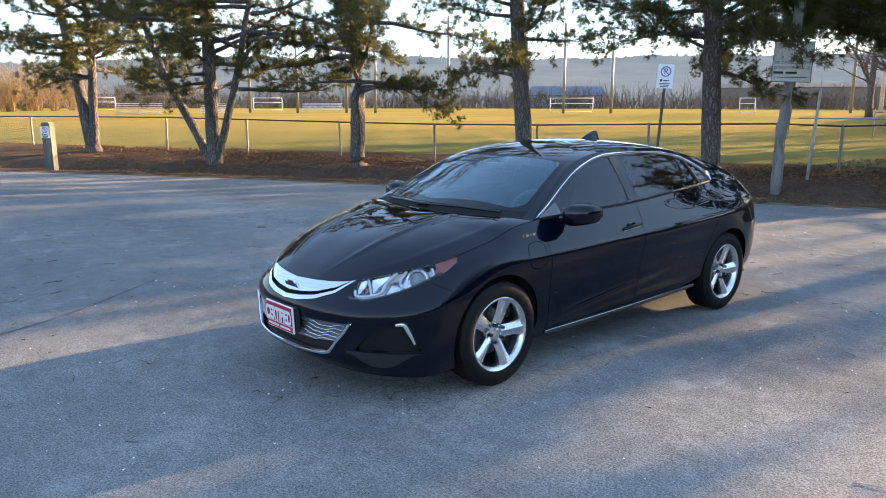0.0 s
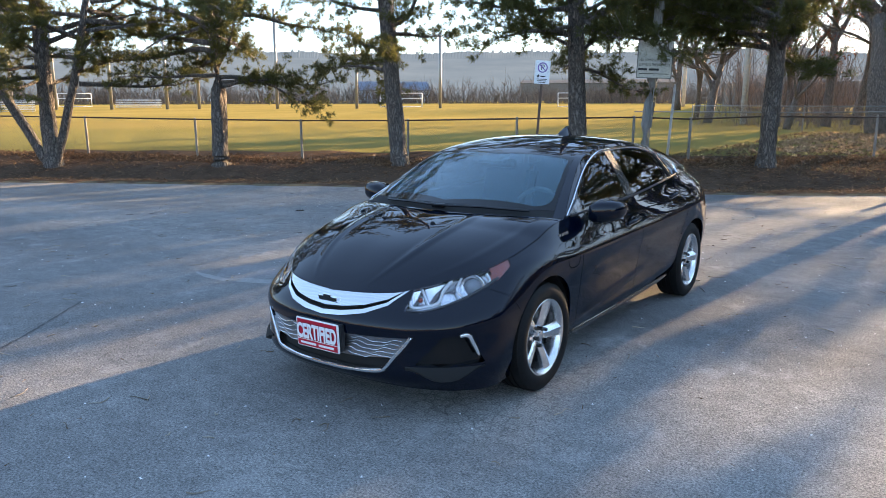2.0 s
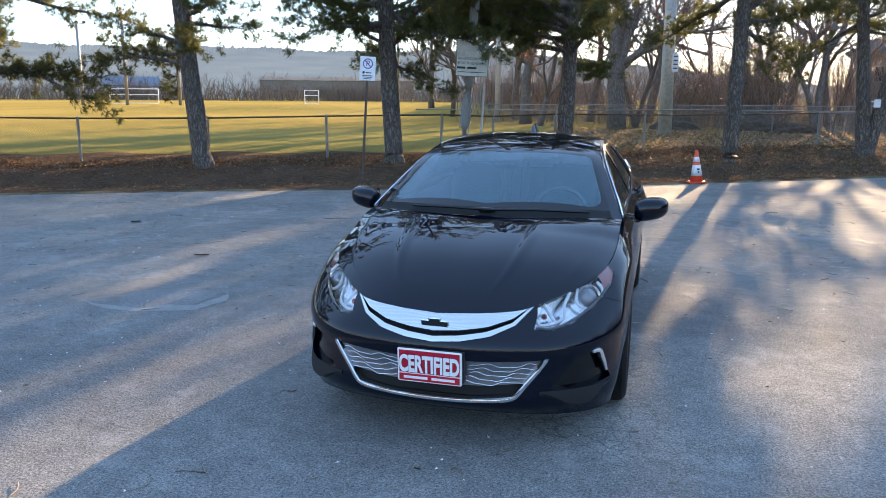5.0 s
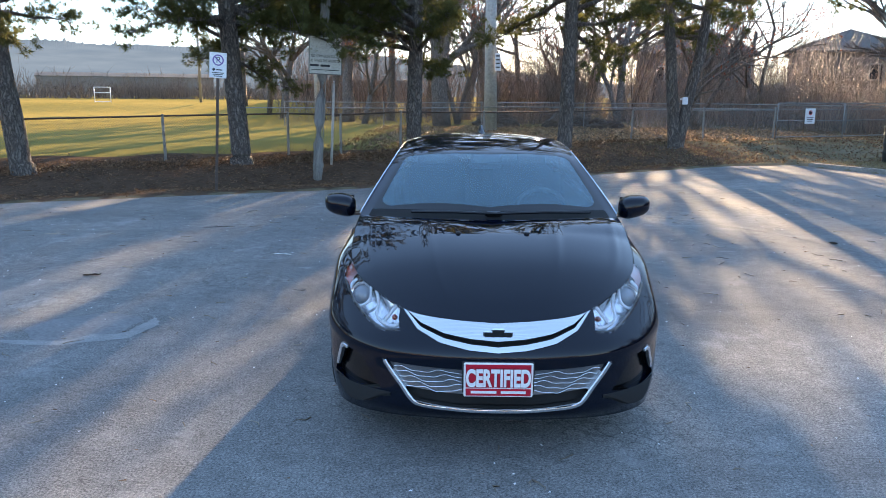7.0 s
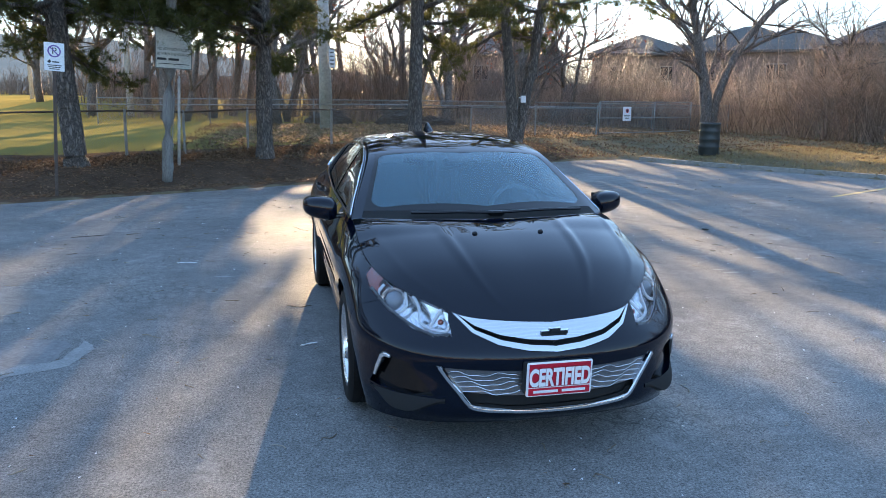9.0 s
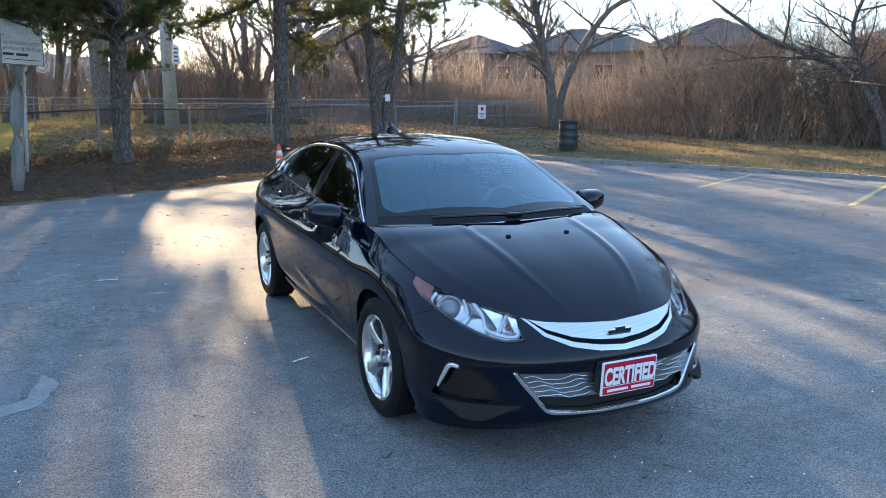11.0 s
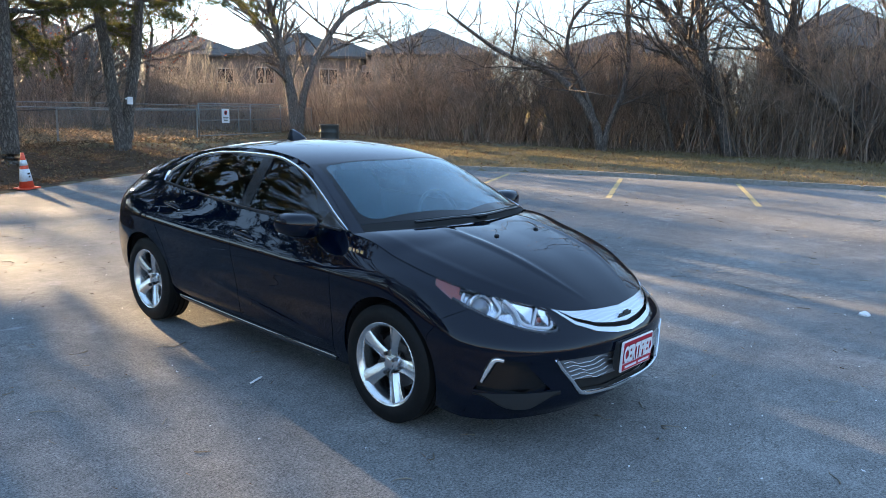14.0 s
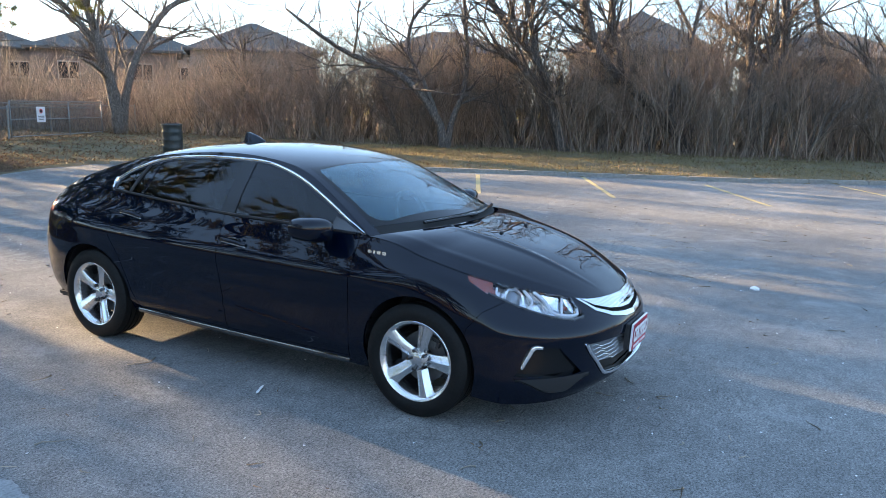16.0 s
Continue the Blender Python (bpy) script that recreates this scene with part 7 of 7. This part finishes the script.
def brush_pile(x, y, wide, tall, seed):
    q = upright("brush_pile", (x, y), "dark mound of cut brush behind the fence", "mound", "brush piles")
    rg = np.random.default_rng(seed)
    b = bmesh.new()
    bmesh.ops.create_icosphere(b, subdivisions=4, radius=1)
    for vtx in b.verts:
        c = vtx.co.copy()
        lump = 1 + 0.18 * math.sin(5 * c.x + seed) * math.cos(4 * c.y) + 0.12 * math.sin(9 * c.y + 3 * c.z) + rg.normal(0, 0.035)
        vtx.co = Vector((c.x * wide * lump, c.y * wide * 0.6 * lump, max(-0.15, c.z * tall * lump)))
    part("mound_body", b, M["brush_dark"], q)
    V = Wood()
    for _ in range(60):
        a = rg.uniform(0, 6.28)
        p = (wide * 0.8 * math.cos(a) * rg.random(), wide * 0.5 * math.sin(a) * rg.random(), tall * 0.75)
        V.limb(bend(rg, p, (rg.normal(), rg.normal(), rg.uniform(-0.1, 0.6)), rg.uniform(0.5, 1.3), 4, 0.2), np.linspace(0.016, 0.004, 5), 4)
    o = new("brushwood", V.mesh("brushwood", M["grey_bark"]))
    o.parent = q


for x, y, wide, tall, s in ((1.9, 34.2, 1.1, 0.65, 1), (5.4, 33.4, 1.2, 0.8, 2), (6.9, 31.9, 0.9, 0.45, 3)):
    brush_pile(x, y, wide, tall, s)


# ---- the field ----
def field_pole(x, y, h, lamps):
    q = upright("field_light", (x, y), "tall floodlight pole on the sports field" if lamps else "tall plain pole on the sports field", "pole", "field poles")
    b = bmesh.new()
    rod(b, (0, 0, -.3), (0, 0, h), .25, .19, 12)
    part("pole_shaft", b, M["galvanised"], q, smooth=True)
    if lamps:
        part("cross_arm", box(bmesh.new(), (2.2, .12, .12), (0, 0, h - .1), (0, 0, 40)), M["galvanised"], q)
        for k in range(3):
            part("lamp_head", box(bmesh.new(), (.45, .3, .32), ((k - 1) * .75, (k - 1) * .65, h + .1), (20, 0, 40), .04), M["dark_metal"], q)


for x, y, h, lamps in ((-124, 34.5, 8, 0), (-112, 49, 15, 0), (-108, 53.3, 15, 0), (-103, 59, 15, 0), (-98, 65, 15, 0), (-95, 68.5, 15, 0), (-87, 77, 15, 0), (-79, 86.5, 11.5, 1), (-75, 91, 14.0, 0), (-70, 96.8, 11.7, 1), (-44.5, 125.6, 19, 0)):
    field_pole(x, y, h, lamps)


def goal(x, y, w, turn):
    g = upright("football_goal", (x, y), "white football goal frame on the field", "goal", "goals", (0, 0), turn)
    for sx in (-w / 2, w / 2):
        b = bmesh.new()
        rod(b, (sx, 0, 0), (sx, 0, 2.44), .07, None, 10)
        part("goal_post", b, M["white_paint"], g, smooth=True)
        b = bmesh.new()
        rod(b, (sx, 0, 2.44), (sx, 2.0, .1), .05, None, 8)
        part("back_stay", b, M["white_paint"], g, smooth=True)
    for yy, z in ((0, 2.44), (2.0, .1), (.8, 1.55)):
        b = bmesh.new()
        rod(b, (-w / 2, yy, z), (w / 2, yy, z), .06, None, 10)
        part("crossbar", b, M["white_paint"], g, smooth=True)


goal(-80.5, 99.8, 7.3, 40)
goal(-132, 69.5, 5.5, 60)
goal(-154, 45, 5.0, 70)
goal(-58, 118, 2.4, 25)


def bleacher(x, y, turn, w=6.0):
    g = upright("bleachers", (x, y), "low white tiered bleachers on the field", "bench", "bleachers", (0, 0), turn)
    for k in range(5):
        part("seat_plank", box(bmesh.new(), (w, .42, .06), (0, k * .6, .35 + k * .28)), M["white_paint"], g)
        part("foot_plank", box(bmesh.new(), (w, .3, .05), (0, k * .6 + .3, .15 + k * .28)), M["white_paint"], g)
    for sx in (-.42, 0, .42):
        b = bmesh.new()
        rod(b, (sx * w, 0, 0), (sx * w, 2.5, 1.5), .04, None, 6)
        rod(b, (sx * w, 2.4, 0), (sx * w, 2.4, 1.45), .04, None, 6)
        part("bleacher_frame", b, M["galvanised"], g)


bleacher(-99, 32.3, 66)
bleacher(-110, 68, 55, 7)
bleacher(-92, 40, 62, 4)


# ---- buildings ----
def house(x, y, turn, w, d, eave, ridge, label, wall="brick", gable=False, windows=((-.25, .62), (.25, .62)), chimney=False, name="house"):
    """A house: walls with openings' frames and panes, a hipped roof with eaves, a chimney."""
    h = upright(name, (x, y), label, "house", "houses behind the thicket", (0, 0), turn)
    b = bmesh.new()
    box(b, (w, d, eave + .3), (0, 0, eave / 2 - .15))
    part("house_wall", b, M[wall], h)
    o = .45
    b = bmesh.new()
    a = [b.verts.new((sx * (w / 2 + o), sy * (d / 2 + o), eave)) for sx, sy in ((-1, -1), (1, -1), (1, 1), (-1, 1))]
    a2 = [b.verts.new((sx * (w / 2 + o), sy * (d / 2 + o), eave - .18)) for sx, sy in ((-1, -1), (1, -1), (1, 1), (-1, 1))]
    run = max(.01, (w - d) / 2 if not gable else w / 2 + o)
    r0, r1 = b.verts.new((-run, 0, ridge)), b.verts.new((run, 0, ridge))
    b.faces.new((a[0], a[1], r1, r0))
    b.faces.new((a[2], a[3], r0, r1))
    b.faces.new((a[1], a[2], r1))
    b.faces.new((a[3], a[0], r0))
    for k in range(4):
        b.faces.new((a[k], a2[k], a2[(k + 1) % 4], a[(k + 1) % 4]))
    b.faces.new(a2)
    roof_o = part("house_roof", b, M["shingle"] if wall != "blue_grey_wall" else M["blue_roof"], h)
    for side_y in (-1, 1):
        for fx, fz in windows:
            win = part("house_window", box(bmesh.new(), (1.5, .1, 1.35), (fx * w, side_y * (d / 2 + .02), fz * eave + .3)), M["concrete"], h, "pale window frame")
            for q in (-.36, .36):
                part("window_pane", box(bmesh.new(), (.62, .02, 1.15), (fx * w + q, side_y * (d / 2 + .075), fz * eave + .3)), M["window_dark"], win, "dark glass pane")
    if chimney:
        part("chimney", box(bmesh.new(), (.6, .6, 1.6), (w * .22, d * .1, ridge + .1)), M["brick"], roof_o)
    return h


house(43.5, 41.0, -45, 9.5, 9.0, 5.3, 7.7, "two-storey brown brick house with a hipped roof", "pale_brick")
house(36.5, 49.5, -42, 10, 9, 5.1, 7.2, "two-storey brick house with a dark hipped roof", "brick")
house(52.5, 28.0, -60, 11, 9, 5.6, 7.6, "two-storey brick house with a long ridge", "brick")
house(60.0, 13.8, -72, 11, 11, 6.0, 9.6, "tall brick house with a steep hipped roof", "pale_brick")
house(33.5, 62.0, -25, 9, 9, 5.4, 7.4, "brick house with a hipped roof behind the trees", "brick")
house(47.5, 59.0, -30, 10, 9, 5.8, 8.0, "brick house with a hipped roof behind the trees", "pale_brick")
house(22, 68, -15, 10, 9, 5.4, 8.2, "brick house with a hipped roof behind the wood", "brick")
house(60, 0, -80, 11, 9, 5.4, 7.6, "brick house with a hipped roof behind the trees", "brick")
house(62, -14, -90, 11, 9, 5.4, 7.6, "brick house with a hipped roof behind the trees", "brick")
house(-141, 172, 48, 20, 11, 3.6, 6.2, "long pale blue clubhouse with a dark roof", "blue_grey_wall", True, ((-.3, .4), (0, .4), (.3, .4)), False, "clubhouse")
house(-128, 290, 24, 62, 16, 7.0, 8.6, "long low brown school building far beyond the field", "pale_brick", True, tuple((q / 10, .35) for q in range(-4, 5)), False, "school")
house(-205, 52, 75, 9, 7, 3.4, 5.8, "small pale cottage far beyond the field", "blue_grey_wall", True, ((-.2, .4), (.2, .4)), False, "cottage")
house(-225, 80, 70, 14, 8, 3.6, 6.2, "low house far beyond the field", "pale_brick", True, ((-.2, .4), (.2, .4)), False, "cottage")

board = thing("board_fence", (-16.5, 66, gz(-16.5, 66)), "weathered grey board fence beyond the wood", "fence", turn=-4)
for k in range(44):
    b = bmesh.new()
    box(b, (.27, .03, 2.0 + .05 * math.sin(k * 2.1)), (k * .29, .012 * (k % 2), .95), (0, 0, 0), .006)
    part("board", b, M["grey_wood"], board)
for z in (.5, 1.5):
    part("rail", box(bmesh.new(), (12.6, .06, .1), (6.2, .06, z)), M["grey_wood"], board)

# wooded ridge on the horizon; its haze is painted as a blue-grey glow
haze_glow_m = material("far_ridge_haze_glow", (0.03, 0.035, 0.04), 1.0, 0.0, Specular_IOR_Level=0.0)
hb = haze_glow_m.node_tree.nodes["Principled BSDF"]
link(haze_glow_m, ramp(haze_glow_m, noise_tex(haze_glow_m, 0.012, 6, "World", (1, 1, 3)), [(0.3, (0.036, 0.047, 0.056)), (0.7, (0.053, 0.065, 0.073))]), hb.inputs["Emission Color"])
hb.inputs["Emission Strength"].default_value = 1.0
rng = np.random.default_rng(3)
az = np.radians(np.arange(-110, 40, 0.12))
deg = np.degrees(az)
crest = 3.45 - 0.9 * smooth01((-60 - deg) / 25) - 2.6 * smooth01((deg + 14) / 30) + 0.08 * np.sin(deg * 0.35) + 0.05 * np.sin(deg * 1.1 + 1)
crest = crest + np.abs(rng.normal(0, 0.06, len(az))) + np.where(rng.random(len(az)) < 0.05, rng.uniform(0.08, 0.3, len(az)), 0)
soft = 3.45 - 0.9 * smooth01((-60 - deg) / 25) - 2.6 * smooth01((deg + 14) / 30)
V, F = [], []
for rad, frac in ((1000, 0.0), (1200, 0.42), (1450, 0.86), (1500, 1.0), (1600, 0.9)):
    for k in range(len(az)):
        top = crest[k] if rad == 1500 else soft[k]
        V.append((rad * math.sin(az[k]), rad * math.cos(az[k]), 1 + 1500 * math.tan(math.radians(max(0.15, top))) * frac))
n = len(az)
for r_ in range(4):
    for k in range(n - 1):
        F.append((r_ * n + k, r_ * n + k + 1, (r_ + 1) * n + k + 1, (r_ + 1) * n + k))
ridge = solid("ridge", V, F, haze_glow_m)
tagged(ridge, "wooded ridge on the horizon with painted-in haze", "hill", kind="structure")

# small litter on the asphalt
rng = np.random.default_rng(11)
bits = upright("crumpled_paper", (3.55, -2.6, 0.0), "small white crumpled paper on the asphalt", "litter")
b = bmesh.new()
bmesh.ops.create_icosphere(b, subdivisions=2, radius=.05)
for vtx in b.verts:
    vtx.co = Vector((vtx.co.x * 1.3, vtx.co.y, abs(vtx.co.z) * .6)) * rng.uniform(.75, 1.2)
part("paper_ball", b, M["paper"], bits)


M["wet_leaf"] = leafy("wet_leaf", (0.012, 0.01, 0.008), (0.05, 0.036, 0.025), 0.0, 0.8)


def scrap(name, x, y, long, wide, turn, mat, label, seed):
    """A curled flat scrap lying on the asphalt."""
    rg = np.random.default_rng(seed)
    it = upright(name, (x, y, float(lot_z(x, y)) + 0.003), label, "litter", turn=turn)
    rows = []
    for i in range(9):
        u = i / 8 - 0.5
        half = wide * 0.5 * (1 - (2 * abs(u)) ** 4 * 0.5) * rg.uniform(0.75, 1.1)
        rows.append([(u * long, half * v + rg.normal(0, wide * 0.06), 0.002 + abs(v) * rg.uniform(0, 0.35) * wide * 0.4 + 0.004 * rg.random()) for v in (-1, -0.4, 0.4, 1)])
    V = [p for r in rows for p in r]
    V += [(p[0], p[1], p[2] + 0.0025) for p in V]
    F = []
    for i in range(8):
        for j in range(3):
            k = i * 4 + j
            F += [(k, k + 1, k + 5, k + 4), (36 + k, 40 + k, 41 + k, 37 + k)]
    solid("sheet" if mat == "paper" else "blade", V, F, M[mat], it)
    return it


scrap("paper_scrap", -1.03, -0.36, 0.13, 0.018, 25, "paper", "flat white strip of paper on the asphalt", 1)
scrap("paper_scrap", -2.1, 2.44, 0.2, 0.018, -10, "paper", "thin pale strip of paper on the asphalt", 2)
scrap("leaf_clump", -6.05, 3.35, 0.13, 0.1, 40, "wet_leaf", "dark curled leaf on the asphalt", 3)
scrap("leaf_clump", 4.31, 3.33, 0.12, 0.09, 70, "wet_leaf", "dark curled leaf on the asphalt", 4)
scrap("leaf_clump", -3.7, 1.38, 0.16, 0.06, 10, "wet_leaf", "flattened brown leaf on the asphalt", 5)
scrap("stick", -3.42, 4.4, 0.42, 0.022, 15, "wet_leaf", "dark broken stick on the asphalt", 6)
c2 = np.concatenate([rng.uniform((-9, -9), (12, 9), (2600, 2))])
c2 = c2[inside(c2[:, 0], c2[:, 1], LOT)]
c3 = np.concatenate([c2, np.full((len(c2), 1), .006)], 1)
M["pale_twig"] = leafy("pale_twig", (0.13, 0.1, 0.07), (0.46, 0.40, 0.32), 0.0, 0.8)
sticks = Wood()
for x, y, z in c3[:900]:
    a = rng.uniform(0, 6.28)
    line = bend(rng, (x, y, .004), (math.cos(a), math.sin(a), 0), rng.uniform(.05, .2), 4, .4)
    for p in line:
        p[2] = rng.uniform(.003, .009) + float(lot_z(p[0], p[1]))
    sticks.limb(line, np.linspace(.0042, .0018, 5), 3)
tagged(new("twig_litter", sticks.mesh("twig_litter", M["pale_twig"])), "scattered pale twigs and pine needles on the asphalt", "litter", kind="stuff")
vv, ff = tufts(rng, c3[900:], rng.normal(0, 1, c3[900:].shape) * np.array([1, 1, .02]), 1, .045, .003)
vv[:, 2] = np.clip(vv[:, 2], .003, .02) + lot_z(vv[:, 0], vv[:, 1])
tagged(new("leaf_crumbs", quick_mesh("leaf_crumbs", vv, ff, M["litter"])), "dark crumbs of leaves on the asphalt", "litter", kind="stuff")
c2 = rng.uniform((-8, -7), (9, 7), (700, 2))
c3 = np.concatenate([c2, np.full((len(c2), 1), .004)], 1)
vv, ff = tufts(rng, c3, rng.normal(0, 1, c3.shape) * np.array([1, 1, .02]), 3, .014, .006)
vv[:, 2] = np.clip(vv[:, 2], .003, .01) + lot_z(vv[:, 0], vv[:, 1])
tagged(new("pale_specks", quick_mesh("pale_specks", vv, ff, M["paper"])), "pale specks of grit on the asphalt", "grit", kind="stuff")


def ground_strip(name, line, w0, mat, label, z=0.003, seed=1):
    """A narrow uneven strip lying on the asphalt."""
    rg = np.random.default_rng(seed)
    pts = spline([(x, y, 0) for x, y in line], 60)
    vv, ff = [], []
    for k in range(len(pts)):
        t = pts[min(k + 1, len(pts) - 1)] - pts[max(k - 1, 0)]
        nrm = np.array([-t[1], t[0], 0]) / np.linalg.norm(t)
        mid = pts[k] + nrm * rg.normal(0, w0 * 0.5)
        w = w0 * rg.uniform(0.5, 1.5)
        zz = z + float(lot_z(*mid[:2]))
        vv += [(*(mid + nrm * w)[:2], zz), (*(mid - nrm * w)[:2], zz)]
        if k:
            ff.append((2 * k - 2, 2 * k - 1, 2 * k + 1, 2 * k))
    tagged(solid(name, vv, ff, M[mat]), label, "crack", "cracks in the asphalt", "structure")


M["tar"] = worn("tar", (0.02, 0.02, 0.021), (0.05, 0.05, 0.05), 6, 0.6, 0.3, 0.002)
ground_strip("crack", [(1.2, 6.3), (2.6, 5.3), (3.4, 4.6), (3.95, 3.8), (4.3, 2.9), (4.75, 2.1), (5.3, 1.2)], 0.012, "tar", "long dark crack in the asphalt", 0.003, 1)
ground_strip("crack", [(-2.2, -3.7), (-2.45, -3.1), (-2.7, -2.7), (-3.0, -2.3), (-3.35, -1.85)], 0.008, "tar", "short dark crack in the asphalt", 0.003, 2)


def stain(name, cx, cy, rx, ry, mat, label, z, inner=0.0, seed=3, arc=0.0):
    """A ragged pale patch or ring on the asphalt."""
    rg = np.random.default_rng(seed)
    n = 64
    ph = rg.uniform(0, 6.28, 4)
    wob = lambda a: 1 + 0.12 * math.sin(2 * a + ph[0]) + 0.07 * math.sin(3 * a + ph[1]) + 0.03 * math.sin(7 * a + ph[2])
    vv, ff = [], []
    for k in range(n):
        a = 2 * math.pi * k / n
        o = wob(a) * rg.uniform(0.98, 1.02)
        vv.append((cx + rx * o * math.cos(a), cy + ry * o * math.sin(a), z))
        i2 = inner * wob(a + 0.5) * (0.9 + 0.1 * math.sin(a * 2)) if not arc else o * (1 - 0.006 - arc * max(0.0, math.cos(a + 0.9)) ** 0.8 * (1 + 0.3 * math.sin(5 * a)))
        vv.append((cx + rx * i2 * math.cos(a), cy + ry * i2 * math.sin(a), z))
    vv = [(x, y, q + float(lot_z(x, y))) for x, y, q in vv]
    for k in range(n):
        j = (k + 1) % n
        ff.append((2 * k, 2 * j, 2 * j + 1, 2 * k + 1))
    tagged(solid(name, vv, ff, M[mat]), label, "stain", "stains on the asphalt", "structure")


M["pale_stain"] = worn("pale_stain", (0.18, 0.18, 0.18), (0.33, 0.33, 0.32), 9, 0.9, 0.5, 0.004, space="World")
M["damp_stain"] = worn("damp_stain", (0.13, 0.13, 0.135), (0.22, 0.22, 0.22), 4, 0.75, 0.5, 0.004, space="World")
stain("salt_ring", -2.98, -0.25, 0.55, 0.42, "pale_stain", "pale dried rim of a puddle on the asphalt", 0.0025, 0.84, 4, 0.36)
stain("damp_patch", -2.98, -0.25, 0.42, 0.32, "damp_stain", "dark dried puddle on the asphalt", 0.002, 0.02, 5)

# small pale scuffs
for k in range(14):
    ang, far_out = rng.uniform(0, 6.28), rng.uniform(2.4, 5.5)
    stain("scuff", far_out * math.cos(ang), -1.2 + far_out * math.sin(ang), rng.uniform(.03, .11), rng.uniform(.012, .035), "pale_stain", "small pale scuff on the asphalt", 0.0025, 0.03, 60 + k)
